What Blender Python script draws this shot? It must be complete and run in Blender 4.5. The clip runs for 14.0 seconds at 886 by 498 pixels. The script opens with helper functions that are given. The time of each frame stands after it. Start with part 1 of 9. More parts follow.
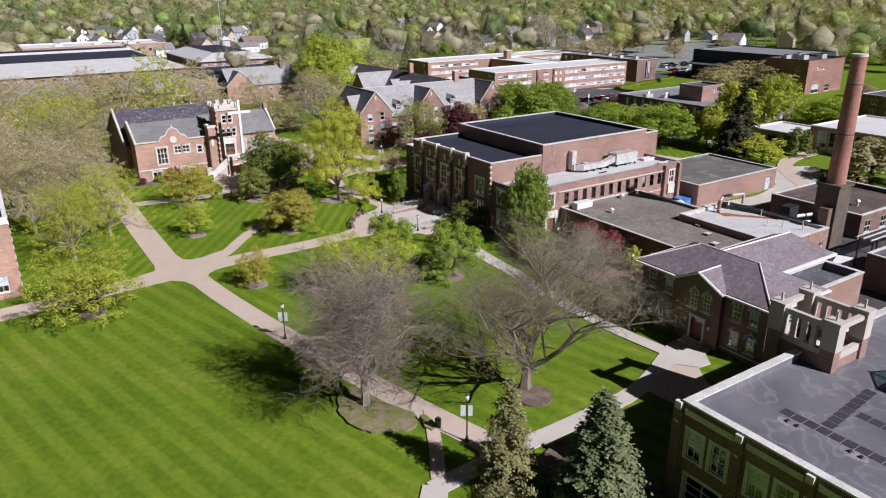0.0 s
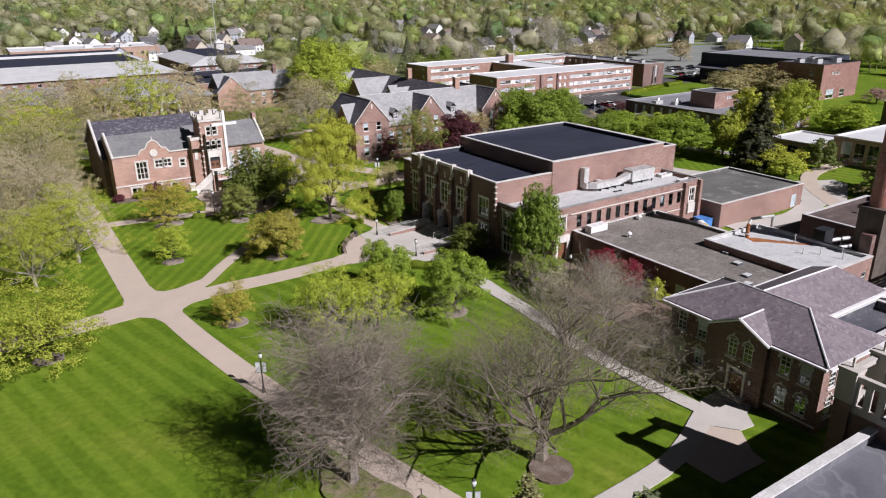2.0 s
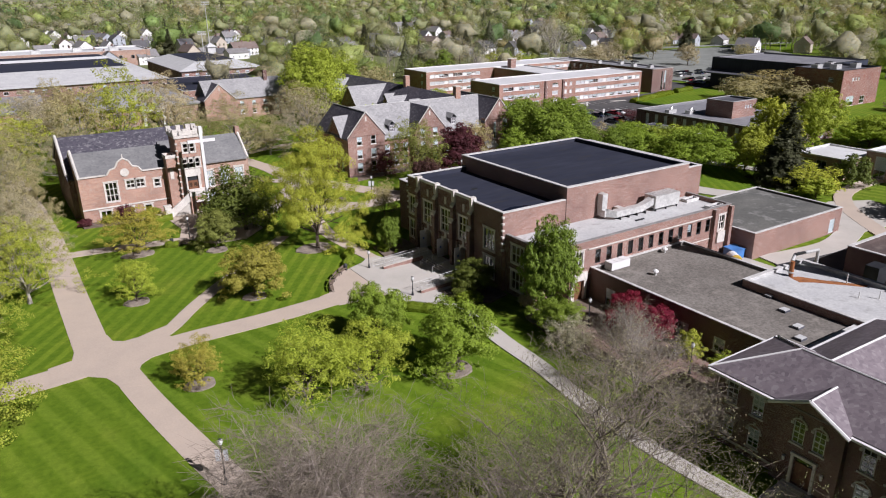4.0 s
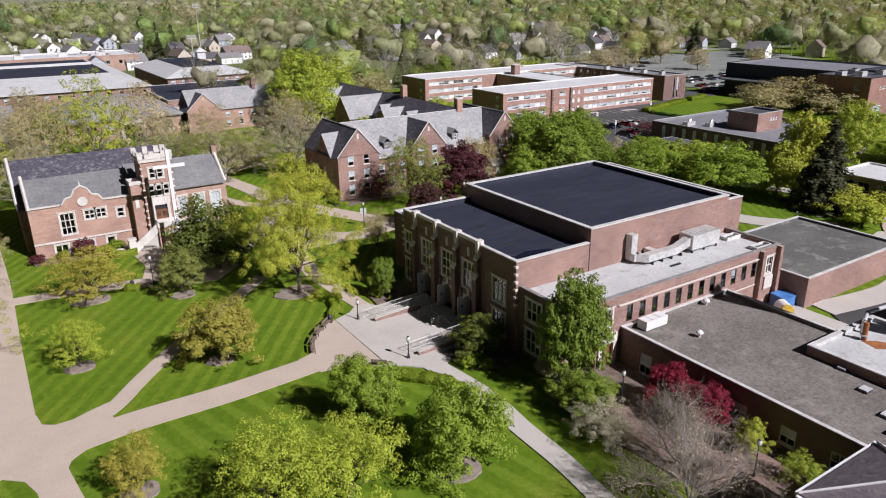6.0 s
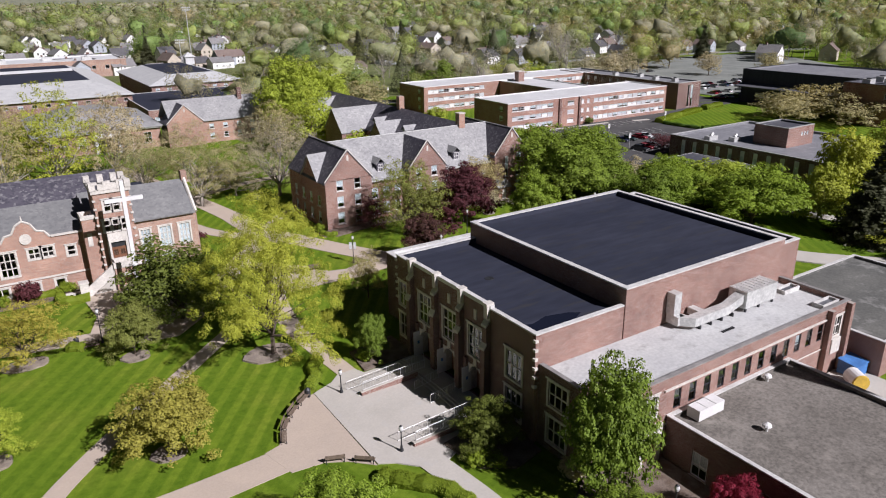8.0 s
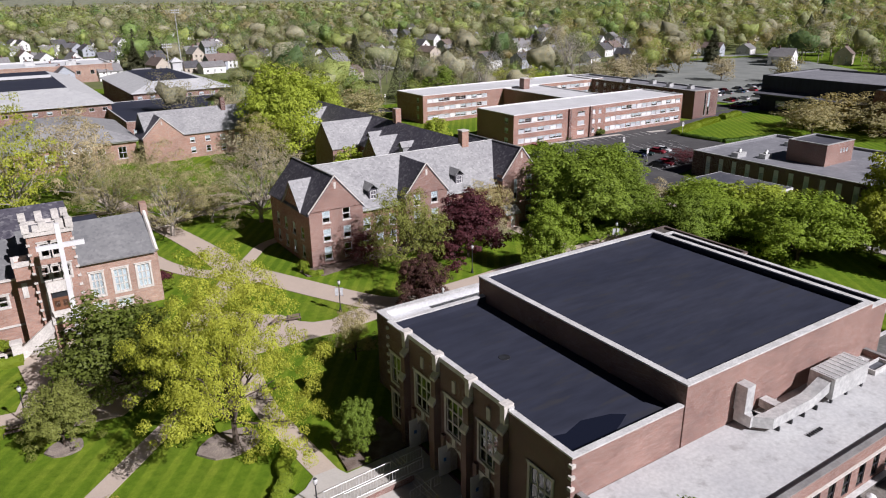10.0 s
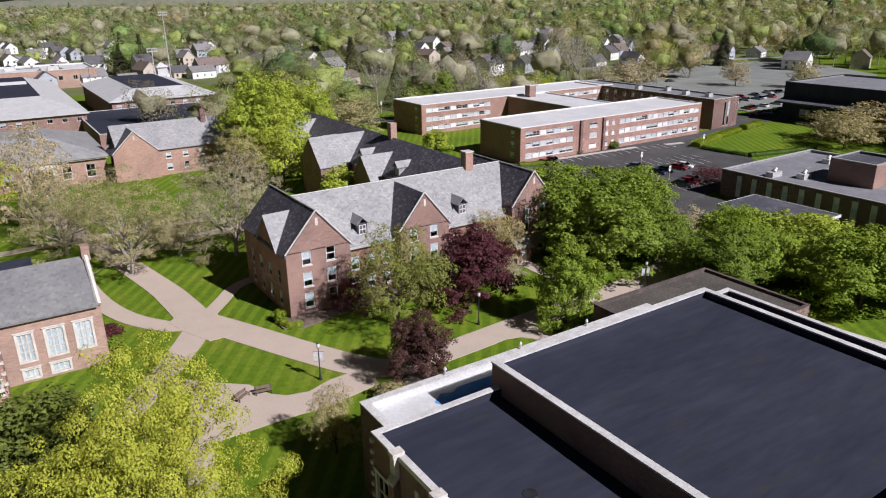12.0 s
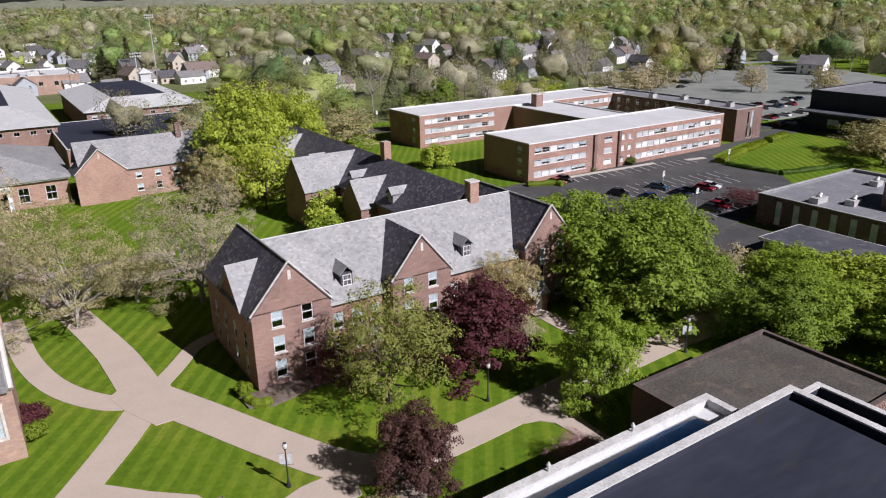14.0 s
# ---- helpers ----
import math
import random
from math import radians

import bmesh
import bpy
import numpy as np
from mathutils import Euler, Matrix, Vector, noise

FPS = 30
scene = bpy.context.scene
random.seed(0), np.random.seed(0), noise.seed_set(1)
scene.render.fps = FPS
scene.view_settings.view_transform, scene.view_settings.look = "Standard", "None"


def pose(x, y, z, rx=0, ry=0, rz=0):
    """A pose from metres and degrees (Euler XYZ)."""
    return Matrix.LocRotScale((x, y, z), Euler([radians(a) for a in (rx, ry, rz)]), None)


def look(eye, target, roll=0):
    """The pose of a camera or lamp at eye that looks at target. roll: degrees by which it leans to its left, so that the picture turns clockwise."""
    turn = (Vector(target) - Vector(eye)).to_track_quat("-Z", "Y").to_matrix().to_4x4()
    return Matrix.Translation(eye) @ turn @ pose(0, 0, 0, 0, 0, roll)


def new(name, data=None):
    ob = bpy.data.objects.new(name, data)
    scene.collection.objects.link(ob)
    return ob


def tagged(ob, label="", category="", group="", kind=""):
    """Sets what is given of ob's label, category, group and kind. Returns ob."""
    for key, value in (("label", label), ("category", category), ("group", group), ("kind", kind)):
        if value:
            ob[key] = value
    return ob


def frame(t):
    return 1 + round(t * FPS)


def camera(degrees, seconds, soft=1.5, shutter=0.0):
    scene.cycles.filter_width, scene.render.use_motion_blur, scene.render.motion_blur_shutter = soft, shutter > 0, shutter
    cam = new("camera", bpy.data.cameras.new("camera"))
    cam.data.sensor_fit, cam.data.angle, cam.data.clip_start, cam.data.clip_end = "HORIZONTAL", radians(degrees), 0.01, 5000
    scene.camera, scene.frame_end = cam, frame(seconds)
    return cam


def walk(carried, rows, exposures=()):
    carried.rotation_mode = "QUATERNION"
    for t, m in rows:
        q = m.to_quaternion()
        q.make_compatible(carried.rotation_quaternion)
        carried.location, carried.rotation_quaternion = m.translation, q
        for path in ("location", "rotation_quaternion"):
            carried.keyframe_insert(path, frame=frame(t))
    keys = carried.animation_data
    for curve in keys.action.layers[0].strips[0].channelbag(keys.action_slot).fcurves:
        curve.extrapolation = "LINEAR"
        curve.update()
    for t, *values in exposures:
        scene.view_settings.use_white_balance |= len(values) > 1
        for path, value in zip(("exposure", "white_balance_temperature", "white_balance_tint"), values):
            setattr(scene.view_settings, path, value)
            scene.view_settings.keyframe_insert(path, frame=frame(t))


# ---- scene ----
cam = camera(64.35, 14.0, soft=1.1)
PATH = [
    (0.0, (-4.229, -6.713, 38.348), (21.154, 32.720, 21.008), -0.55),
    (0.5, (-2.978, -4.694, 38.337), (22.415, 34.742, 21.014), -0.56),
    (1.0, (-1.568, -2.470, 38.378), (23.834, 36.967, 21.072), -0.58),
    (1.5, (0.000, 0.000, 38.438), (25.412, 39.438, 21.149), -0.59),
    (2.0, (1.672, 2.661, 38.518), (27.094, 42.100, 21.247), -0.60),
    (2.5, (3.430, 5.396, 38.612), (28.861, 44.836, 21.357), -0.62),
    (3.0, (5.176, 8.094, 38.685), (30.617, 47.535, 21.448), -0.63),
    (5.5, (15.605, 24.503, 39.182), (41.095, 63.950, 22.030), -0.69),
    (6.0, (17.799, 27.964, 39.318), (43.299, 67.413, 22.183), -0.71),
    (6.5, (20.003, 31.407, 39.427), (45.512, 70.857, 22.310), -0.72),
    (7.0, (22.210, 34.853, 39.535), (47.729, 74.304, 22.434), -0.73),
    (7.5, (24.491, 38.382, 39.642), (50.019, 77.834, 22.558), -0.75),
    (8.0, (26.784, 41.993, 39.717), (52.322, 81.446, 22.651), -0.76),
    (8.5, (29.046, 45.576, 39.798), (54.594, 85.030, 22.749), -0.77),
    (9.0, (31.345, 49.217, 39.868), (56.903, 88.673, 22.837), -0.79),
    (11.5, (42.818, 67.347, 40.034), (68.424, 106.808, 23.088), -0.85),
    (12.0, (45.277, 71.138, 40.024), (70.892, 110.600, 23.096), -0.87),
    (12.5, (47.734, 74.929, 40.068), (73.359, 114.393, 23.156), -0.88),
    (13.0, (50.144, 78.673, 40.084), (75.779, 118.137, 23.190), -0.89),
    (13.5, (52.540, 82.385, 40.125), (78.184, 121.851, 23.247), -0.91),
    (14.0, (54.926, 86.094, 40.195), (80.581, 125.561, 23.335), -0.92),
]
walk(cam, [(t, look(eye, target, roll)) for t, eye, target, roll in PATH], exposures=((0.0, 0.47, 5960, 20), (5.5, 0.41, 5960, 20), (14.0, 0.39, 5960, 20)))
SKY, SUN = 0.0075, 5.0

# ---- sky and sun ----
world = bpy.data.worlds.new("sky")
scene.world = world
world.use_nodes = True
sky = world.node_tree.nodes.new("ShaderNodeTexSky")
sky.sky_type, sky.sun_disc = "NISHITA", False
sky.sun_elevation, sky.sun_rotation = radians(38.2), radians(160.5)
sky.air_density, sky.dust_density = 1.0, 1.2
world.node_tree.links.new(sky.outputs[0], world.node_tree.nodes["Background"].inputs[0])
world.node_tree.nodes["Background"].inputs[1].default_value = SKY
sun = new("sun", bpy.data.lights.new("sun", "SUN"))
sun.data.energy, sun.data.angle, sun.data.color = SUN, radians(0.5), (1.0, 0.965, 0.92)
sun.matrix_world = look((40, -60, 120), (40 - 3.34, -60 + 9.43, 120 - 7.87))

# ---- materials ----


def nodes_of(name):
    m = bpy.data.materials.new(name)
    m.use_nodes = True
    t = m.node_tree
    return m, t, t.nodes["Principled BSDF"]


def noise_of(t, coord, scale, detail=3.0, rough=0.55):
    n = t.nodes.new("ShaderNodeTexNoise")
    n.inputs["Scale"].default_value, n.inputs["Detail"].default_value, n.inputs["Roughness"].default_value = scale, detail, rough
    t.links.new(coord, n.inputs["Vector"])
    return n.outputs["Fac"]


def stretch(t, coord, s):
    n = t.nodes.new("ShaderNodeMapping")
    n.inputs["Scale"].default_value = s
    t.links.new(coord, n.inputs["Vector"])
    return n.outputs[0]


def ramp(t, fac, stops):
    n = t.nodes.new("ShaderNodeValToRGB")
    e = n.color_ramp.elements
    while len(e) < len(stops):
        e.new(0.5)
    for k, (p, c) in zip(e, stops):
        k.position, k.color = p, (*c, 1)
    t.links.new(fac, n.inputs[0])
    return n.outputs[0]


def mixed(t, kind, fac, a, b):
    n = t.nodes.new("ShaderNodeMix")
    n.data_type, n.blend_type = "RGBA", kind
    for sock, v in ((n.inputs[0], fac), (n.inputs[6], a), (n.inputs[7], b)):
        if isinstance(v, (int, float)):
            sock.default_value = v
        elif isinstance(v, tuple):
            sock.default_value = (*v, 1)
        else:
            t.links.new(v, sock)
    return n.outputs[2]


def shades(c, k):
    return tuple(min(1.0, v * k) for v in c)


def surface(name, base, other=None, fine=6.0, coarse=0.35, rough=0.8, bump=0.25, spread=0.25, amount=0.6, squash=(1, 1, 1), metal=0.0, dist=0.02, stain=None, vary=0.0):
    """Two scales of variation round a base colour, with fine relief; stain: a third colour in patches; vary: per object."""
    m, t, b = nodes_of(name)
    co = t.nodes.new("ShaderNodeTexCoord").outputs["Object"]
    co = stretch(t, co, squash)
    f1, f2 = noise_of(t, co, fine, 4.0), noise_of(t, co, coarse, 5.0)
    other = other or shades(base, 0.7)
    col = ramp(t, f2, [(0.38, base), (0.62, other)])
    g = ramp(t, f1, [(0.3, (1 - spread,) * 3), (0.7, (1 + spread * 0.6,) * 3)])
    col = mixed(t, "MULTIPLY", amount + 0.3, col, g)
    if stain:
        f3 = noise_of(t, co, coarse * 2.7, 6.0, 0.65)
        n = t.nodes.new("ShaderNodeMapRange")
        n.inputs[1].default_value, n.inputs[2].default_value = 0.55, 0.7
        t.links.new(f3, n.inputs[0])
        col = mixed(t, "MIX", n.outputs[0], col, stain)
    if vary:
        info = t.nodes.new("ShaderNodeObjectInfo")
        v = ramp(t, info.outputs["Random"], [(0.0, (1 - vary,) * 3), (1.0, (1 + vary,) * 3)])
        col = mixed(t, "MULTIPLY", 1.0, col, v)
    t.links.new(col, b.inputs["Base Color"])
    b.inputs["Roughness"].default_value, b.inputs["Metallic"].default_value = rough, metal
    b.inputs["Specular IOR Level"].default_value = 0.5 if rough < 0.6 else 0.2
    if bump:
        n = t.nodes.new("ShaderNodeBump")
        n.inputs["Strength"].default_value, n.inputs["Distance"].default_value = bump, dist
        t.links.new(f1, n.inputs["Height"])
        t.links.new(n.outputs[0], b.inputs["Normal"])
    return m


def brick_surface(name, base, other, mortar=(0.42, 0.38, 0.34)):
    """Brickwork in courses of real size: bricks 0.21 x 0.07 m on any upright wall."""
    m, t, b = nodes_of(name)
    co = t.nodes.new("ShaderNodeTexCoord").outputs["Object"]
    sep = t.nodes.new("ShaderNodeSeparateXYZ")
    t.links.new(co, sep.inputs[0])
    add = t.nodes.new("ShaderNodeMath")
    t.links.new(sep.outputs[0], add.inputs[0])
    t.links.new(sep.outputs[1], add.inputs[1])
    comb = t.nodes.new("ShaderNodeCombineXYZ")
    t.links.new(add.outputs[0], comb.inputs[0])
    t.links.new(sep.outputs[2], comb.inputs[1])
    br = t.nodes.new("ShaderNodeTexBrick")
    t.links.new(comb.outputs[0], br.inputs["Vector"])
    br.inputs["Scale"].default_value = 1.0
    br.inputs["Brick Width"].default_value, br.inputs["Row Height"].default_value = 0.21, 0.075
    br.inputs["Mortar Size"].default_value = 0.008
    br.inputs["Color1"].default_value, br.inputs["Color2"].default_value = (*base, 1), (*other, 1)
    br.inputs["Mortar"].default_value = (*mortar, 1)
    f1, f2 = noise_of(t, stretch(t, co, (0.7, 0.7, 3.0)), 1.6, 4.0), noise_of(t, co, 0.22, 5.0)
    col = mixed(t, "MULTIPLY", 0.8, br.outputs["Color"], ramp(t, f1, [(0.3, (0.72, 0.7, 0.7)), (0.7, (1.15, 1.12, 1.1))]))
    col = mixed(t, "MULTIPLY", 0.9, col, ramp(t, f2, [(0.35, (0.8, 0.78, 0.78)), (0.65, (1.1, 1.08, 1.05))]))
    t.links.new(col, b.inputs["Base Color"])
    b.inputs["Roughness"].default_value = 0.85
    b.inputs["Specular IOR Level"].default_value = 0.15
    n = t.nodes.new("ShaderNodeBump")
    n.inputs["Strength"].default_value, n.inputs["Distance"].default_value = 0.3, 0.01
    t.links.new(br.outputs["Fac"], n.inputs["Height"])
    n.invert = True
    t.links.new(n.outputs[0], b.inputs["Normal"])
    return m


def slate_surface(name, base, other, light, course=0.28):
    """Slates in courses, each with its own shade; runs over slopes that fall along x or y."""
    m, t, b = nodes_of(name)
    co = t.nodes.new("ShaderNodeTexCoord").outputs["Object"]
    v = t.nodes.new("ShaderNodeTexVoronoi")
    v.inputs["Scale"].default_value = 1.0 / course
    t.links.new(stretch(t, co, (0.75, 0.75, 1.0)), v.inputs["Vector"])
    sep = t.nodes.new("ShaderNodeSeparateColor")
    t.links.new(v.outputs["Color"], sep.inputs[0])
    col = ramp(t, sep.outputs[0], [(0.0, other), (0.4, base), (0.7, base), (1.0, light)])
    f2 = noise_of(t, co, 0.3, 5.0)
    col = mixed(t, "MULTIPLY", 0.9, col, ramp(t, f2, [(0.35, (0.88, 0.87, 0.88)), (0.65, (1.08, 1.07, 1.06))]))
    t.links.new(col, b.inputs["Base Color"])
    b.inputs["Roughness"].default_value = 0.55
    b.inputs["Specular IOR Level"].default_value = 0.35
    n = t.nodes.new("ShaderNodeBump")
    n.inputs["Strength"].default_value, n.inputs["Distance"].default_value = 0.5, 0.03
    t.links.new(sep.outputs[1], n.inputs["Height"])
    t.links.new(n.outputs[0], b.inputs["Normal"])
    return m


def leaf_surface(name, base, other, lit=0.24, patchy=0.0):
    """Leaves: shade varies leaf by leaf, and light passes through them."""
    m, t, b = nodes_of(name)
    geo = t.nodes.new("ShaderNodeNewGeometry")
    info = t.nodes.new("ShaderNodeObjectInfo")
    col = ramp(t, geo.outputs["Random Per Island"], [(0.0, other), (0.5, base), (1.0, shades(base, 1.18))])
    col = mixed(t, "MULTIPLY", 1.0, col, ramp(t, info.outputs["Random"], [(0.0, (0.85, 0.88, 0.9)), (1.0, (1.15, 1.1, 1.0))]))
    if patchy:
        f = noise_of(t, t.nodes.new("ShaderNodeTexCoord").outputs["Object"], patchy, 2.0, 0.6)
        col = mixed(t, "MULTIPLY", 1.0, col, ramp(t, f, [(0.32, (0.8, 0.84, 0.84)), (0.5, (1.0, 1.0, 1.0)), (0.68, (1.18, 1.13, 1.06))]))
    t.links.new(col, b.inputs["Base Color"])
    b.inputs["Roughness"].default_value = 0.6
    b.inputs["Specular IOR Level"].default_value = 0.2
    tr = t.nodes.new("ShaderNodeBsdfTranslucent")
    t.links.new(mixed(t, "MULTIPLY", 1.0, col, (1.3, 1.2, 0.5)), tr.inputs[0])
    mx = t.nodes.new("ShaderNodeMixShader")
    mx.inputs[0].default_value = lit
    t.links.new(b.outputs[0], mx.inputs[1])
    t.links.new(tr.outputs[0], mx.inputs[2])
    t.links.new(mx.outputs[0], t.nodes["Material Output"].inputs[0])
    return m


def glass_surface(name, tint=(0.55, 0.62, 0.66)):
    m, t, b = nodes_of(name)
    t.nodes.remove(b)
    tr, gl, fr, mx = [t.nodes.new("ShaderNode" + k) for k in ("BsdfTransparent", "BsdfGlossy", "Fresnel", "MixShader")]
    tr.inputs[0].default_value = (*tint, 1)
    gl.inputs["Roughness"].default_value = 0.03
    fr.inputs[0].default_value = 1.6
    low = t.nodes.new("ShaderNodeMath")
    low.operation = "MINIMUM"
    low.inputs[1].default_value = 0.14
    t.links.new(fr.outputs[0], low.inputs[0])
    for a, c in ((low.outputs[0], mx.inputs[0]), (tr.outputs[0], mx.inputs[1]), (gl.outputs[0], mx.inputs[2]), (mx.outputs[0], t.nodes["Material Output"].inputs[0])):
        t.links.new(a, c)
    return m


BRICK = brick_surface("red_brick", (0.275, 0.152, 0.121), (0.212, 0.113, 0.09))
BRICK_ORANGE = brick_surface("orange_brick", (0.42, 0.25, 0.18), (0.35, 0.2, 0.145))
# dark brick; also red brick with the shade of unlit walls in its colour
BRICK_DARK_AND_SHADED = brick_surface("dark_and_shaded_red_brick", (0.145, 0.068, 0.056), (0.105, 0.049, 0.043))
BRICK_DORM = brick_surface("dormitory_brick", (0.315, 0.15, 0.11), (0.25, 0.115, 0.083))
BRICK_FIELD = brick_surface("field_house_brick", (0.26, 0.11, 0.085), (0.2, 0.085, 0.068))
BRICK_BUFF = brick_surface("buff_brick", (0.40, 0.26, 0.19), (0.32, 0.2, 0.15))
STONE = surface("limestone", (0.62, 0.58, 0.52), (0.5, 0.47, 0.42), fine=5, coarse=0.5, bump=0.2)
CONCRETE = surface("pale_concrete", (0.47, 0.437, 0.385), (0.43, 0.4, 0.35), fine=5, coarse=0.25, bump=0.1, spread=0.08, stain=(0.44, 0.42, 0.385))
PAVING = surface("pink_paving", (0.465, 0.382, 0.305), (0.435, 0.36, 0.29), fine=6, coarse=0.3, bump=0.1, spread=0.08, stain=(0.445, 0.372, 0.3))
WHITE = surface("white_paint", (0.70, 0.69, 0.67), (0.62, 0.61, 0.59), fine=8, coarse=0.6, rough=0.55, bump=0.05, spread=0.08)
PARAPET = surface("white_coping", (0.60, 0.59, 0.56), (0.48, 0.47, 0.44), fine=6, coarse=0.7, rough=0.6, bump=0.1)
ROOF_DARK = surface("dark_membrane", (0.027, 0.03, 0.045), (0.034, 0.037, 0.053), fine=1.5, coarse=0.3, rough=0.7, bump=0.06, spread=0.2, squash=(0.22, 1, 1), stain=(0.036, 0.036, 0.041))
ROOF_GREY = surface("gravel_roof", (0.205, 0.187, 0.163), (0.16, 0.145, 0.125), fine=3.4, coarse=0.2, rough=0.95, bump=0.6, spread=0.4, dist=0.05, stain=(0.25, 0.226, 0.195))
BRICK_PAVING = surface("brick_paving", (0.25, 0.165, 0.135), (0.2, 0.135, 0.115), fine=8, coarse=0.4, rough=0.9, bump=0.3, spread=0.3, stain=(0.17, 0.13, 0.105))
ROOF_REAR = surface("dark_gravel_roof", (0.105, 0.095, 0.08), (0.078, 0.07, 0.06), fine=3.4, coarse=0.2, rough=0.95, bump=0.6, spread=0.4, dist=0.05, stain=(0.145, 0.115, 0.085))
ROOF_MID = surface("grey_membrane", (0.11, 0.11, 0.12), (0.075, 0.077, 0.09), fine=3, coarse=0.2, rough=0.6, bump=0.1, stain=(0.17, 0.17, 0.175))
ROOF_PALE = surface("pale_membrane", (0.5, 0.5, 0.48), (0.45, 0.45, 0.44), fine=3, coarse=0.3, rough=0.7, bump=0.1, spread=0.15, stain=(0.34, 0.335, 0.32))
ROOF_WORN = surface("worn_grey_roof", (0.15, 0.148, 0.132), (0.11, 0.11, 0.1), fine=4, coarse=0.14, rough=0.85, bump=0.2, stain=(0.25, 0.245, 0.225))
ROOF_BROWN = surface("brown_tar_roof", (0.12, 0.09, 0.08), (0.085, 0.065, 0.06), fine=5, coarse=0.2, rough=0.85, bump=0.3, stain=(0.15, 0.12, 0.105))
ROOF_WHITE = surface("white_membrane", (0.60, 0.60, 0.59), (0.54, 0.54, 0.53), fine=3, coarse=0.15, rough=0.6, bump=0.05, spread=0.12, stain=(0.5, 0.49, 0.47))
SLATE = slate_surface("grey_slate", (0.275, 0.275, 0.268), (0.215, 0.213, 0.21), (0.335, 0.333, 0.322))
SLATE_CHAPEL = slate_surface("chapel_slate", (0.17, 0.172, 0.168), (0.138, 0.139, 0.138), (0.2, 0.2, 0.194))
ROOF_LIGHT = surface("light_grey_membrane", (0.23, 0.23, 0.24), (0.19, 0.19, 0.2), fine=3, coarse=0.2, rough=0.6, bump=0.1, stain=(0.28, 0.28, 0.285))
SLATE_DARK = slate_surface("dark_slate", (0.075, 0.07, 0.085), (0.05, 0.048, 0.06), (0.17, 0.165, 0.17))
SLATE_PURPLE = slate_surface("purple_slate", (0.175, 0.148, 0.158), (0.135, 0.113, 0.124), (0.225, 0.2, 0.205), 0.24)
SHINGLE = slate_surface("grey_shingle", (0.2, 0.195, 0.19), (0.15, 0.145, 0.14), (0.26, 0.25, 0.24), 0.3)
METAL_PALE = surface("pale_sheet_metal", (0.6, 0.6, 0.57), (0.5, 0.5, 0.48), fine=3, coarse=0.6, rough=0.4, bump=0.05, metal=0.3)
METAL_DARK = surface("dark_painted_metal", (0.03, 0.032, 0.035), (0.02, 0.02, 0.022), fine=9, coarse=1.5, rough=0.45, bump=0.05)
RUST = surface("rusted_steel", (0.35, 0.14, 0.05), (0.22, 0.09, 0.04), fine=6, coarse=0.8, rough=0.9, bump=0.3)
BLUE_METAL = surface("blue_painted_metal", (0.08, 0.22, 0.5), (0.06, 0.16, 0.38), fine=5, coarse=0.8, rough=0.4, bump=0.05)
YELLOW_METAL = surface("yellow_painted_metal", (0.6, 0.4, 0.05), (0.5, 0.33, 0.05), fine=5, coarse=0.8, rough=0.45, bump=0.05)
WOOD_DOOR = surface("brown_door_wood", (0.2, 0.09, 0.045), (0.14, 0.06, 0.03), fine=6, coarse=0.8, rough=0.5, squash=(6, 6, 0.6), bump=0.15)
WOOD_GREY = surface("weathered_timber", (0.2, 0.15, 0.11), (0.14, 0.105, 0.08), fine=6, coarse=0.8, rough=0.85, squash=(3, 3, 3), bump=0.3)
DARK_GYM = surface("dark_blue_panels", (0.045, 0.05, 0.075), (0.035, 0.04, 0.06), fine=3, coarse=0.3, rough=0.6, squash=(3, 3, 0.3), bump=0.2)
BLIND = surface("white_blind", (0.86, 0.85, 0.82), (0.78, 0.77, 0.74), fine=5, coarse=0.6, rough=0.8, bump=0.05, spread=0.08, vary=0.12)
ASPHALT = surface("asphalt", (0.062, 0.06, 0.06), (0.085, 0.083, 0.08), fine=7, coarse=0.12, rough=0.92, bump=0.35, stain=(0.1, 0.098, 0.095))
LINE_PAINT = surface("worn_line_paint", (0.6, 0.59, 0.56), (0.45, 0.44, 0.42), fine=6, coarse=1.2, bump=0.1)
MULCH = surface("brown_mulch", (0.13, 0.095, 0.07), (0.2, 0.16, 0.13), fine=9, coarse=0.9, rough=1.0, bump=0.8, spread=0.5, dist=0.05)
MULCH_PALE = surface("pale_mulch", (0.30, 0.25, 0.2), (0.22, 0.18, 0.15), fine=9, coarse=0.9, rough=1.0, bump=0.8, spread=0.45, dist=0.05)
BARK = surface("brown_bark", (0.12, 0.092, 0.07), (0.08, 0.062, 0.05), fine=10, coarse=1.2, rough=1.0, squash=(1, 1, 0.25), bump=0.8, dist=0.04)
BARK_GREY = surface("grey_bark", (0.37, 0.33, 0.28), (0.27, 0.24, 0.205), fine=10, coarse=1.0, rough=1.0, squash=(1, 1, 0.25), bump=0.7, dist=0.04)
BARK_MID = surface("weathered_bark", (0.22, 0.185, 0.15), (0.15, 0.125, 0.1), fine=10, coarse=1.0, rough=1.0, squash=(1, 1, 0.25), bump=0.7, dist=0.04)
BARK_LIMB = surface("pinkish_grey_bark", (0.36, 0.305, 0.26), (0.24, 0.2, 0.17), fine=10, coarse=1.0, rough=1.0, squash=(1, 1, 0.25), bump=0.7, dist=0.04)
TWIG = surface("dry_twigs", (0.235, 0.195, 0.15), (0.17, 0.14, 0.11), fine=8, coarse=1.0, rough=1.0, bump=0.3)
GLASS = glass_surface("window_glass", (0.86, 0.9, 0.92))
GLASS_SKY = glass_surface("skylight_glass", (0.5, 0.7, 0.68))
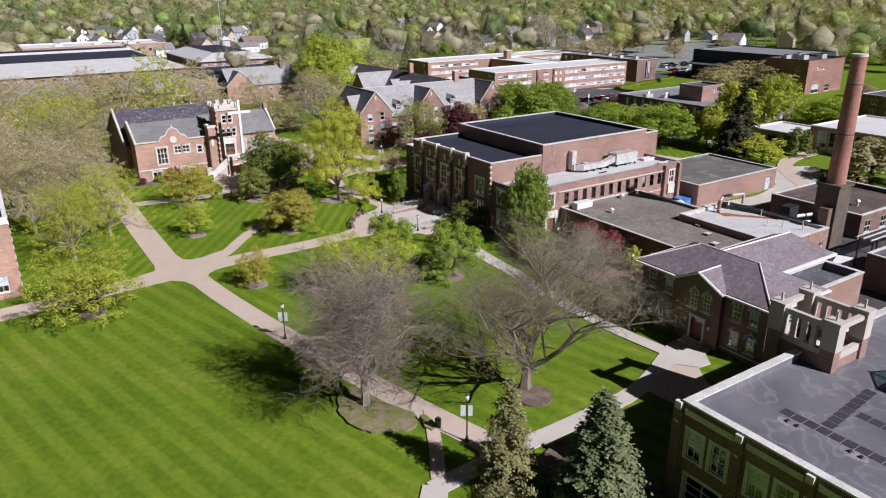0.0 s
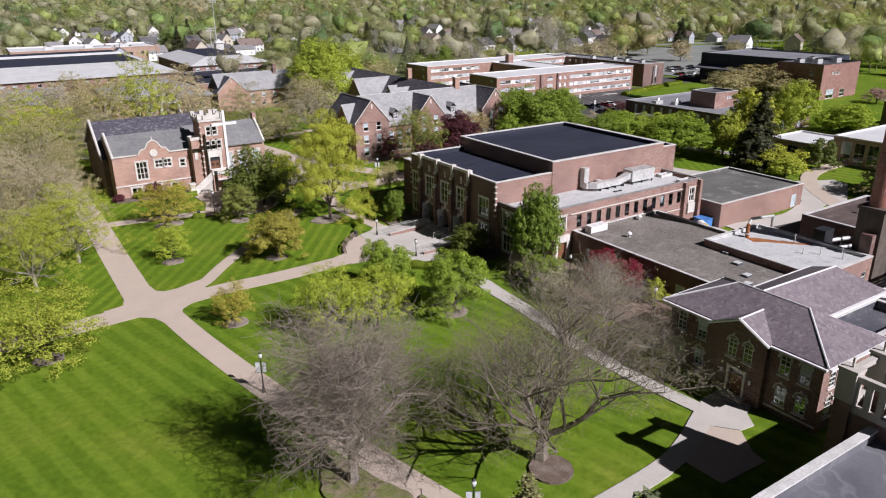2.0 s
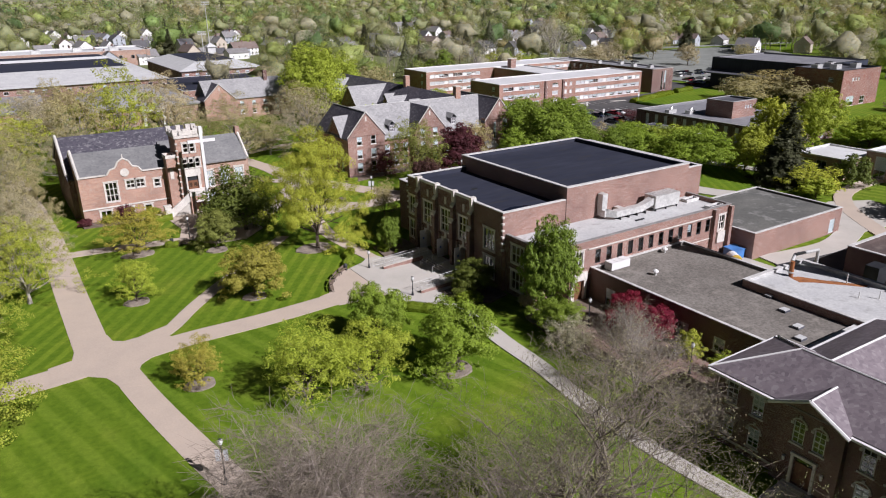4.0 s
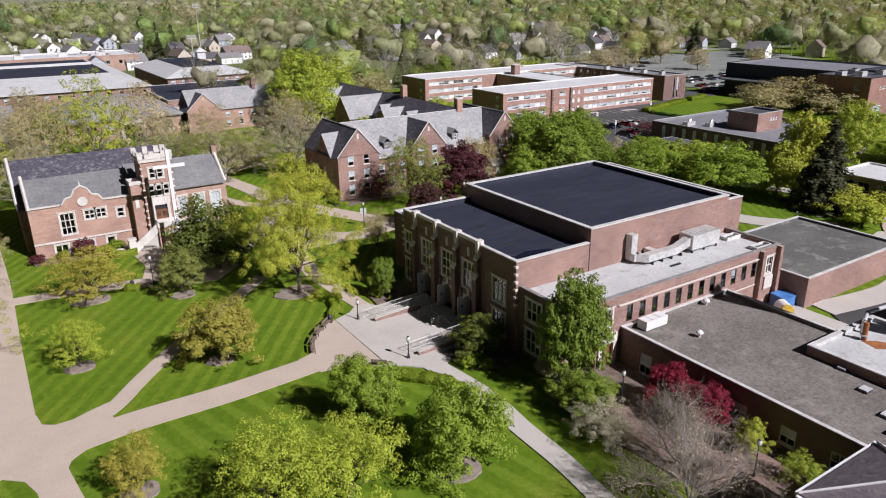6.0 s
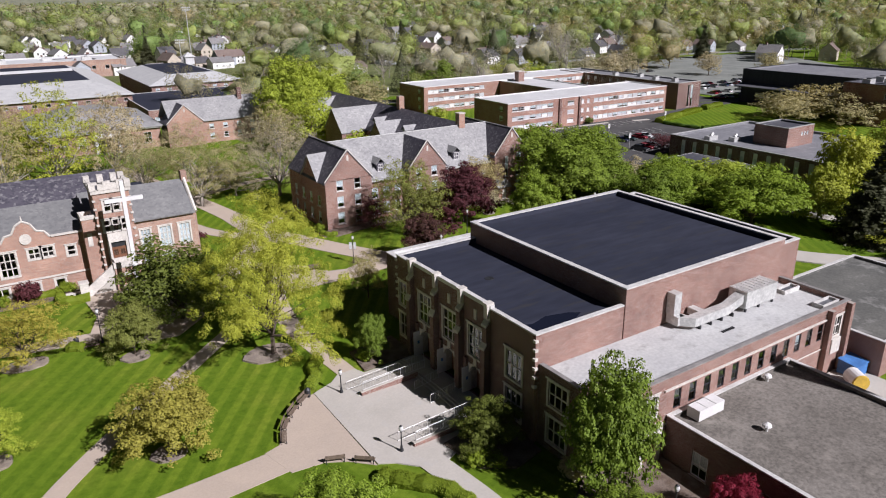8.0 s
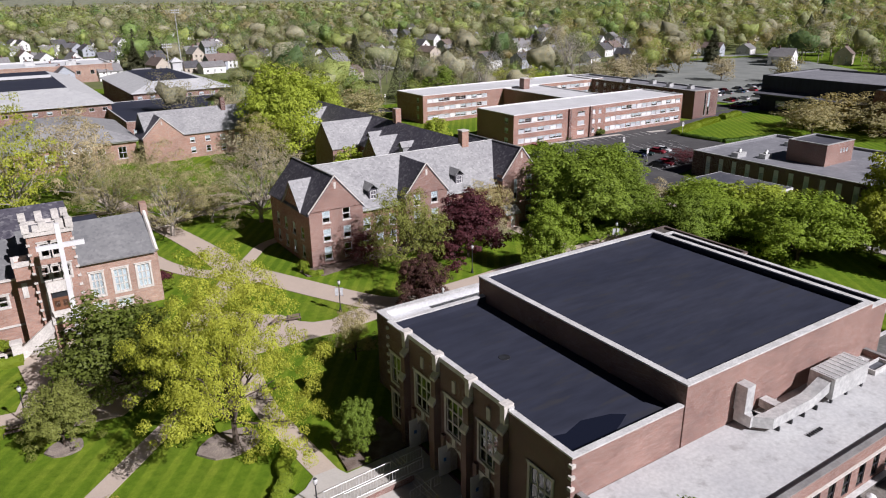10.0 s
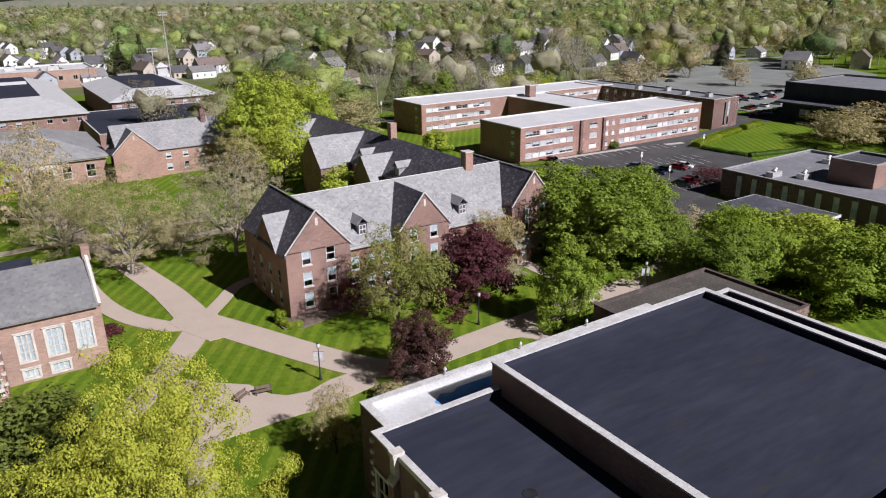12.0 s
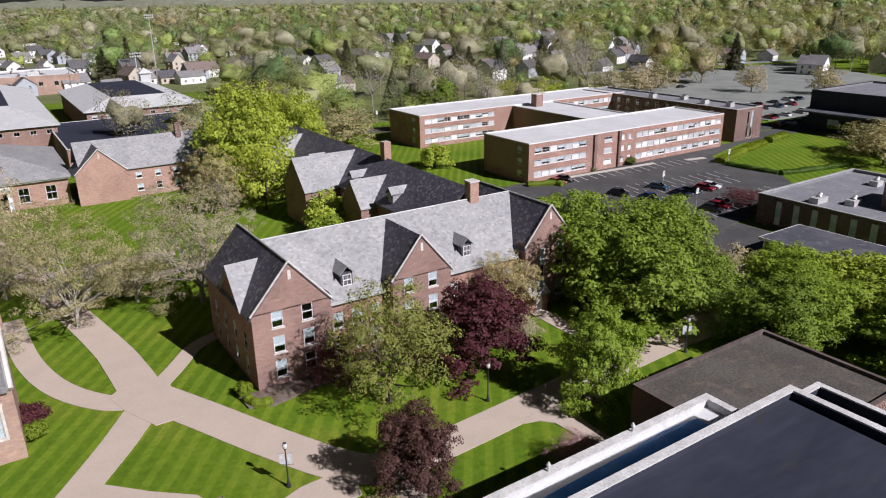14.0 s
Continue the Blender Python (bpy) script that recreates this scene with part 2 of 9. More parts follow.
LEAF = {
    "fresh": leaf_surface("fresh_green_leaf", (0.32, 0.385, 0.042), (0.24, 0.295, 0.032)),
    "bright": leaf_surface("bright_green_leaf", (0.25, 0.335, 0.032), (0.175, 0.24, 0.024)),
    "yellow": leaf_surface("yellow_green_leaf", (0.34, 0.375, 0.045), (0.255, 0.285, 0.033)),
    "olive": leaf_surface("olive_bud_leaf", (0.345, 0.31, 0.155), (0.275, 0.245, 0.125)),
    "tan": leaf_surface("tan_bud_leaf", (0.4, 0.35, 0.225), (0.32, 0.28, 0.18)),
    "orange": leaf_surface("orange_bud_leaf", (0.36, 0.325, 0.055), (0.28, 0.245, 0.04)),
    "dark": leaf_surface("dark_green_leaf", (0.12, 0.15, 0.028), (0.085, 0.108, 0.02)),
    "maroon": leaf_surface("maroon_leaf", (0.10, 0.03, 0.036), (0.07, 0.022, 0.026), 0.25),
    "red": leaf_surface("red_leaf", (0.22, 0.018, 0.04), (0.13, 0.012, 0.026), 0.3),
    "pink": leaf_surface("pink_blossom_leaf", (0.42, 0.27, 0.27), (0.3, 0.19, 0.19), 0.3),
    "needle": leaf_surface("blue_green_needles", (0.155, 0.18, 0.095), (0.1, 0.12, 0.06), 0.1),
    "fir": leaf_surface("dark_fir_needles", (0.075, 0.08, 0.04), (0.05, 0.054, 0.027), 0.1),
    "white": leaf_surface("white_blossom_leaf", (0.46, 0.44, 0.34), (0.32, 0.3, 0.2), 0.3),
    "deep": leaf_surface("deep_green_leaf", (0.16, 0.23, 0.027), (0.11, 0.16, 0.02)),
    "juniper": leaf_surface("olive_needles", (0.2, 0.2, 0.085), (0.14, 0.14, 0.06), 0.1),
    "hedge": leaf_surface("hedge_leaf", (0.085, 0.15, 0.016), (0.055, 0.11, 0.012), 0.25),
    "spring": leaf_surface("spring_green_leaf", (0.225, 0.245, 0.055), (0.165, 0.175, 0.04)),
    "umber": leaf_surface("umber_leaf", (0.085, 0.042, 0.036), (0.052, 0.028, 0.024), 0.25),
    "lime": leaf_surface("lime_hedge_leaf", (0.2, 0.26, 0.02), (0.14, 0.2, 0.014), 0.3),
}


def lawn_surface(name):
    """Mown grass: alternate mowing stripes, fine blades and uneven patches."""
    m, t, b = nodes_of(name)
    co = t.nodes.new("ShaderNodeTexCoord").outputs["Object"]
    sep = t.nodes.new("ShaderNodeSeparateXYZ")
    t.links.new(co, sep.inputs[0])

    def wave(dx, dy, width, off):
        a = t.nodes.new("ShaderNodeVectorMath")
        a.operation = "DOT_PRODUCT"
        t.links.new(co, a.inputs[0])
        a.inputs[1].default_value = (dx * math.pi / width, dy * math.pi / width, 0)
        wob = noise_of(t, co, 0.3, 2.0)
        s = t.nodes.new("ShaderNodeMath")
        s.operation = "MULTIPLY_ADD"
        t.links.new(wob, s.inputs[0])
        s.inputs[1].default_value = 0.25
        t.links.new(a.outputs["Value"], s.inputs[2])
        q = t.nodes.new("ShaderNodeMath")
        q.operation = "SINE"
        t.links.new(s.outputs[0], q.inputs[0])
        k = t.nodes.new("ShaderNodeMapRange")
        k.inputs[1].default_value, k.inputs[2].default_value = -0.3, 0.45
        t.links.new(q.outputs[0], k.inputs[0])
        return k.outputs[0]
    f1, f2, f3 = noise_of(t, co, 11.0, 4.0, 0.7), noise_of(t, co, 0.09, 5.0), noise_of(t, co, 1.3, 6.0, 0.72)
    col = ramp(t, f2, [(0.32, (0.084, 0.148, 0.008)), (0.52, (0.108, 0.172, 0.010)), (0.68, (0.138, 0.185, 0.016))])
    col = mixed(t, "MULTIPLY", 1.0, col, ramp(t, f1, [(0.25, (0.66, 0.7, 0.6)), (0.75, (1.3, 1.26, 1.3))]))
    col = mixed(t, "MULTIPLY", 1.0, col, ramp(t, f3, [(0.32, (0.74, 0.78, 0.72)), (0.68, (1.24, 1.19, 1.28))]))
    upper = t.nodes.new("ShaderNodeMapRange")
    upper.inputs[1].default_value, upper.inputs[2].default_value = 95.5, 96.5
    t.links.new(sep.outputs[1], upper.inputs[0])
    one = ramp(t, wave(*STRIPE_A, 0.0), [(0.0, (0.88, 0.9, 0.82)), (0.5, (1.0, 1.0, 1.0)), (1.0, (1.22, 1.14, 1.45))])
    two = ramp(t, wave(*STRIPE_B, 0.0), [(0.0, (0.86, 0.9, 0.85)), (0.6, (1.0, 1.0, 1.0)), (1.0, (1.3, 1.19, 1.36))])
    soft = ramp(t, noise_of(t, co, 0.06, 2.0), [(0.38, (0.55,) * 3), (0.58, (1.0,) * 3)])
    st = mixed(t, "MIX", upper.outputs[0], one, two)
    st = mixed(t, "MIX", soft, (1.0, 1.0, 1.0), st)
    col = mixed(t, "MULTIPLY", 1.0, col, st)
    t.links.new(col, b.inputs["Base Color"])
    b.inputs["Roughness"].default_value = 0.95
    b.inputs["Specular IOR Level"].default_value = 0.1
    n = t.nodes.new("ShaderNodeBump")
    n.inputs["Strength"].default_value, n.inputs["Distance"].default_value = 0.6, 0.05
    t.links.new(f1, n.inputs["Height"])
    t.links.new(n.outputs[0], b.inputs["Normal"])
    return m


# stripe directions across the mowing, and stripe widths in metres
STRIPE_A, STRIPE_B = (0.966, 0.26, 1.25), (0.81, -0.59, 0.95)
GRASS = lawn_surface("mown_grass")

# ---- building helpers ----


SINGLE = {"cap", "ornament", "pier", "quoin", "pilaster", "walkway_pad", "stone_cap", "surround", "band", "strainer", "glazing_bar", "stone_dressing", "stone_band", "chimney", "white_entry", "gutter", "sill_band", "parapet_lining", "coping", "gable_coping", "leg", "arch", "hood"}


def islands(bm):
    """Splits a bmesh into its separate pieces."""
    seen, out = set(), []
    bm.verts.index_update()
    for v in bm.verts:
        if v.index in seen:
            continue
        stack, faces = [v], []
        seen.add(v.index)
        while stack:
            q = stack.pop()
            for f in q.link_faces:
                faces.append(f)
                for w in f.verts:
                    if w.index not in seen:
                        seen.add(w.index)
                        stack.append(w)
        piece, new_v, done = bmesh.new(), {}, set()
        for f in faces:
            if f in done:
                continue
            done.add(f)
            for w in f.verts:
                if w.index not in new_v:
                    new_v[w.index] = piece.verts.new(w.co)
            piece.faces.new([new_v[w.index] for w in f.verts])
        out.append(piece)
    bm.free()
    return out


def part(name, bm, material, parent=None, label=""):
    """Links a bmesh in world coordinates as one mesh under its thing; repeated pieces become parts of their own."""
    if name in SINGLE:
        pieces = islands(bm) or [bmesh.new()]
        for q in pieces[1:]:
            single(name, q, material, parent, label)
        return single(name, pieces[0], material, parent, label)
    return single(name, bm, material, parent, label)


def single(name, bm, material, parent=None, label=""):
    me = bpy.data.meshes.new(name)
    bm.to_mesh(me)
    bm.free()
    me.materials.append(material)
    return attach(name, me, parent, label)


def attach(name, me, parent=None, label="", m=None):
    ob = new(name, me)
    if m is not None:
        ob.matrix_basis = m
    if parent is not None:
        ob.parent = parent
        q = parent
        inv = Matrix.Identity(4)
        while q is not None:
            inv = inv @ q.matrix_basis.inverted() if q.parent is None else inv
            q = q.parent
        ob.matrix_parent_inverse = inv if parent.parent is None else Matrix.Identity(4)
    if label:
        ob["label"] = label
    return ob


def thing(name, label, category, at=(0, 0, 0), group="", kind=""):
    ob = new(name)
    ob.empty_display_size = 0.5
    ob.location = at
    return tagged(ob, label, category, group, kind)


def box(bm, x0, x1, y0, y1, z0, z1):
    v = [bm.verts.new((x, y, z)) for z in (z0, z1) for x, y in ((x0, y0), (x1, y0), (x1, y1), (x0, y1))]
    for f in ((3, 2, 1, 0), (4, 5, 6, 7), (0, 1, 5, 4), (1, 2, 6, 5), (2, 3, 7, 6), (3, 0, 4, 7)):
        bm.faces.new([v[i] for i in f])


def box_part(name, x0, x1, y0, y1, z0, z1, material, parent=None, label=""):
    bm = bmesh.new()
    box(bm, x0, x1, y0, y1, z0, z1)
    return part(name, bm, material, parent, label)


def slab(bm, pts, thick):
    """A sheet with thickness: pts run counter-clockwise seen from its outer side; it hangs below them."""
    p = [Vector(q) for q in pts]
    top = [bm.verts.new(q) for q in p]
    low = [bm.verts.new(q - Vector((0, 0, thick))) for q in p]
    bm.faces.new(top)
    bm.faces.new(low[::-1])
    for i in range(len(p)):
        j = (i + 1) % len(p)
        bm.faces.new((top[j], top[i], low[i], low[j]))


def slab_part(name, polys, thick, material, parent=None, label=""):
    bm = bmesh.new()
    for p in polys:
        slab(bm, p, thick)
    return part(name, bm, material, parent, label)


def tube(bm, a, b, r0, r1, n=8):
    a, b = Vector(a), Vector(b)
    d = (b - a).normalized()
    s = d.orthogonal().normalized()
    u = d.cross(s)
    ra, rb = [], []
    for i in range(n):
        c, k = math.cos(2 * math.pi * i / n), math.sin(2 * math.pi * i / n)
        ra.append(bm.verts.new(a + (s * c + u * k) * r0))
        rb.append(bm.verts.new(b + (s * c + u * k) * r1))
    for i in range(n):
        j = (i + 1) % n
        bm.faces.new((ra[i], ra[j], rb[j], rb[i]))
    bm.faces.new(ra[::-1])
    bm.faces.new(rb)


def tube_part(name, a, b, r0, r1, material, parent=None, label="", n=8):
    bm = bmesh.new()
    tube(bm, a, b, r0, r1, n)
    return part(name, bm, material, parent, label)


def facade(bm, o, d, length, z0, z1, holes=(), depth=0.22):
    """A wall from o along d (its outer side on the right hand), with openings (s0, s1, h0, h1) that have reveals."""
    d = Vector((*d, 0)).normalized()
    n = Vector((-d.y, d.x, 0)) * depth
    o = Vector((*o, 0))
    us = sorted({0.0, length, *[h[0] for h in holes], *[h[1] for h in holes]})
    zs = sorted({z0, z1, *[h[2] for h in holes], *[h[3] for h in holes]})
    grid = {}

    def at(i, k):
        if (i, k) not in grid:
            grid[i, k] = bm.verts.new(o + d * us[i] + Vector((0, 0, zs[k])))
        return grid[i, k]
    for i in range(len(us) - 1):
        for k in range(len(zs) - 1):
            cu, cz = (us[i] + us[i + 1]) / 2, (zs[k] + zs[k + 1]) / 2
            if any(a < cu < b and c < cz < e for a, b, c, e in holes):
                continue
            bm.faces.new((at(i, k), at(i + 1, k), at(i + 1, k + 1), at(i, k + 1)))
    for a, b, c, e in holes:
        f = [at(us.index(s), zs.index(z)) for s, z in ((a, c), (b, c), (b, e), (a, e))]
        g = [bm.verts.new(v.co + n) for v in f]
        for i in range(4):
            j = (i + 1) % 4
            bm.faces.new((f[j], f[i], g[i], g[j]))


WINDOW_MESHES = {}


def window_meshes(w, h, nx, ny, bar, mid):
    """Frame, glass and blind of a window w by h with nx by ny lights; mid: a heavier rail half way up."""
    key = (round(w, 2), round(h, 2), nx, ny, bar, mid)
    if key in WINDOW_MESHES:
        return WINDOW_MESHES[key]
    f = bmesh.new()
    e = 0.09
    xs_ = [e] + [q for i in range(1, nx) for q in (w * i / nx - bar / 2, w * i / nx + bar / 2)] + [w - e]
    zs_ = [e]
    for k in range(1, ny):
        b = bar * 2 if mid and k * 2 == ny else bar
        zs_ += [h * k / ny - b / 2, h * k / ny + b / 2]
    zs_.append(h - e)
    facade(f, (0, 0.06), (1, 0), w, 0.0, h, [(xs_[2 * i], xs_[2 * i + 1], zs_[2 * k], zs_[2 * k + 1]) for i in range(nx) for k in range(ny)], 0.08)
    g = bmesh.new()
    box(g, e - 0.02, w - e + 0.02, 0.10, 0.115, e - 0.02, h - e + 0.02)
    bl = bmesh.new()
    box(bl, e, w - e, 0.13, 0.142, h * 0.38, h - 0.02)
    out = []
    for nm, bm in (("window", f), ("pane", g), ("blind", bl)):
        me = bpy.data.meshes.new(nm)
        bm.to_mesh(me)
        bm.free()
        out.append(me)
    out[1].materials.append(GLASS)
    out[2].materials.append(BLIND)
    WINDOW_MESHES[key] = out
    return out


FRAMES = {}


def window(parent, o, d, hole, nx=2, ny=2, material=None, bar=0.05, mid=True, blind=0.4, sill=True, sill_mat=None, rnd=random.Random(5)):
    """A window in an opening of a facade that starts at o along d."""
    s0, s1, h0, h1 = hole
    material = material or WHITE
    fr, pn, bl = window_meshes(s1 - s0, h1 - h0, nx, ny, bar, mid)
    key = (fr.name, material.name)
    if key not in FRAMES:
        FRAMES[key] = fr.copy()
        FRAMES[key].materials.append(material)
    d = Vector((*d, 0)).normalized()
    m = Matrix((( d.x, -d.y, 0, o[0] + d.x * s0), (d.y, d.x, 0, o[1] + d.y * s0), (0, 0, 1, h0), (0, 0, 0, 1)))
    w = attach("window", FRAMES[key], parent, "", m)
    attach("pane", pn, w)
    if rnd.random() < blind:
        attach("blind", bl, w, "white roller blind, half drawn" if blind < 0.95 else "white blind drawn down", None if blind < 0.95 else Matrix.Translation((0, 0, -(h1 - h0) * 0.92)) @ Matrix.Diagonal((1, 1, 1.92, 1)))
    if sill:
        key = ("sill", round(s1 - s0, 2), (sill_mat or STONE).name)
        if key not in FRAMES:
            bm = bmesh.new()
            box(bm, -0.12, s1 - s0 + 0.12, -0.1, 0.055, -0.16, -0.003)
            FRAMES[key] = bpy.data.meshes.new("sill")
            bm.to_mesh(FRAMES[key])
            bm.free()
            FRAMES[key].materials.append(sill_mat or STONE)
        attach("sill", FRAMES[key], w)
    return w


def ring(bm, x0, x1, y0, y1, z0, z1, t):
    box(bm, x0, x1, y0, y0 + t, z0, z1)
    box(bm, x0, x1, y1 - t, y1, z0, z1)
    box(bm, x0, x0 + t, y0 + t, y1 - t, z0, z1)
    box(bm, x1 - t, x1, y0 + t, y1 - t, z0, z1)


def flat_block(parent, x0, x1, y0, y1, zr, zp, wall_mat, roof_mat, cope_mat=None, holes=None, t=0.35, z0=-0.3, win=None, cope_h=0.12):
    """Four walls with openings, a flat roof at zr inside parapets up to zp, and a coping on them.
    holes: side letter (s: along y0, e: x1, n: y1, w: x0) -> list of openings; s runs along the wall, outside on the right."""
    holes = holes or {}
    sides = {"s": ((x0, y0), (1, 0), x1 - x0), "e": ((x1, y0), (0, 1), y1 - y0), "n": ((x1, y1), (-1, 0), x1 - x0), "w": ((x0, y1), (0, -1), y1 - y0)}
    for k, (o, d, n) in sides.items():
        bm = bmesh.new()
        facade(bm, o, d, n, z0, zp, holes.get(k, ()))
        part("wall", bm, wall_mat, parent)
        for h in holes.get(k, ()):
            window(parent, o, d, h, **(win or {}))
    bm = bmesh.new()
    box(bm, x0 + t, x1 - t, y0 + t, y1 - t, zr - 0.25, zr)
    part("roof", bm, roof_mat, parent)
    bm = bmesh.new()
    for a in ((x0 + t, x0 + t, y1 - t, y0 + t), (x1 - t, x1 - t, y0 + t, y1 - t)):
        bm.faces.new([bm.verts.new(q) for q in ((a[0], a[2], zr - 0.25), (a[0], a[3], zr - 0.25), (a[0], a[3], zp), (a[0], a[2], zp))][::-1])
    for a in ((y0 + t, x0 + t, x1 - t), (y1 - t, x1 - t, x0 + t)):
        bm.faces.new([bm.verts.new(q) for q in ((a[1], a[0], zr - 0.25), (a[2], a[0], zr - 0.25), (a[2], a[0], zp), (a[1], a[0], zp))][::-1])
    part("parapet_lining", bm, roof_mat, parent)
    if cope_mat:
        bm = bmesh.new()
        ring(bm, x0 - 0.06, x1 + 0.06, y0 - 0.06, y1 + 0.06, zp, zp + cope_h, t + 0.12)
        part("coping", bm, cope_mat, parent)
    return sides


def spread_holes(length, n, w, h0, h1, start=None, end=None):
    a, b = start if start is not None else 0.0, end if end is not None else length
    step = (b - a) / n
    return [(a + step * (i + 0.5) - w / 2, a + step * (i + 0.5) + w / 2, h0, h1) for i in range(n)]

# ---- ground and paving ----


def sheet(name, bm, material, label, category="", kind="structure"):
    return tagged(part(name, bm, material), label, category or name, kind=kind)


bm = bmesh.new()
xs = [-3000, -600, -150, 0, 60, 120, 200, 400, 900, 3200]
ys = [-900, -200, 0, 60, 120, 180, 260, 400, 800, 1600, 4200]
gv = [[bm.verts.new((x, y, 0.0)) for x in xs] for y in ys]
for j in range(len(ys) - 1):
    for i in range(len(xs) - 1):
        bm.faces.new((gv[j][i], gv[j][i + 1], gv[j + 1][i + 1], gv[j + 1][i]))
sheet("ground", bm, GRASS, "mown green campus lawn with pale mowing stripes", "ground")

LIFT = [0.03]


def lifted():
    LIFT[0] += 0.004
    return LIFT[0]


def smooth_line(pts, n=6):
    """A gentle curve through the points."""
    p = [Vector((*q, 0)) for q in pts]
    out = []
    for i in range(len(p) - 1):
        a, b, c, d = p[max(i - 1, 0)], p[i], p[i + 1], p[min(i + 2, len(p) - 1)]
        for k in range(n):
            s = k / n
            out.append(0.5 * ((2 * b) + (c - a) * s + (2 * a - 5 * b + 4 * c - d) * s * s + (3 * b - a - 3 * c + d) * s ** 3))
    return out + [p[-1]]


def strip(bm, pts, w, curved=True):
    p = smooth_line(pts) if curved else [Vector((*q, 0)) for q in pts]
    z = lifted()
    w0, w1 = w if isinstance(w, tuple) else (w, w)
    left, right = [], []
    for i, q in enumerate(p):
        d = (p[min(i + 1, len(p) - 1)] - p[max(i - 1, 0)]).normalized()
        n = Vector((-d.y, d.x, 0)) * (w0 + (w1 - w0) * i / (len(p) - 1)) / 2
        left.append((q + n).to_2d())
        right.append((q - n).to_2d())
    ring_pts = right + left[::-1]
    t = [bm.verts.new((*q, z)) for q in ring_pts]
    g = [bm.verts.new((*q, -0.05)) for q in ring_pts]
    k = len(p)
    for i in range(k - 1):
        bm.faces.new((t[i], t[i + 1], t[2 * k - 2 - i], t[2 * k - 1 - i]))
    for i in range(2 * k):
        j = (i + 1) % (2 * k)
        bm.faces.new((t[j], t[i], g[i], g[j]))


def patch(bm, pts, curved=False):
    z = lifted()
    v = [bm.verts.new((*q, z)) for q in pts]
    g = [bm.verts.new((*q, -0.05)) for q in pts]
    bm.faces.new(v)
    for i in range(len(pts)):
        j = (i + 1) % len(pts)
        bm.faces.new((v[j], v[i], g[i], g[j]))


bm = bmesh.new()
strip(bm, [(16.0, 95), (17.6, 82), (20.6, 65.5), (25.1, 46), (28.6, 33.6)], (2.9, 2.9))
strip(bm, [(15, 93.7), (0, 92.4), (-14, 91.5), (-40, 90)], 4.2)
strip(bm, [(14.4, 94), (14.3, 116), (14.2, 150), (12, 200)], (3.9, 3.9))
strip(bm, [(18.5, 96.4), (22.5, 97.7), (27, 103), (31.4, 107.8), (39.4, 115.8), (47.8, 124)], 2.0)
strip(bm, [(16, 93.4), (24, 94.4), (34, 94.4), (45.5, 95.2)], (3.8, 3.6))
patch(bm, [(12.5, 98.6), (12.0, 96.3), (9.5, 95.7), (9.5, 91.5), (12.8, 91.6), (14.6, 90.0), (15.6, 87), (18.2, 86.0), (17.6, 89.0), (18.4, 91.0), (20.2, 92.4), (23.5, 92.9), (22.8, 96.3), (22.6, 97.2), (23.6, 99.8), (21.2, 99.0), (19.4, 98.2), (17.8, 98.1), (16.7, 98.9), (16.4, 101), (12.5, 102)])
patch(bm, [(43.5, 92.9), (46.5, 92.6), (48.3, 91.6), (50.3, 89.6), (50.4, 104.0), (49.6, 104.0), (48.0, 102.8), (46.2, 101.2), (44.8, 99.2), (44.1, 97.4), (42.5, 96.9)])
strip(bm, [(55.4, 105), (54.8, 113), (54.6, 121), (56.5, 132)], (2.2, 2.6))
patch(bm, [(55.5, 131.3), (66.4, 131.2), (68.8, 130.8), (76, 131.9), (77, 136), (72, 135.8), (69.1, 134.8), (66.8, 135.4), (65.4, 136.8), (64.2, 139.9), (60, 143.5), (57.5, 139)])
strip(bm, [(64.2, 160), (68, 152.5), (72.4, 143.5), (76.4, 136.5), (80, 134), (88, 134), (104, 135.1), (123, 136)], (4.6, 4.0))
strip(bm, [(64.5, 159), (60, 152), (55.2, 145.5), (49.5, 138), (43.5, 131)], (3.8, 2.8))
strip(bm, [(64, 159.5), (63.4, 168), (62.4, 176), (58, 200), (52, 230)], (4.6, 3.6))
strip(bm, [(64.5, 158.5), (60.5, 160.2), (56.4, 166.5), (54, 176), (53, 190)], 2.8)
strip(bm, [(65.4, 160.6), (68.4, 164.2), (71.6, 168.2), (75.5, 170.2)], (2.2, 2.0))
strip(bm, [(112.7, 153), (112.6, 145), (113.6, 136)], 2.3)
patch(bm, [(94.2, 132.3), (95.8, 131.8), (96.8, 130.6), (97.1, 128.6), (97.2, 118.4), (99.4, 118.4), (99.5, 129.0), (100.0, 131.2), (101.2, 132.6), (102.8, 133.2), (98, 134)])
strip(bm, [(63, 138), (60, 141.6), (56, 146)], (3.2, 2.4))
patch(bm, [(60.6, 161.4), (61.6, 157.4), (63.6, 153.0), (66.4, 153.0), (66.9, 156), (66.2, 158.6), (66.8, 160.2), (65.8, 163), (65.4, 166), (61.9, 166), (61.9, 162.6)])
strip(bm, [(10, 134.8), (20, 134.0), (29, 132.4), (34, 131.6)], 2.6)
patch(bm, [(33.4, 147.5), (34.3, 138), (32.8, 133), (34.6, 130.4), (36.2, 127.2), (42, 126.2), (46.5, 130.5), (45.5, 136.5), (43, 141.5), (42.6, 147.5)])
patch(bm, [(46.4, 35.2), (46.8, 30.4), (52.3, 30.2), (52.5, 31.5), (54.4, 34.1), (53.0, 35.8), (52.4, 36.4)])
strip(bm, [(26.3, 43.4), (23.4, 37.6), (21.5, 34.3)], 1.25, False)
sheet("pavement_1", bm, PAVING, "pinkish beige paved campus walks crossing the lawn", "walkway")
bm = bmesh.new()
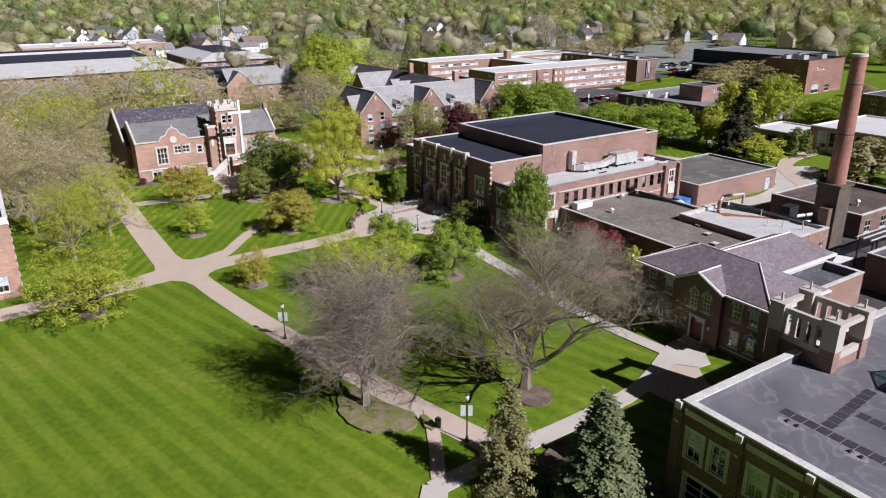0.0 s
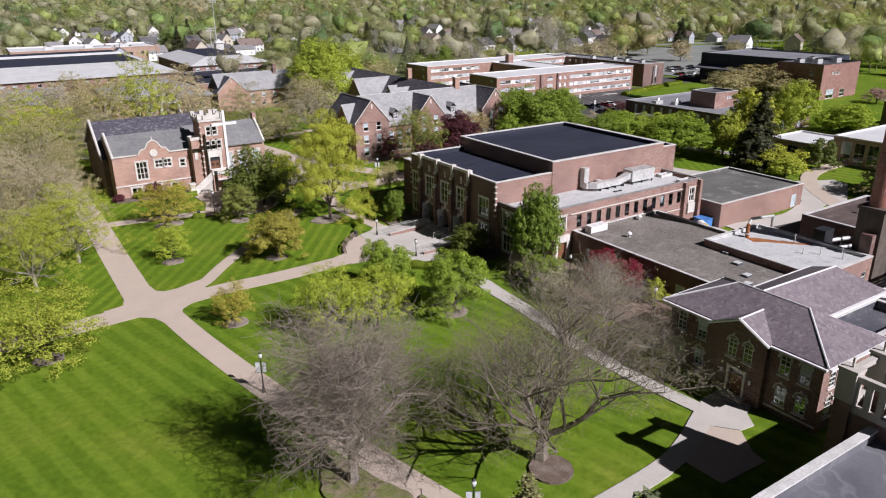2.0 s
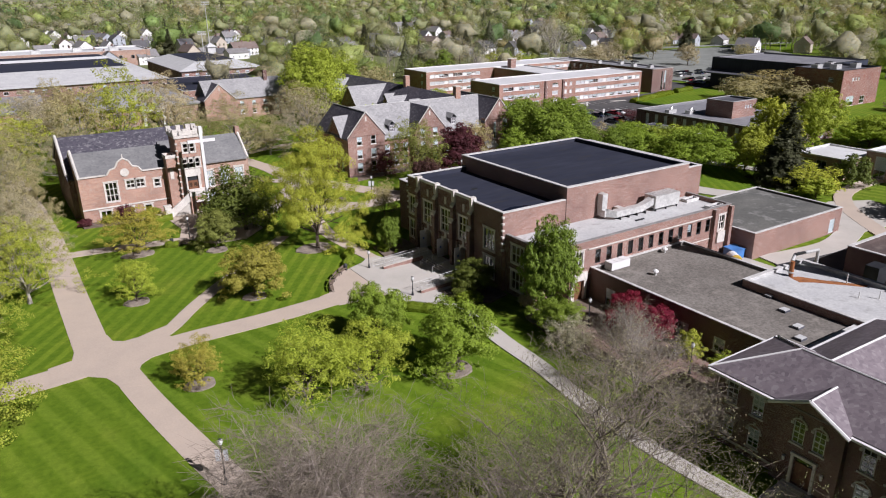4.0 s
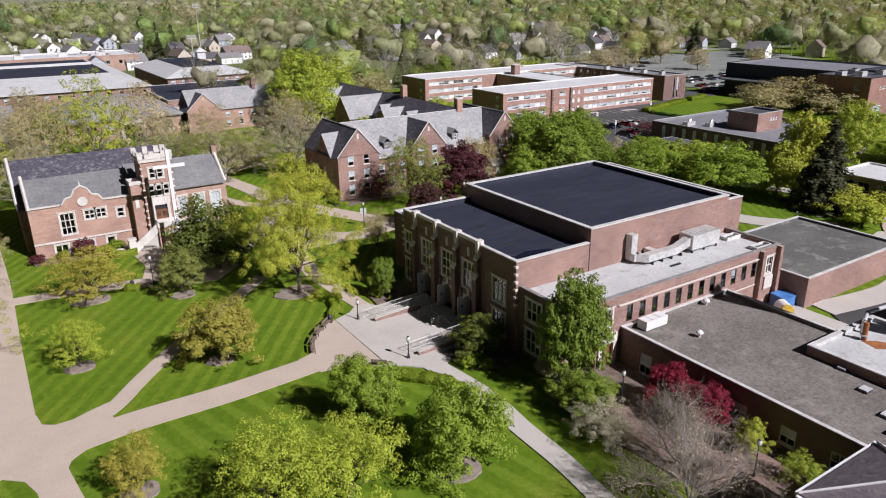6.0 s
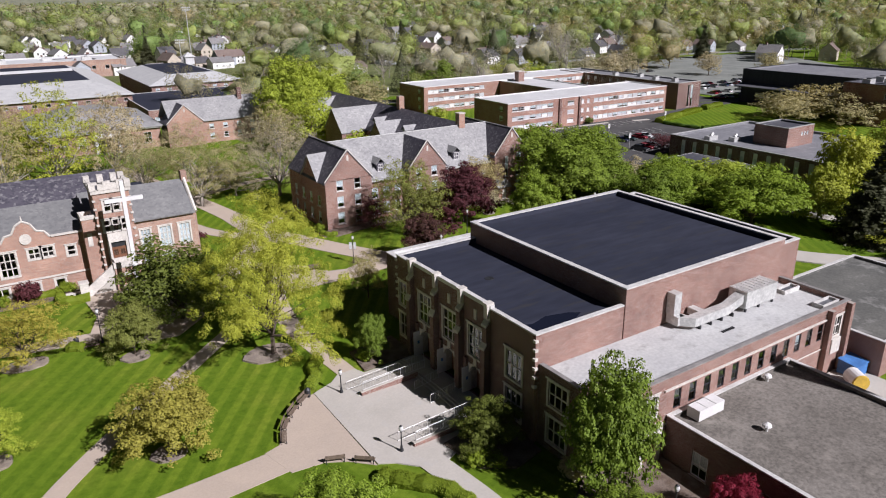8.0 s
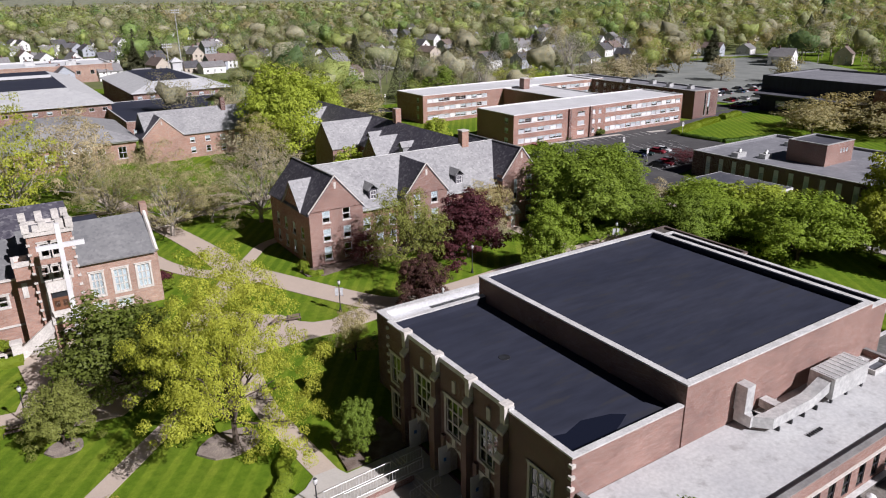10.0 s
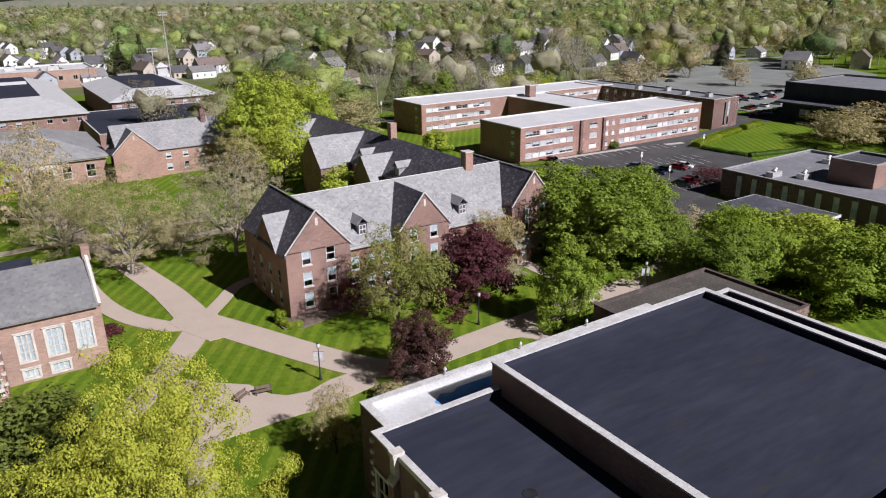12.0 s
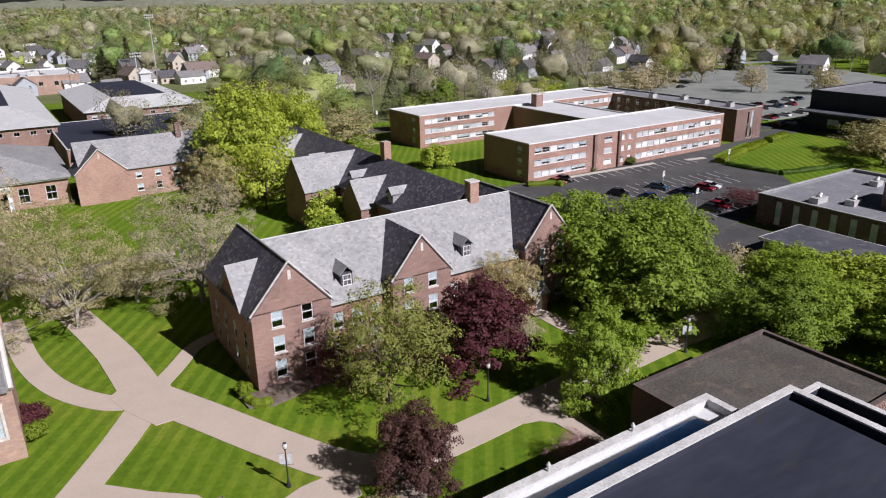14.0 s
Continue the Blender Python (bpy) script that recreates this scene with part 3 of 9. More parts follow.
patch(bm, [(50.4, 104.0), (50.4, 89.7), (51.8, 88.9), (54.5, 86), (57.8, 87.4), (59.5, 90.2), (63.8, 90.2), (63.8, 105.2), (56.8, 104.9), (56.3, 106.2), (54.2, 106.2), (52.9, 105)])
strip(bm, [(54.6, 87.5), (55.6, 79), (55.1, 72), (54.8, 65.5), (53.8, 57), (53.6, 47), (54.4, 38.5)], (2.6, 1.8))
strip(bm, [(20.4, 33.4), (29, 33.9), (38, 34.1), (46.4, 34.9), (54.2, 37.9)], (1.9, 1.9))
patch(bm, [(52.4, 36.5), (53.1, 35.9), (54.5, 34.2), (56.2, 34.0), (57.4, 35.6), (59.2, 36.2), (59.2, 39.8), (55.8, 39.6), (53.4, 38.2)])
strip(bm, [(18, 30.2), (20.8, 33.6)], 2.2, False)
sheet("pavement_2", bm, CONCRETE, "pale concrete plaza and footpaths", "walkway")
bm = bmesh.new()
patch(bm, [(146, 158), (170, 160.5), (200, 167.8), (207, 176), (206, 190), (212, 199), (232, 204.5), (300, 205), (300, 212), (250, 212), (232, 206.6), (156.6, 206.4), (148, 206)])
patch(bm, [(250, 213), (266, 213), (268, 240), (254, 246)])
patch(bm, [(146, 148), (168, 151), (168, 160), (146, 157.8)])
patch(bm, [(72, 22), (108, 22), (122, 40), (130, 66), (104, 70), (100, 64), (102, 46), (80, 44)])
strip(bm, [(120, 300), (180, 283), (250, 278), (330, 300)], 9.0)
sheet("road", bm, ASPHALT, "worn grey asphalt parking lot and roads", "road")
bm = bmesh.new()
strip(bm, [(104, 71), (118, 69), (130, 72)], 4.0)
patch(bm, [(128, 70), (136, 69), (148, 75.5), (149, 79), (141.5, 83), (131, 81)])
patch(bm, [(90.7, 66.6), (102.3, 66.6), (102.3, 76), (90.7, 76)])
strip(bm, [(127, 112), (130, 99), (139, 88)], 5.0)
strip(bm, [(139, 141), (147, 128), (152, 112), (154, 104)], 3.5)
sheet("pavement_3", bm, CONCRETE, "pale concrete walks behind the auditorium", "walkway")
bm = bmesh.new()
strip(bm, [(60, 190), (75, 196), (100, 200)], 2.0)
strip(bm, [(122, 135.9), (130, 137), (139, 141.4), (148, 149)], (4.5, 9.0))
strip(bm, [(40, 205), (62, 206), (78, 205)], 2.0)
strip(bm, [(160, 226), (190, 228), (230, 240)], 2.2)
strip(bm, [(128, 64), (142, 80), (158, 86), (190, 84)], (3.4, 3.0))
sheet("pavement_4", bm, PAVING, "narrow pale walks between the dormitories", "walkway")
# parking lines
bm = bmesh.new()
for row, (ax, ay, dx, dy, n, ln) in enumerate(((160.5, 200.2, 2.65, -0.25, 17, 4.8), (165.8, 182.0, 2.6, -0.35, 12, 4.8), (168.4, 187.0, 2.6, -0.35, 12, 4.6), (168.0, 164.6, 2.6, 0.35, 11, 4.6))):
    for i in range(n):
        x, y = ax + dx * i, ay + dy * i
        patch(bm, [(x, y), (x + 0.14, y), (x + 0.14 + 0.9, y + ln * 0.98), (x + 0.9, y + ln * 0.98)])
        LIFT[0] -= 0.004
LIFT[0] += 0.004
sheet("parking_lines", bm, LINE_PAINT, "worn white parking stall lines on asphalt", "road marking")
bm = bmesh.new()
strip(bm, [(164, 204.3), (194, 202.2)], 1.4, False)
strip(bm, [(203, 199.8), (209, 198.6)], 1.6, False)
sheet("pavement_5", bm, CONCRETE, "pale concrete kerb islands in the lot", "kerb")
# planting beds
bm = bmesh.new()
for cx, cy, rx, ry in ((21.45, 109.05, 1.7, 1.3), (35.2, 101.9, 1.7, 1.4), (22.7, 82.8, 1.7, 1.3), (2.4, 85.4, 1.7, 1.3), (25.4, 128.4, 2.6, 1.5), (36.4, 123.4, 1.7, 1.4), (49.6, 115.2, 3.0, 2.2), (80.4, 130.0, 2.4, 1.6), (103.1, 131.5, 1.2, 1.0), (104.4, 145.5, 1.3, 1.0), (46.6, 70.4, 2.2, 1.8)):
    patch(bm, [(cx + rx * math.cos(a / 14 * 2 * math.pi) * (0.9 + 0.2 * ((a * 7) % 5) / 5), cy + ry * math.sin(a / 14 * 2 * math.pi)) for a in range(14)])
    LIFT[0] -= 0.0035
sheet("mulch_beds", bm, MULCH_PALE, "pale mulch rings round the lawn trees", "mulch bed")
bm = bmesh.new()
patch(bm, [(72.2, 153.2), (72.4, 150.6), (74.8, 149.6), (80, 150.6), (88, 151.6), (100, 151.8), (111, 151.6), (111, 153.4), (90, 155.2), (84, 153.2)])
patch(bm, [(56.8, 88.8), (57.6, 84), (60.4, 82.2), (63.8, 83), (63.8, 90)])
patch(bm, [(57.0, 105.2), (57.5, 110), (63.6, 111), (63.8, 105.3)])
patch(bm, [(61.2, 76), (60.4, 69), (61.6, 57), (60.6, 49.5), (61, 48), (72, 48), (72, 76), (64.4, 78)])
patch(bm, [(19.5, 150.2), (20, 147.8), (27, 147), (34, 148), (35, 150.2)])
sheet("mulch_beds_dark", bm, MULCH, "dark mulch planting beds beside the buildings", "mulch bed")
bm = bmesh.new()
patch(bm, [(62.2, 70.5), (63.2, 56), (66.5, 50.5), (70.4, 51), (70.4, 70), (66, 74.5), (63.5, 74)])
sheet("pavement_6", bm, BRICK_PAVING, "shaded pink brick courtyard", "walkway")
bm = bmesh.new()
patch(bm, [(36.2 + 1.9 * math.cos(a * 0.393), 39.6 + 1.9 * math.sin(a * 0.393)) for a in range(16)])
# dark brown patch between the spruce and the brick building
patch(bm, [(28.5, 22.5), (36, 22.7), (36, 31.2), (33, 32.6), (29.6, 31.4), (27.8, 27)])
sheet("mulch_bed_round", bm, MULCH, "brown mulch ring below the wide bare tree, dark brown patch by the spruce", "mulch bed")


def ragged(pts, seed, amount=0.35, n=8):
    """A closed outline through the points with an uneven edge."""
    rnd = random.Random(seed)
    out = []
    k = len(pts)
    for i in range(k):
        a, b, c, d = [Vector(pts[(i + j) % k]) for j in (-1, 0, 1, 2)]
        for q in range(n):
            s_ = q / n
            p = 0.5 * ((2 * b) + (c - a) * s_ + (2 * a - 5 * b + 4 * c - d) * s_ * s_ + (3 * b - a - 3 * c + d) * s_ ** 3)
            out.append((p.x + rnd.uniform(-amount, amount), p.y + rnd.uniform(-amount, amount)))
    return out


bm = bmesh.new()
patch(bm, ragged([(19.6, 49.8), (18.6, 46.6), (19.2, 44.0), (21.0, 42.2), (23.4, 41.6), (24.6, 43.2), (23.2, 46.6), (22.2, 50.2), (21.0, 51.6)], 3, 0.13, 5))
patch(bm, ragged([(25.2, 42.9), (24.4, 41.4), (24.6, 40.2), (25.4, 41.2)], 4, 0.08, 5))
sheet("worn_earth", bm, surface("worn_grass_earth", (0.24, 0.185, 0.13), (0.14, 0.165, 0.04), fine=7, coarse=0.8, spread=0.35, bump=0.5, rough=1.0, stain=(0.15, 0.17, 0.045)), "worn earth and thin grass below the bare tree", "ground")

# ---- auditorium ----


def corner_stones(bm, x, y, z0, z1, n, s=0.18):
    for i in range(n):
        z = z0 + (z1 - z0) * (i + 0.5) / n
        box(bm, x - s, x + s, y - s, y + s, z - 0.13, z + 0.13)


def stone_window(parent, o, d, hole, nx, ny, blind=0.0):
    """A window with a stone surround, mullions and a hood above it."""
    s0, s1, h0, h1 = hole
    w = window(parent, o, d, hole, nx, ny, STONE, bar=0.14, mid=False, blind=blind, sill=False)
    bm = bmesh.new()
    t = 0.24
    W, H = s1 - s0, h1 - h0
    for q in ((-t, 0, -t, H + t), (W, W + t, -t, H + t), (0, W, -t, 0), (0, W, H, H + t)):
        box(bm, q[0], q[1], -0.07, 0.055, q[2], q[3])
    box(bm, -t - 0.12, W + t + 0.12, -0.14, -0.075, H + t - 0.02, H + t + 0.12)
    me = bpy.data.meshes.new("surround")
    bm.to_mesh(me)
    bm.free()
    me.materials.append(STONE)
    attach("surround", me, w, "pale carved stone surround")
    return w


aud = thing("auditorium", "red brick auditorium with stone trim, shade-darkened front and flat roofs", "building", (64, 84, 0))
ax, ay0, ay1 = 63.9, 84.4, 109.3
portals = [(ay1 - c - 1.25, ay1 - c + 1.25, 0.55, 3.9) for c in (103.2, 98.25, 93.5)]
tall = [(ay1 - c - 1.25, ay1 - c + 1.25, 4.9, 8.3) for c in (103.2, 98.25, 93.5)]
side_w = [(ay1 - c - 1.15, ay1 - c + 1.15, z, z + 2.9) for c in (107.7, 87.4) for z in (1.3, 5.3)]
bm = bmesh.new()
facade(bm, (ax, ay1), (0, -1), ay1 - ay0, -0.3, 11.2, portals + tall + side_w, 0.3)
# west front: its shade is put into the brick as a darker colour
part("wall", bm, BRICK_DARK_AND_SHADED, aud, "red brick front wall with its shade put into darker brick")
for h in tall:
    stone_window(aud, (ax, ay1), (0, -1), h, 3, 3)
for h in side_w:
    stone_window(aud, (ax, ay1), (0, -1), h, 3, 2)
for i, h in enumerate(portals):
    y = ay1 - (h[0] + h[1]) / 2
    bm = bmesh.new()
    # deep splayed reveals and a pointed head
    box(bm, ax + 0.3, ax + 1.3, y + 1.25, y + 1.55, 0.5, 3.9)
    box(bm, ax + 0.3, ax + 1.3, y - 1.55, y - 1.25, 0.5, 3.9)
    box(bm, ax + 0.3, ax + 1.3, y - 1.25, y + 1.25, 3.55, 3.9)
    p = part("portal", bm, STONE, aud, "pale stone lined entrance portal")
    bm = bmesh.new()
    n = 8
    for s in (-1, 1):
        for k in range(n):
            a0, a1 = k / n, (k + 1) / n
            q = [(1.25 * s, 2.2 + 1.72 * a) for a in (a0, a1)]
            e = [(1.25 * s * math.sqrt(max(0, 1 - a ** 1.6)), 2.2 + 1.72 * a * 0.97) for a in (a0, a1)]
            v = [bm.verts.new((ax - 0.06, y + c[0], c[1])) for c in (q[0], e[0], e[1], q[1])]
            w = [bm.verts.new((ax + 0.3, y + c[0], c[1])) for c in (q[0], e[0], e[1], q[1])]
            bm.faces.new(v if s > 0 else v[::-1])
            bm.faces.new((v[1], v[2], w[2], w[1]))
    part("arch", bm, STONE, p)
    dr = box_part("door", ax + 1.05, ax + 1.13, y - 1.2, y + 1.2, 0.55, 3.5, WOOD_DOOR, p, "dark double door in the portal")
    # white panel added to stand for the pale north jamb of the portal
    leaf = box_part("open_door", ax - 0.9, ax + 0.28, y + 1.13, y + 1.2, 0.56, 3.5, WHITE, p, "white panel added for the pale portal jamb")
    box_part("plaque", ax - 0.42, ax - 0.16, y + 1.1, y + 1.127, 1.95, 2.3, BLUE_METAL, leaf, "small blue plaque on the jamb panel")
    bm = bmesh.new()
    box(bm, ax - 0.3, ax, y - 1.75, y - 1.3, 0, 4.4)
    box(bm, ax - 0.3, ax, y + 1.3, y + 1.75, 0, 4.4)
    part("pier", bm, BRICK_DARK_AND_SHADED, p)
    bm = bmesh.new()
    box(bm, ax - 0.14, ax - 0.002, y - 0.25, y + 0.25, 4.0, 4.85)
    box(bm, ax - 0.12, ax - 0.002, y - 0.22, y + 0.22, 9.2, 10.3)
    part("ornament", bm, STONE, p)
for y in (105.8, 100.7, 95.9, 91.4):
    bm = bmesh.new()
    box(bm, ax - 0.75, ax - 0.005, y - 0.36, y + 0.36, 0, 7.2)
    box(bm, ax - 0.55, ax - 0.005, y - 0.33, y + 0.33, 7.2, 9.6)
    b = part("buttress", bm, BRICK_DARK_AND_SHADED, aud, "stepped brick buttress with stone caps")
    bm = bmesh.new()
    slab(bm, [(ax - 0.85, y - 0.42, 7.25), (ax - 0.5, y - 0.42, 7.75), (ax - 0.5, y + 0.42, 7.75), (ax - 0.85, y + 0.42, 7.25)], 0.3)
    slab(bm, [(ax - 0.62, y - 0.38, 9.6), (ax - 0.05, y - 0.38, 10.2), (ax - 0.05, y + 0.38, 10.2), (ax - 0.62, y + 0.38, 9.6)], 0.25)
    box(bm, ax - 0.4, ax - 0.006, y - 0.28, y + 0.28, 10.2, 11.55)
    box(bm, ax - 0.5, ax + 0.4, y - 0.36, y + 0.36, 11.55, 11.85)
    part("cap", bm, STONE, b)
bm = bmesh.new()
corner_stones(bm, ax, ay0, 5.6, 11.1, 6)
corner_stones(bm, ax, ay1, 5.6, 11.1, 6)
part("quoin", bm, STONE, aud)
bm = bmesh.new()
facade(bm, (ax, ay0), (1, 0), 11.1, -0.3, 11.2)
part("wall", bm, BRICK, aud)
bm = bmesh.new()
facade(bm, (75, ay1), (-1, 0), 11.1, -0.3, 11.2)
# north wall: same brick as the south, darkened in colour for shade
part("wall", bm, BRICK_DARK_AND_SHADED, aud)
box_part("roof", ax + 0.35, 75, ay0 + 0.35, ay1 - 0.35, 10.2, 10.5, ROOF_DARK, aud, "dark grey membrane roof")
bm = bmesh.new()
box(bm, ax + 0.301, ax + 0.35, ay0 + 0.35, ay1 - 0.35, 10.2, 11.2)
box(bm, ax + 0.3, 75, ay0 + 0.301, ay0 + 0.35, 10.2, 11.2)
box(bm, ax + 0.3, 75, ay1 - 0.35, ay1 - 0.301, 10.2, 11.2)
part("parapet_lining", bm, ROOF_DARK, aud)
bm = bmesh.new()
box(bm, ax - 0.08, ax + 0.42, ay0 - 0.08, 91.0, 11.2, 11.34)
box(bm, ax - 0.08, ax + 0.42, 106.2, ay1 + 0.08, 11.2, 11.34)
box(bm, ax - 0.08, ax + 0.42, 91.0, 106.2, 11.2, 11.62)
box(bm, ax + 0.42, 74.9, ay0 - 0.08, ay0 + 0.42, 11.2, 11.34)
box(bm, ax + 0.42, 74.9, ay1 - 0.42, ay1 + 0.08, 11.2, 11.34)
part("coping", bm, PARAPET, aud, "white metal coping")
flat_block(aud, 75, 100.7, 84.3, 110.1, 12.35, 12.9, BRICK, ROOF_DARK, PARAPET, t=0.5, cope_h=0.14)
drn = thing("roof_drain", "dark sunken drain in the membrane roof", "roof drain", (69.5, 98.8, 10.5), "roof drains")
tube_part("bowl", (69.5, 98.8, 10.495), (69.5, 98.8, 10.53), 0.55, 0.5, METAL_DARK, drn, n=14)
bm = bmesh.new()
bm.faces.new([bm.verts.new((*q, 10.506)) for q in ((64.6, 85.0), (67.4, 84.9), (70.2, 86.1), (71.6, 86.8), (70.6, 87.5), (68.2, 88.1), (66.2, 87.5), (64.6, 88.0))])
m, t, b = nodes_of("dark_puddle")
b.inputs["Base Color"].default_value, b.inputs["Roughness"].default_value = (0.01, 0.012, 0.022, 1), 0.04
part("puddle", bm, m, aud, "dark rain puddle on the membrane")
# rear ledge behind the high block
flat_block(aud, 100.7, 104.2, 84.6, 109.9, 11.2, 12.1, BRICK, ROOF_DARK, PARAPET, t=0.4)
# south aisle with a row of narrow windows above the lower roof
aisle = thing("side_aisle", "red brick side aisle with white roof and narrow windows", "building", (68, 76, 0))
row = [(x - 68.6, x - 68.6 + 0.95, 4.75, 6.7) for x in [73.0 + 2.04 * i for i in range(12)]]
ends = [(0.9, 2.1, 4.9, 6.9), (0.7, 2.4, 0.2, 3.0), (29.9, 31.1, 4.6, 6.8)]
bm = bmesh.new()
facade(bm, (68.6, 76.2), (1, 0), 32.4, -0.3, 8.2, row + ends)
part("wall", bm, BRICK, aisle, "sunlit red brick wall")
for h in row:
    window(aisle, (68.6, 76.2), (1, 0), h, 1, 2, METAL_DARK, blind=0.1, sill=False)
for h in (ends[0], ends[2]):
    stone_window(aisle, (68.6, 76.2), (1, 0), h, 2, 2)
bm = bmesh.new()
box(bm, 68.6 + 0.2, 68.6 + 0.7, 75.95, 76.19, 0, 3.6)
box(bm, 68.6 + 2.4, 68.6 + 2.9, 75.95, 76.19, 0, 3.6)
box(bm, 68.6 + 0.2, 68.6 + 2.9, 75.9, 76.19, 3.0, 4.1)
part("door_surround", bm, STONE, aisle, "pale stone doorway with an arched head")
box_part("door", 69.35, 70.95, 76.36, 76.42, 0.0, 3.0, WOOD_DOOR, aisle)
bm = bmesh.new()
box(bm, 96.7, 97.3, 75.6, 76.19, 0, 8.1)
box(bm, 100.4, 101.0, 75.6, 76.19, 0, 8.1)
part("pier", bm, BRICK, aisle)
bm = bmesh.new()
box(bm, 71.6, 96.65, 76.02, 76.195, 6.98, 7.12)
box(bm, 68.55, 101.05, 76.1, 76.197, 3.55, 3.65)
corner_stones(bm, 68.7, 76.3, 4.4, 8.0, 4)
box(bm, 98.2, 99.9, 75.9, 76.19, 2.6, 4.3)
part("stone_band", bm, STONE, aisle)
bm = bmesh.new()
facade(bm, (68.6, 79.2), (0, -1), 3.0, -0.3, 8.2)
# west walls of the aisle: shade put into the darker brick colour
part("wall", bm, BRICK_DARK_AND_SHADED, aisle)
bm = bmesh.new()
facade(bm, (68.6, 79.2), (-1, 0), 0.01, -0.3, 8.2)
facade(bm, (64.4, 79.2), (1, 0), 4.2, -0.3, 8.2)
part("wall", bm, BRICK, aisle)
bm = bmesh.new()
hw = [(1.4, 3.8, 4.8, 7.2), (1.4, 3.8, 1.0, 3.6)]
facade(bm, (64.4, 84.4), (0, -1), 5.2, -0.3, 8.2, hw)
part("wall", bm, BRICK_DARK_AND_SHADED, aisle)
for h in hw:
    stone_window(aisle, (64.4, 84.4), (0, -1), h, 3, 2)
bm = bmesh.new()
facade(bm, (101, 76.2), (0, 1), 8.1, -0.3, 8.2)
part("wall", bm, BRICK, aisle)
bm = bmesh.new()
box(bm, 64.75, 100.65, 79.55, 84.29, 7.4, 7.65)
box(bm, 68.95, 100.65, 76.55, 79.55, 7.4, 7.651)
part("roof", bm, ROOF_PALE, aisle, "pale grey membrane roof with stains")
bm = bmesh.new()
for q in ((64.4, 64.75, 79.2, 84.29), (64.75, 68.95, 79.2, 79.55), (68.6, 68.95, 76.2, 79.2), (68.95, 100.65, 76.2, 76.55), (100.65, 101, 76.2, 84.29)):
    box(bm, q[0] + 0.001, q[1] - 0.001, q[2] + 0.001, q[3] - 0.001, 7.3, 8.2)
part("parapet", bm, BRICK, aisle)
bm = bmesh.new()
for q in ((64.34, 64.8, 79.14, 84.29), (64.8, 68.6, 79.14, 79.6), (68.54, 69.0, 76.14, 79.14), (69.0, 100.6, 76.14, 76.6), (100.6, 101.06, 76.14, 84.29)):
    box(bm, q[0], q[1], q[2], q[3], 8.2, 8.31)
part("coping", bm, surface("dull_grey_coping", (0.27, 0.255, 0.24), (0.2, 0.19, 0.18), fine=5, coarse=0.6, rough=0.7, bump=0.1), aisle)
# skylight strips at the far end of the aisle roof
for x0, x1, y0, y1 in ((97.4, 100.5, 77.1, 78.3), (97.6, 100.5, 81.6, 82.8)):
    sk = thing("roof_curb", "grey raised roof curb with pale rim", "roof curb", (x0, y0, 7.65), "roof curbs")
    bm = bmesh.new()
    ring(bm, x0, x1, y0, y1, 7.64, 8.1, 0.15)
    part("rim", bm, PARAPET, sk)
    box_part("well", x0 + 0.15, x1 - 0.15, y0 + 0.15, y1 - 0.15, 7.64, 7.8, ROOF_MID, sk)
# north aisle with white roof
nais = thing("north_aisle", "low aisle with white roof holding rainwater", "building", (66, 114, 0))
flat_block(nais, 66.8, 101.2, 109.4, 117.2, 7.9, 8.5, BRICK_DARK_AND_SHADED, ROOF_WHITE, PARAPET, t=0.6)
bm = bmesh.new()
pts = [(71.6, 110.2), (98.8, 110.2), (98.4, 115.9), (95, 116.3), (90, 115.9), (84, 115.7), (79, 115.5), (75.4, 115.6), (74.6, 115.1), (73.6, 115.5), (72.4, 114.6), (72.9, 113.6), (71.4, 112.8)]
bm.faces.new([bm.verts.new((*q, 7.912)) for q in pts])
# blue sky reflection of the shaded water is put into its base colour
m, t, b = nodes_of("roof_water_sky_blue")
f = noise_of(t, t.nodes.new("ShaderNodeTexCoord").outputs["Object"], 0.5, 4.0)
t.links.new(ramp(t, f, [(0.4, (0.09, 0.25, 0.55)), (0.65, (0.14, 0.32, 0.62))]), b.inputs["Base Color"])
b.inputs["Roughness"].default_value = 0.08
part("rainwater", bm, m, nais, "shallow rainwater on the roof, sky reflection painted in blue")
for x in (75, 83.5, 92):
    bm = bmesh.new()
    box(bm, x - 0.2, x + 0.2, 117.22, 117.5, 7.6, 8.4)
    tube(bm, (x, 116.9, 8.6), (x, 116.9, 9.15), 0.1, 0.1)
    tube(bm, (x, 116.9, 9.15), (x, 116.9, 9.4), 0.2, 0.05)
    part("roof_vent", bm, METAL_PALE, nais)
# low roof behind
rear = thing("rear_block", "low brick rear block with gravel roof", "building", (104, 112, 0))
flat_block(rear, 101.3, 121.5, 110.5, 125, 5.3, 5.6, BRICK_DARK_AND_SHADED, ROOF_REAR, ROOF_BROWN, t=0.3, cope_h=0.08)
# rooftop plant on the aisle
hv = thing("rooftop_unit", "white rooftop air handler with long duct", "air handler", (92, 82, 7.65))
box_part("casing", 89.9, 95.2, 81.2, 83.4, 8.1, 10.0, METAL_PALE, hv)
for i in range(8):
    box_part("seam", 90.1 + i * 0.68, 90.16 + i * 0.68, 81.18, 83.42, 10.001, 10.05, WHITE, hv)
bm = bmesh.new()
for x in (90.2, 92.5, 94.9):
    for y in (81.4, 83.2):
        box(bm, x - 0.1, x + 0.1, y - 0.1, y + 0.1, 7.65, 8.1)
part("leg", bm, METAL_DARK, hv)
bm = bmesh.new()
slab(bm, [(87.4, 81.5, 9.0), (89.9, 81.5, 9.7), (89.9, 82.6, 9.7), (87.4, 82.5, 9.0)], 1.0)
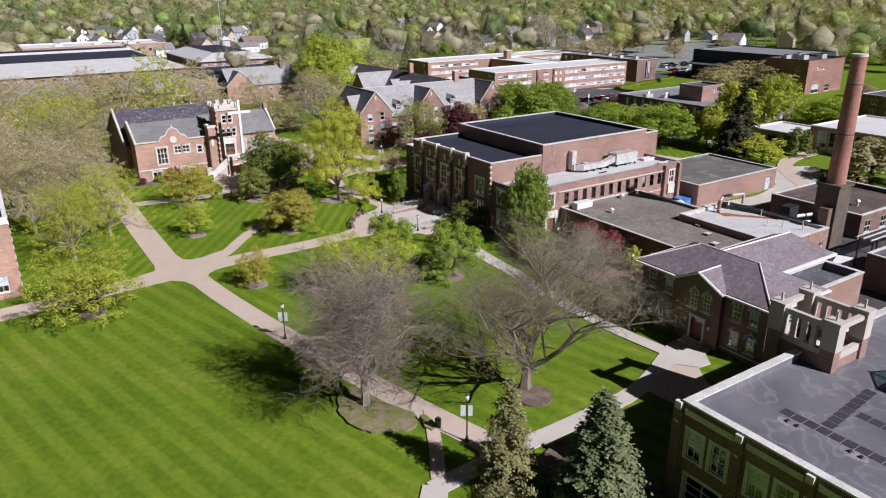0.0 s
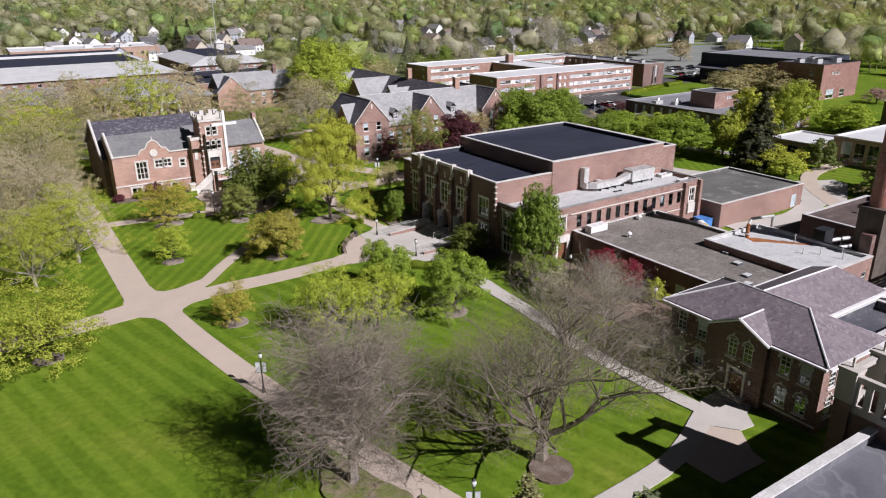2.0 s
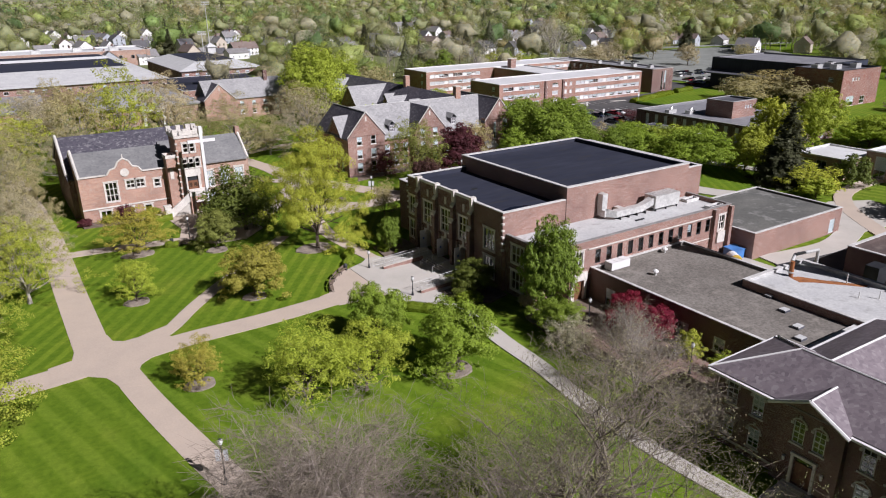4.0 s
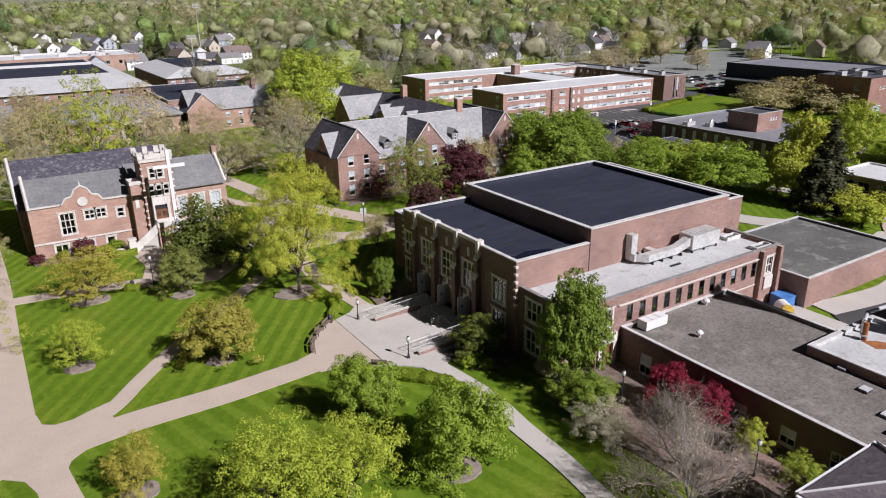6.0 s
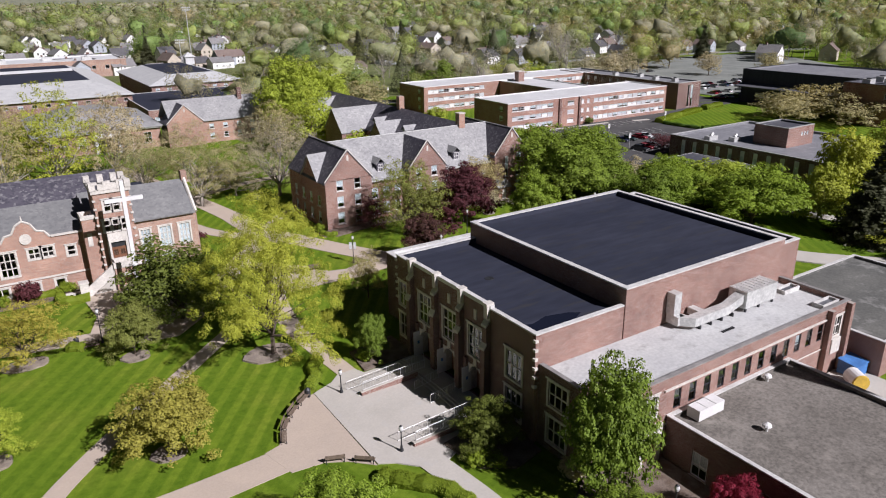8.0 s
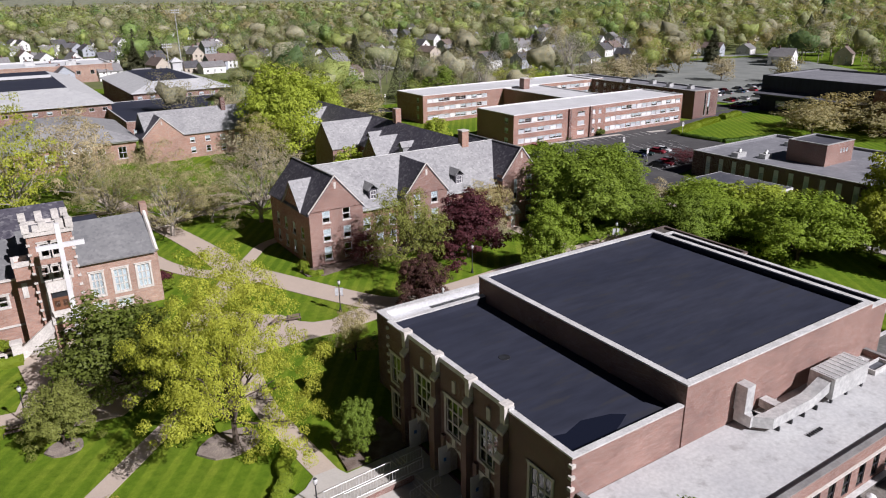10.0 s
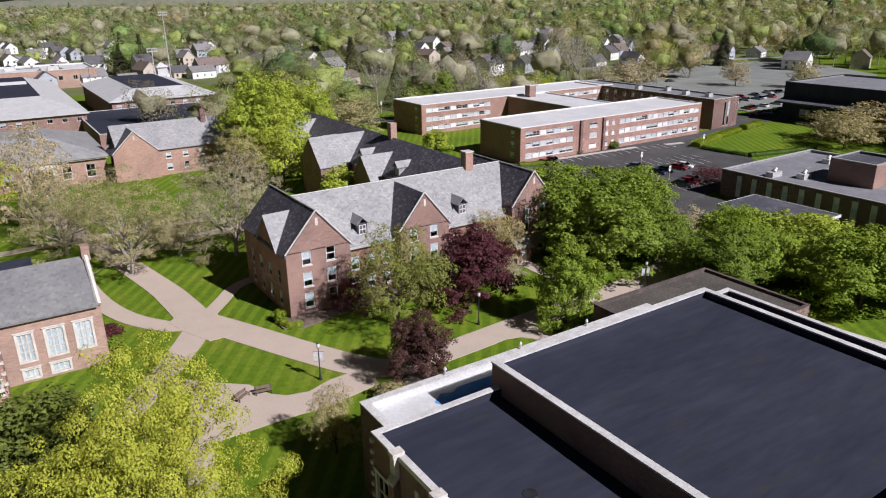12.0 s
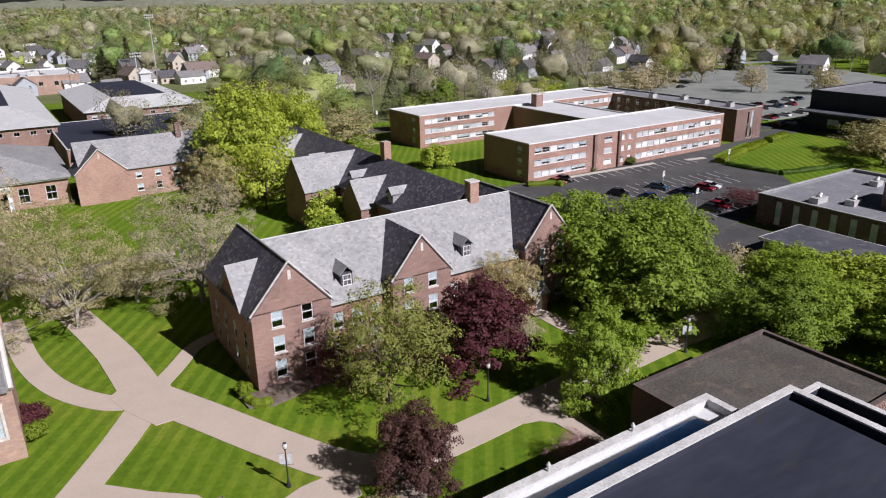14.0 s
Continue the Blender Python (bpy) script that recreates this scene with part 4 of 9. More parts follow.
box(bm, 82.2, 87.4, 81.5, 82.5, 8.05, 9.0)
slab(bm, [(81.2, 82.6, 9.0), (82.2, 81.5, 9.0), (82.2, 82.5, 9.0), (81.9, 83.3, 9.0)], 0.95)
box(bm, 80.9, 81.9, 82.6, 84.1, 8.05, 9.0)
box(bm, 80.9, 81.9, 83.2, 84.2, 9.0, 11.3)
box(bm, 84.2, 85.1, 82.5, 84.1, 8.1, 8.8)
part("duct", bm, METAL_PALE, hv)
bm = bmesh.new()
for x in (83, 84.7, 86.4, 88.2):
    box(bm, x - 0.08, x + 0.08, 81.4, 82.6, 7.65, 8.05)
part("duct_stand", bm, METAL_DARK, hv)
tube_part("cowl", (95.2, 82.2, 8.9), (95.9, 82.2, 9.5), 0.6, 0.5, METAL_PALE, hv, n=12)
for i in range(7):
    box_part("pipe_support", 84.2 + i * 0.27, 84.32 + i * 0.27, 79.6, 79.9, 7.65, 7.8, METAL_DARK, hv)

# ---- entrance steps and ramps ----
st = thing("entrance_steps", "pale concrete steps with pipe handrails", "steps", (60, 97, 0))
for i in range(4):
    box_part("step", 60.6 + 0.35 * i, 63.9, 91.9, 104.6, 0.13 * i, 0.13 * (i + 1), CONCRETE, st)


def rail_run(name, a, b, h0, h1, parent_label, gap=1.5):
    """A pipe railing from a to b standing on heights h0 to h1."""
    rt = thing(name, parent_label, "railing", (a[0], a[1], h0), "railings")
    a, b = Vector((*a, h0)), Vector((*b, h1))
    n = max(2, round((b - a).length / gap) + 1)
    for i in range(n):
        p = a.lerp(b, i / (n - 1))
        tube_part("post", p, p + Vector((0, 0, 1.05)), 0.028, 0.028, METAL_PALE, rt, n=6)
    for h in (1.05, 0.12):
        tube_part("rail", a + Vector((0, 0, h)), b + Vector((0, 0, h)), 0.028, 0.028, METAL_PALE, rt, n=6)
    k = int((b - a).length / 0.3)
    for i in range(1, k):
        p = a.lerp(b, i / k)
        tube_part("baluster", p + Vector((0, 0, 0.12)), p + Vector((0, 0, 1.05)), 0.01, 0.01, METAL_PALE, rt, n=3)


for y0, y1 in ((100.6, 102.7), (89.9, 91.7)):
    rp = thing("ramp", "concrete access ramp with low brick sides", "ramp", (57, y0, 0), "ramps")
    bm = bmesh.new()
    v0, v1 = (53.4, 0.06), (61.2, 0.55)
    slab(bm, [(v0[0], y0 + 0.3, 0.09), (v1[0], y0 + 0.3, 0.55), (v1[0], y1, 0.55), (v0[0], y1, 0.09)], 0.05)
    box(bm, 61.2, 63.85, y0 + 0.3, y1, 0.0, 0.552)
    part("slope", bm, CONCRETE, rp)
    bm = bmesh.new()
    slab(bm, [(54.4, y0, 0.5), (61.2, y0, 0.85), (61.2, y0 + 0.3, 0.85), (54.4, y0 + 0.3, 0.5)], 0.85)
    part("side_wall", bm, BRICK, rp, "low red brick ramp wall")
    bm = bmesh.new()
    slab(bm, [(54.3, y0 - 0.05, 0.6), (61.25, y0 - 0.05, 0.95), (61.25, y0 + 0.35, 0.95), (54.3, y0 + 0.35, 0.6)], 0.1)
    part("cap", bm, CONCRETE, rp)
    rail_run("railing", (53.6, y1 - 0.1), (63.2, y1 - 0.1), 0.05, 0.55, "pale painted pipe railing along the ramp")
    rail_run("railing", (54.6, y0 + 0.15), (62.2, y0 + 0.15), 0.6, 0.92, "pale painted pipe railing along the ramp")
for y in (95.4, 98.6):
    rail_run("railing", (59.6, y), (62.6, y), 0.06, 0.5, "short pale pipe handrail on the steps", 1.0)

# ---- low service buildings ----
low = thing("low_block", "low brick block with gravel roof", "building", (72, 48, 0))
lw_holes = {"w": [(3.0, 4.6, 0.2, 2.6), (9.5, 11, 0.9, 2.6), (14.5, 16, 0.9, 2.6), (19.4, 20.9, 0.9, 2.6), (24, 25.5, 0.9, 2.6)]}
flat_block(low, 72.2, 90.6, 47.4, 76.15, 4.0, 4.4, BRICK_DARK_AND_SHADED, ROOF_GREY, PARAPET, lw_holes, t=0.3, cope_h=0.1)
for x, y in ((77.9, 70.2), (85.4, 75.1), (86.6, 59.5), (83.8, 57.8), (81.5, 54.5), (78.8, 51.2), (76.5, 49.5)):
    if y < 62:
        dm = thing("roof_hatch", "small pale skylight dome on the gravel roof", "skylight", (x, y, 4.0), "roof hatches")
        bm = bmesh.new()
        box(bm, x - 0.55, x + 0.55, y - 0.45, y + 0.45, 3.99, 4.22)
        part("curb", bm, ROOF_MID, dm)
        bm = bmesh.new()
        slab(bm, [(x - 0.5, y - 0.4, 4.3), (x + 0.5, y - 0.4, 4.3), (x + 0.5, y + 0.4, 4.3), (x - 0.5, y + 0.4, 4.3)], 0.085)
        part("dome", bm, ROOF_PALE, dm)
    else:
        dm = thing("roof_vent", "white mushroom vent on the gravel roof", "vent", (x, y, 4.0), "roof vents")
        tube_part("pipe", (x, y, 3.99), (x, y, 4.5), 0.16, 0.16, METAL_PALE, dm)
        bm = bmesh.new()
        tube(bm, (x, y, 4.5), (x, y, 4.68), 0.42, 0.36, 10)
        tube(bm, (x, y, 4.68), (x, y, 4.85), 0.36, 0.08, 10)
        part("hood", bm, WHITE, dm)
u = thing("rooftop_unit", "long white rooftop unit beside the aisle wall", "air handler", (74.5, 74.6, 4.0))
box_part("casing", 74.1, 77.5, 74.2, 75.5, 4.1, 5.15, WHITE, u)
box_part("curb", 74.3, 77.3, 74.35, 75.35, 3.99, 4.1, METAL_DARK, u)
for i in range(2):
    box_part("seam", 75.1 + 1.2 * i, 75.16 + 1.2 * i, 74.19, 75.51, 5.151, 5.18, METAL_PALE, u)
sv = thing("service_block", "brick service block with pale roof and rust stain", "building", (88, 46, 0))
flat_block(sv, 83.8, 96.2, 44.7, 61.6, 4.6, 4.95, BRICK, ROOF_PALE, PARAPET, {"s": spread_holes(12.4, 4, 1.0, 1.6, 3.2), "e": spread_holes(16.9, 4, 1.2, 1.4, 3.2)}, t=0.45)
bm = bmesh.new()
patch(bm, [(89.4, 57.6), (90.8, 56.6), (94.6, 52.2), (95.4, 52.4), (92.4, 56.4), (91.2, 58.6), (90, 59.4)])
for v in bm.verts:
    v.co.z = 4.608 if v.co.z > 0 else 4.5
part("rust_stain", bm, RUST, sv, "orange rust stain run over the roof")
ep = thing("exhaust_stack", "rusty exhaust stack with a bent pipe", "exhaust pipe", (90.5, 59.6, 4.1))
tube_part("flue", (90.4, 59.4, 4.59), (90.4, 59.4, 6.6), 0.28, 0.26, RUST, ep, n=10)
tube_part("collar", (90.4, 59.4, 5.1), (90.4, 59.4, 5.25), 0.42, 0.42, METAL_PALE, ep, n=10)
bm = bmesh.new()
for a, b in (((92.0, 60.4, 4.1), (92.0, 60.4, 6.0)), ((92.0, 60.4, 6.0), (93.2, 60.8, 6.5)), ((93.2, 60.8, 6.5), (98.6, 60.8, 6.0)), ((98.6, 60.8, 6.0), (98.6, 60.8, 0.0))):
    tube(bm, a, b, 0.22, 0.22, 10)
part("bent_pipe", bm, METAL_PALE, ep)
for i, (x, y) in enumerate(((90.6, 51), (92.2, 49.5), (93.8, 54.2), (95.2, 48.2), (93, 46.9))):
    pv = thing("vent_pipe", "thin pale vent pipe on the roof", "vent", (x, y, 4.1), "vent pipes")
    tube_part("pipe", (x, y, 4.59), (x, y, 5.4 + 0.25 * (i % 3)), 0.07, 0.07, METAL_PALE, pv, n=6)
stage = thing("stage_block", "brick block with grey flat roof", "building", (103, 73, 0))
flat_block(stage, 102.4, 126.2, 72.5, 88.6, 3.9, 4.2, BRICK, ROOF_WORN, PARAPET, {"s": [(20.6, 22.2, 0.2, 2.6)]}, t=0.3, cope_h=0.1, win={"nx": 1, "ny": 1, "blind": 1.0, "sill": False})
bin_ = thing("dumpster", "blue steel dumpster in the service corner", "dumpster", (101, 74.6, 0))
bm = bmesh.new()
slab(bm, [(99.7, 73.6, 1.5), (102.1, 73.6, 1.5), (102.1, 75.6, 1.7), (99.7, 75.6, 1.7)], 1.5)
part("body", bm, BLUE_METAL, bin_)
slab_part("lid", [[(99.6, 73.5, 1.62), (102.2, 73.5, 1.62), (102.2, 75.7, 1.84), (99.6, 75.7, 1.84)]], 0.1, BLUE_METAL, bin_)
tk = thing("tank", "yellow ended white tank lying on the ground", "tank", (98.6, 73, 0))
bm = bmesh.new()
tube(bm, (98.0, 72.2, 0.95), (99.0, 73.7, 0.95), 0.9, 0.9, 18)
part("shell", bm, WHITE, tk)
tube_part("end_cap", (97.9, 72.05, 0.95), (98.0, 72.2, 0.95), 0.86, 0.92, YELLOW_METAL, tk, n=18)
bm = bmesh.new()
box(bm, 97.8, 98.5, 72.1, 72.8, 0, 0.3)
box(bm, 98.6, 99.2, 73.1, 73.7, 0, 0.3)
part("cradle", bm, METAL_DARK, tk)
boil = thing("boiler_house", "dark brick boiler house with flat dark roof", "building", (106, 46, 0))
flat_block(boil, 108.6, 128, 46.4, 62.0, 3.4, 4.1, BRICK_DARK_AND_SHADED, ROOF_BROWN, PARAPET, {"s": spread_holes(19.4, 4, 1.8, 1.0, 3.0)}, t=0.4)
for x, y in ((112, 54), (116, 51), (119, 58)):
    pv = thing("roof_vent", "pale mushroom vent on the boiler house roof", "vent", (x, y, 3.4), "roof vents")
    tube_part("pipe", (x, y, 3.39), (x, y, 4.2), 0.2, 0.2, METAL_PALE, pv)
    tube_part("hood", (x, y, 4.2), (x, y, 4.5), 0.45, 0.2, METAL_PALE, pv, n=10)
chim = thing("smokestack", "tall tapering red brick smokestack on a square base", "chimney", (100, 47, 0))
bm = bmesh.new()
box(bm, 97.4, 100.8, 44.9, 48.2, -0.2, 10.6)
box(bm, 97.2, 101.0, 44.7, 48.4, 10.6, 11.0)
part("base", bm, surface("soot_brick", (0.13, 0.105, 0.085), (0.09, 0.075, 0.06), fine=5, coarse=0.5), chim, "grey brown masonry base")
bm = bmesh.new()
tube(bm, (99.1, 46.5, 11.0), (99.1, 46.5, 29.0), 1.3, 1.0, 28)
part("shaft", bm, brick_surface("red_stack_brick", (0.36, 0.14, 0.10), (0.29, 0.11, 0.08)), chim)
bm = bmesh.new()
for z in (18.2, 25.2):
    tube(bm, (99.1, 46.5, z), (99.1, 46.5, z + 0.12), 1.32 - 0.0167 * (z - 11), 1.32 - 0.0167 * (z - 11), 24)
part("band", bm, METAL_DARK, chim)
bm = bmesh.new()
tube(bm, (99.1, 46.5, 29.0), (99.1, 46.5, 29.35), 1.06, 1.06, 24)
part("rim", bm, STONE, chim)
box_part("flue", 96.3, 97.3, 45.3, 46.8, 0, 7.6, BRICK_DARK_AND_SHADED, chim)
# pipe rack in the yard
rk = thing("pipe_rack", "dark steel pipe rack over the service yard", "pipe rack", (103, 40, 0))
for i in range(5):
    x = 97 + i * 4.2
    for y in (38.2, 40.6):
        box_part("post", x - 0.1, x + 0.1, y - 0.1, y + 0.1, 0, 4.6, METAL_DARK, rk)
    box_part("crossbeam", x - 0.08, x + 0.08, 38.0, 40.8, 4.6, 4.8, METAL_DARK, rk)
for k, y in enumerate((38.4, 38.9, 39.5, 40.0, 40.4)):
    tube_part("pipe", (95.5, y, 4.95 + 0.05 * (k % 2)), (116, y, 4.95 + 0.05 * (k % 2)), 0.14, 0.14, METAL_DARK if k % 2 else METAL_PALE, rk, n=8)
for x0, y0, x1, y1, z, r, mt in ((98.6, 56.4, 108.4, 53.8, 2.6, 0.3, METAL_PALE), (101.0, 53.2, 108.4, 51.4, 2.4, 0.26, METAL_PALE), (100.0, 51.2, 108.4, 49.4, 2.2, 0.26, METAL_DARK)):
    pp = thing("yard_pipe", "fat insulated pipe run over the service yard", "pipe", (x0, y0, 0), "yard pipes")
    tube_part("pipe", (x0, y0, z), (x1, y1, z), r, r, mt, pp, n=12)
    for k in (0.2, 0.5, 0.8):
        p = Vector((x0, y0, z)).lerp(Vector((x1, y1, z)), k)
        tube_part("flange", p - Vector((0.12, -0.04, 0)), p + Vector((0.12, -0.04, 0)), r + 0.08, r + 0.08, METAL_DARK, pp, n=12)
        box_part("stand", p.x - 0.12, p.x + 0.12, p.y - 0.12, p.y + 0.12, 0, z - r * 0.6, METAL_DARK, pp)
yb = thing("yard_cabinet", "dark steel equipment cabinet in the service yard", "cabinet", (103, 55, 0))
box_part("casing", 102.0, 104.4, 54.4, 56.2, 0.1, 4.6, METAL_DARK, yb)
box_part("plinth", 101.9, 104.5, 54.3, 56.3, 0, 0.1, CONCRETE, yb)

# ---- old hall ----
hall = thing("old_hall", "two storey brick hall with shade-darkened front and slate hip roof", "building", (59.5, 30.3, 0))
hx, hy0, hy1 = 59.5, 30.3, 47.1
hs = [(hy1 - c - 0.55, hy1 - c + 0.55, z, z + h) for c in (45.6, 43.1, 33.9, 31.9) for z, h in ((1.2, 1.9), (4.3, 2.1))]
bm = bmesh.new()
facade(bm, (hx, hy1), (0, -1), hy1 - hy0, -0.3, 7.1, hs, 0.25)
# west front and bay: shade is coloured in, other walls keep lighter brick
part("wall", bm, BRICK_DARK_AND_SHADED, hall, "red brick front with its shade put into darker brick")


def stone_mesh(name, bm):
    me = bpy.data.meshes.new(name)
    bm.to_mesh(me)
    bm.free()
    me.materials.append(STONE)
    return me


def arched_window(parent, o, d, hole, mat_):
    """A sash window with a rounded pale hood and sill."""
    w = window(parent, o, d, hole, 2, 4, mat_, bar=0.05, blind=0.3)
    W, H = hole[1] - hole[0], hole[3] - hole[2]
    bm = bmesh.new()
    n = 8
    for k in range(n):
        a0, a1 = math.pi * k / n, math.pi * (k + 1) / n
        q = [(W / 2 + (W / 2 + r) * math.cos(a), H - 0.1 + (W / 2 + r) * 0.75 * math.sin(a)) for a, r in ((a0, -0.02), (a0, 0.13), (a1, 0.13), (a1, -0.02))]
        f = [bm.verts.new((x, -0.08, z)) for x, z in q]
        g = [bm.verts.new((x, 0.05, z)) for x, z in q]
        bm.faces.new(f)
        for i in range(4):
            j = (i + 1) % 4
            bm.faces.new((f[j], f[i], g[i], g[j]))
    bmesh.ops.remove_doubles(bm, verts=bm.verts, dist=0.0005)
    attach("hood", stone_mesh("hood", bm), w, "pale arched stone hood mould")
    for nm, x0, x1, z0, z1 in (("springer", -0.2, 0.02, H - 0.35, H - 0.12), ("springer", W - 0.02, W + 0.2, H - 0.35, H - 0.12), ("keystone", W / 2 - 0.1, W / 2 + 0.1, H + 0.33, H + 0.62)):
        bm = bmesh.new()
        box(bm, x0, x1, -0.12, -0.002, z0, z1)
        attach(nm, stone_mesh(nm, bm), w)


for h in hs:
    arched_window(hall, (hx, hy1), (0, -1), h, WHITE)
bm = bmesh.new()
bayh = [(1.35, 2.35, 4.2, 6.2), (3.05, 4.05, 4.2, 6.2), (1.9, 3.5, 0.5, 3.1)]
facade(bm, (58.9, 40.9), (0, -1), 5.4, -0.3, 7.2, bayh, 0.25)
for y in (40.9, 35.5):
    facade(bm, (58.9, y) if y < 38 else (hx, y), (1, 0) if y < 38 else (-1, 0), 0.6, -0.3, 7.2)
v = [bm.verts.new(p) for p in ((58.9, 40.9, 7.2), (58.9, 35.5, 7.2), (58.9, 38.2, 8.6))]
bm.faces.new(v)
part("wall", bm, BRICK_DARK_AND_SHADED, hall, "projecting gabled brick bay")
for h in bayh[:2]:
    arched_window(hall, (58.9, 40.9), (0, -1), h, WHITE)
box_part("door", 59.12, 59.18, 37.42, 38.98, 0.5, 2.5, WOOD_DOOR, hall, "dark panelled double door")
box_part("transom", 59.12, 59.17, 37.42, 38.98, 2.55, 3.08, GLASS, hall, "glazed transom")
for y in (36.6, 39.8):
    tube_part("wall_lantern", (58.7, y, 2.3), (58.7, y, 2.75), 0.11, 0.15, METAL_PALE, hall, "pale wall lantern", n=8)
bm = bmesh.new()
for q in ((1.65, 1.88), (3.52, 3.75)):
    box(bm, 58.72, 58.89, 40.9 - q[1], 40.9 - q[0], 0.4, 3.2)
box(bm, 58.7, 58.89, 37.1, 39.3, 3.15, 3.4)
part("door_surround", bm, STONE, hall, "white pilastered door surround")
for i in range(4):
    box_part("step", 57.3 + 0.4 * i, 58.88, 36.9, 39.6, 0.12 * i, 0.12 * (i + 1), CONCRETE, hall)
bm = bmesh.new()
box(bm, hx - 0.08, hx - 0.004, hy0 - 0.05, 35.4, 0.55, 0.75)
box(bm, hx - 0.08, hx - 0.004, 41.0, hy1 + 0.05, 0.55, 0.75)
part("stone_band", bm, STONE, hall)
for o, d, n, hh in (((hx, hy0), (1, 0), 8.9, [(1.2, 2.3, 1.2, 3.2), (4.0, 5.1, 1.2, 3.2), (1.2, 2.3, 4.3, 6.3), (4.0, 5.1, 4.3, 6.3)]), ((68.4, hy0), (0, 1), 16.8, []), ((68.4, hy1), (-1, 0), 8.9, [])):
    bm = bmesh.new()
    facade(bm, o, d, n, -0.3, 7.1, hh)
    part("wall", bm, BRICK, hall)
    for h in hh:
        arched_window(hall, o, d, h, WHITE)
e0, e1, f0, f1, zr = 58.85, 69.0, 29.7, 47.7, 9.75
r0, r1, rx = 34.9, 42.6, 63.9
slab_part("roof", [[(e0, f1, 7.3), (e0, f0, 7.3), (rx, r0, zr), (rx, r1, zr)], [(e0, f0, 7.3), (e1, f0, 7.3), (rx, r0, zr)], [(e1, f0, 7.3), (e1, f1, 7.3), (rx, r1, zr), (rx, r0, zr)], [(e1, f1, 7.3), (e0, f1, 7.3), (rx, r1, zr)]], 0.12, SLATE_PURPLE, hall, "purple grey slate hip roof")
slab_part("roof", [[(58.2, 41.3, 7.32), (58.2, 38.2, 8.85), (61.8, 38.2, 8.85), (59.0, 41.3, 7.32)], [(58.2, 38.2, 8.85), (58.2, 35.1, 7.32), (59.0, 35.1, 7.32), (61.8, 38.2, 8.85)]], 0.1, SLATE_PURPLE, hall)
bm = bmesh.new()
for a, b in (((e0, f1), (e0, 41.3)), ((e0, 35.1), (e0, f0))):
    box(bm, e0 - 0.3, e0 + 0.1, b[1], a[1], 7.0, 7.2)
box(bm, e0 + 0.1, e1 + 0.3, f0 - 0.3, f0 + 0.1, 7.0, 7.2)
box(bm, e0 + 0.1, e1 + 0.3, f1 - 0.1, f1 + 0.3, 7.0, 7.2)
box(bm, e1 - 0.1, e1 + 0.3, f0 + 0.1, f1 - 0.1, 7.0, 7.2)
part("gutter", bm, WHITE, hall, "white wooden eaves and gutter")
bm = bmesh.new()
for y0_, y1_ in ((41.5, 38.2), (34.9, 38.2)):
    tube(bm, (58.12, y0_, 7.2), (58.12, y1_, 8.82), 0.16, 0.16, 6)
for a, b in (((e0, f0, 7.36), (rx, r0, zr)), ((e0, f1, 7.36), (rx, r1, zr)), ((e1, f1, 7.36), (rx, r1, zr)), ((rx, r0, zr), (rx, r1, zr)), ((58.2, 38.2, 8.88), (61.8, 38.2, 8.9))):
    tube(bm, a, b, 0.09, 0.09, 6)
part("ridge_trim", bm, WHITE, hall)
wing = thing("hall_wing", "rear wing with low pitched slate roof", "building", (69, 36, 0))
bm = bmesh.new()
facade(bm, (68.5, 36.6), (1, 0), 12.9, -0.3, 6.6)
facade(bm, (81.4, 36.6), (0, 1), 7.9, -0.3, 6.6)
facade(bm, (81.4, 44.5), (-1, 0), 12.9, -0.3, 6.6)
part("wall", bm, BRICK, wing)
slab_part("roof", [[(65.5, 36.2, 6.75), (81.8, 36.2, 6.75), (78.6, 40.5, 8.9), (64.8, 40.5, 9.2)], [(81.8, 36.2, 6.75), (81.8, 44.9, 6.75), (78.6, 40.5, 8.9)], [(81.8, 44.9, 6.75), (65.5, 44.9, 6.75), (64.8, 40.5, 9.2), (78.6, 40.5, 8.9)]], 0.12, SLATE_PURPLE, wing)
bm = bmesh.new()
box(bm, 65.6, 82.1, 35.9, 36.25, 6.4, 6.72)
box(bm, 81.8, 82.1, 36.25, 45.2, 6.4, 6.72)
box(bm, 69.1, 81.8, 44.9, 45.2, 6.4, 6.72)
tube(bm, (64.8, 40.5, 9.24), (78.6, 40.5, 8.94), 0.1, 0.1, 6)
part("gutter", bm, WHITE, wing)
back = thing("rear_annex", "brick annex with parapet beside the hall", "building", (70, 31, 0))
flat_block(back, 69.2, 80.0, 31.4, 36.4, 5.2, 6.1, BRICK, ROOF_MID, PARAPET, t=0.4)

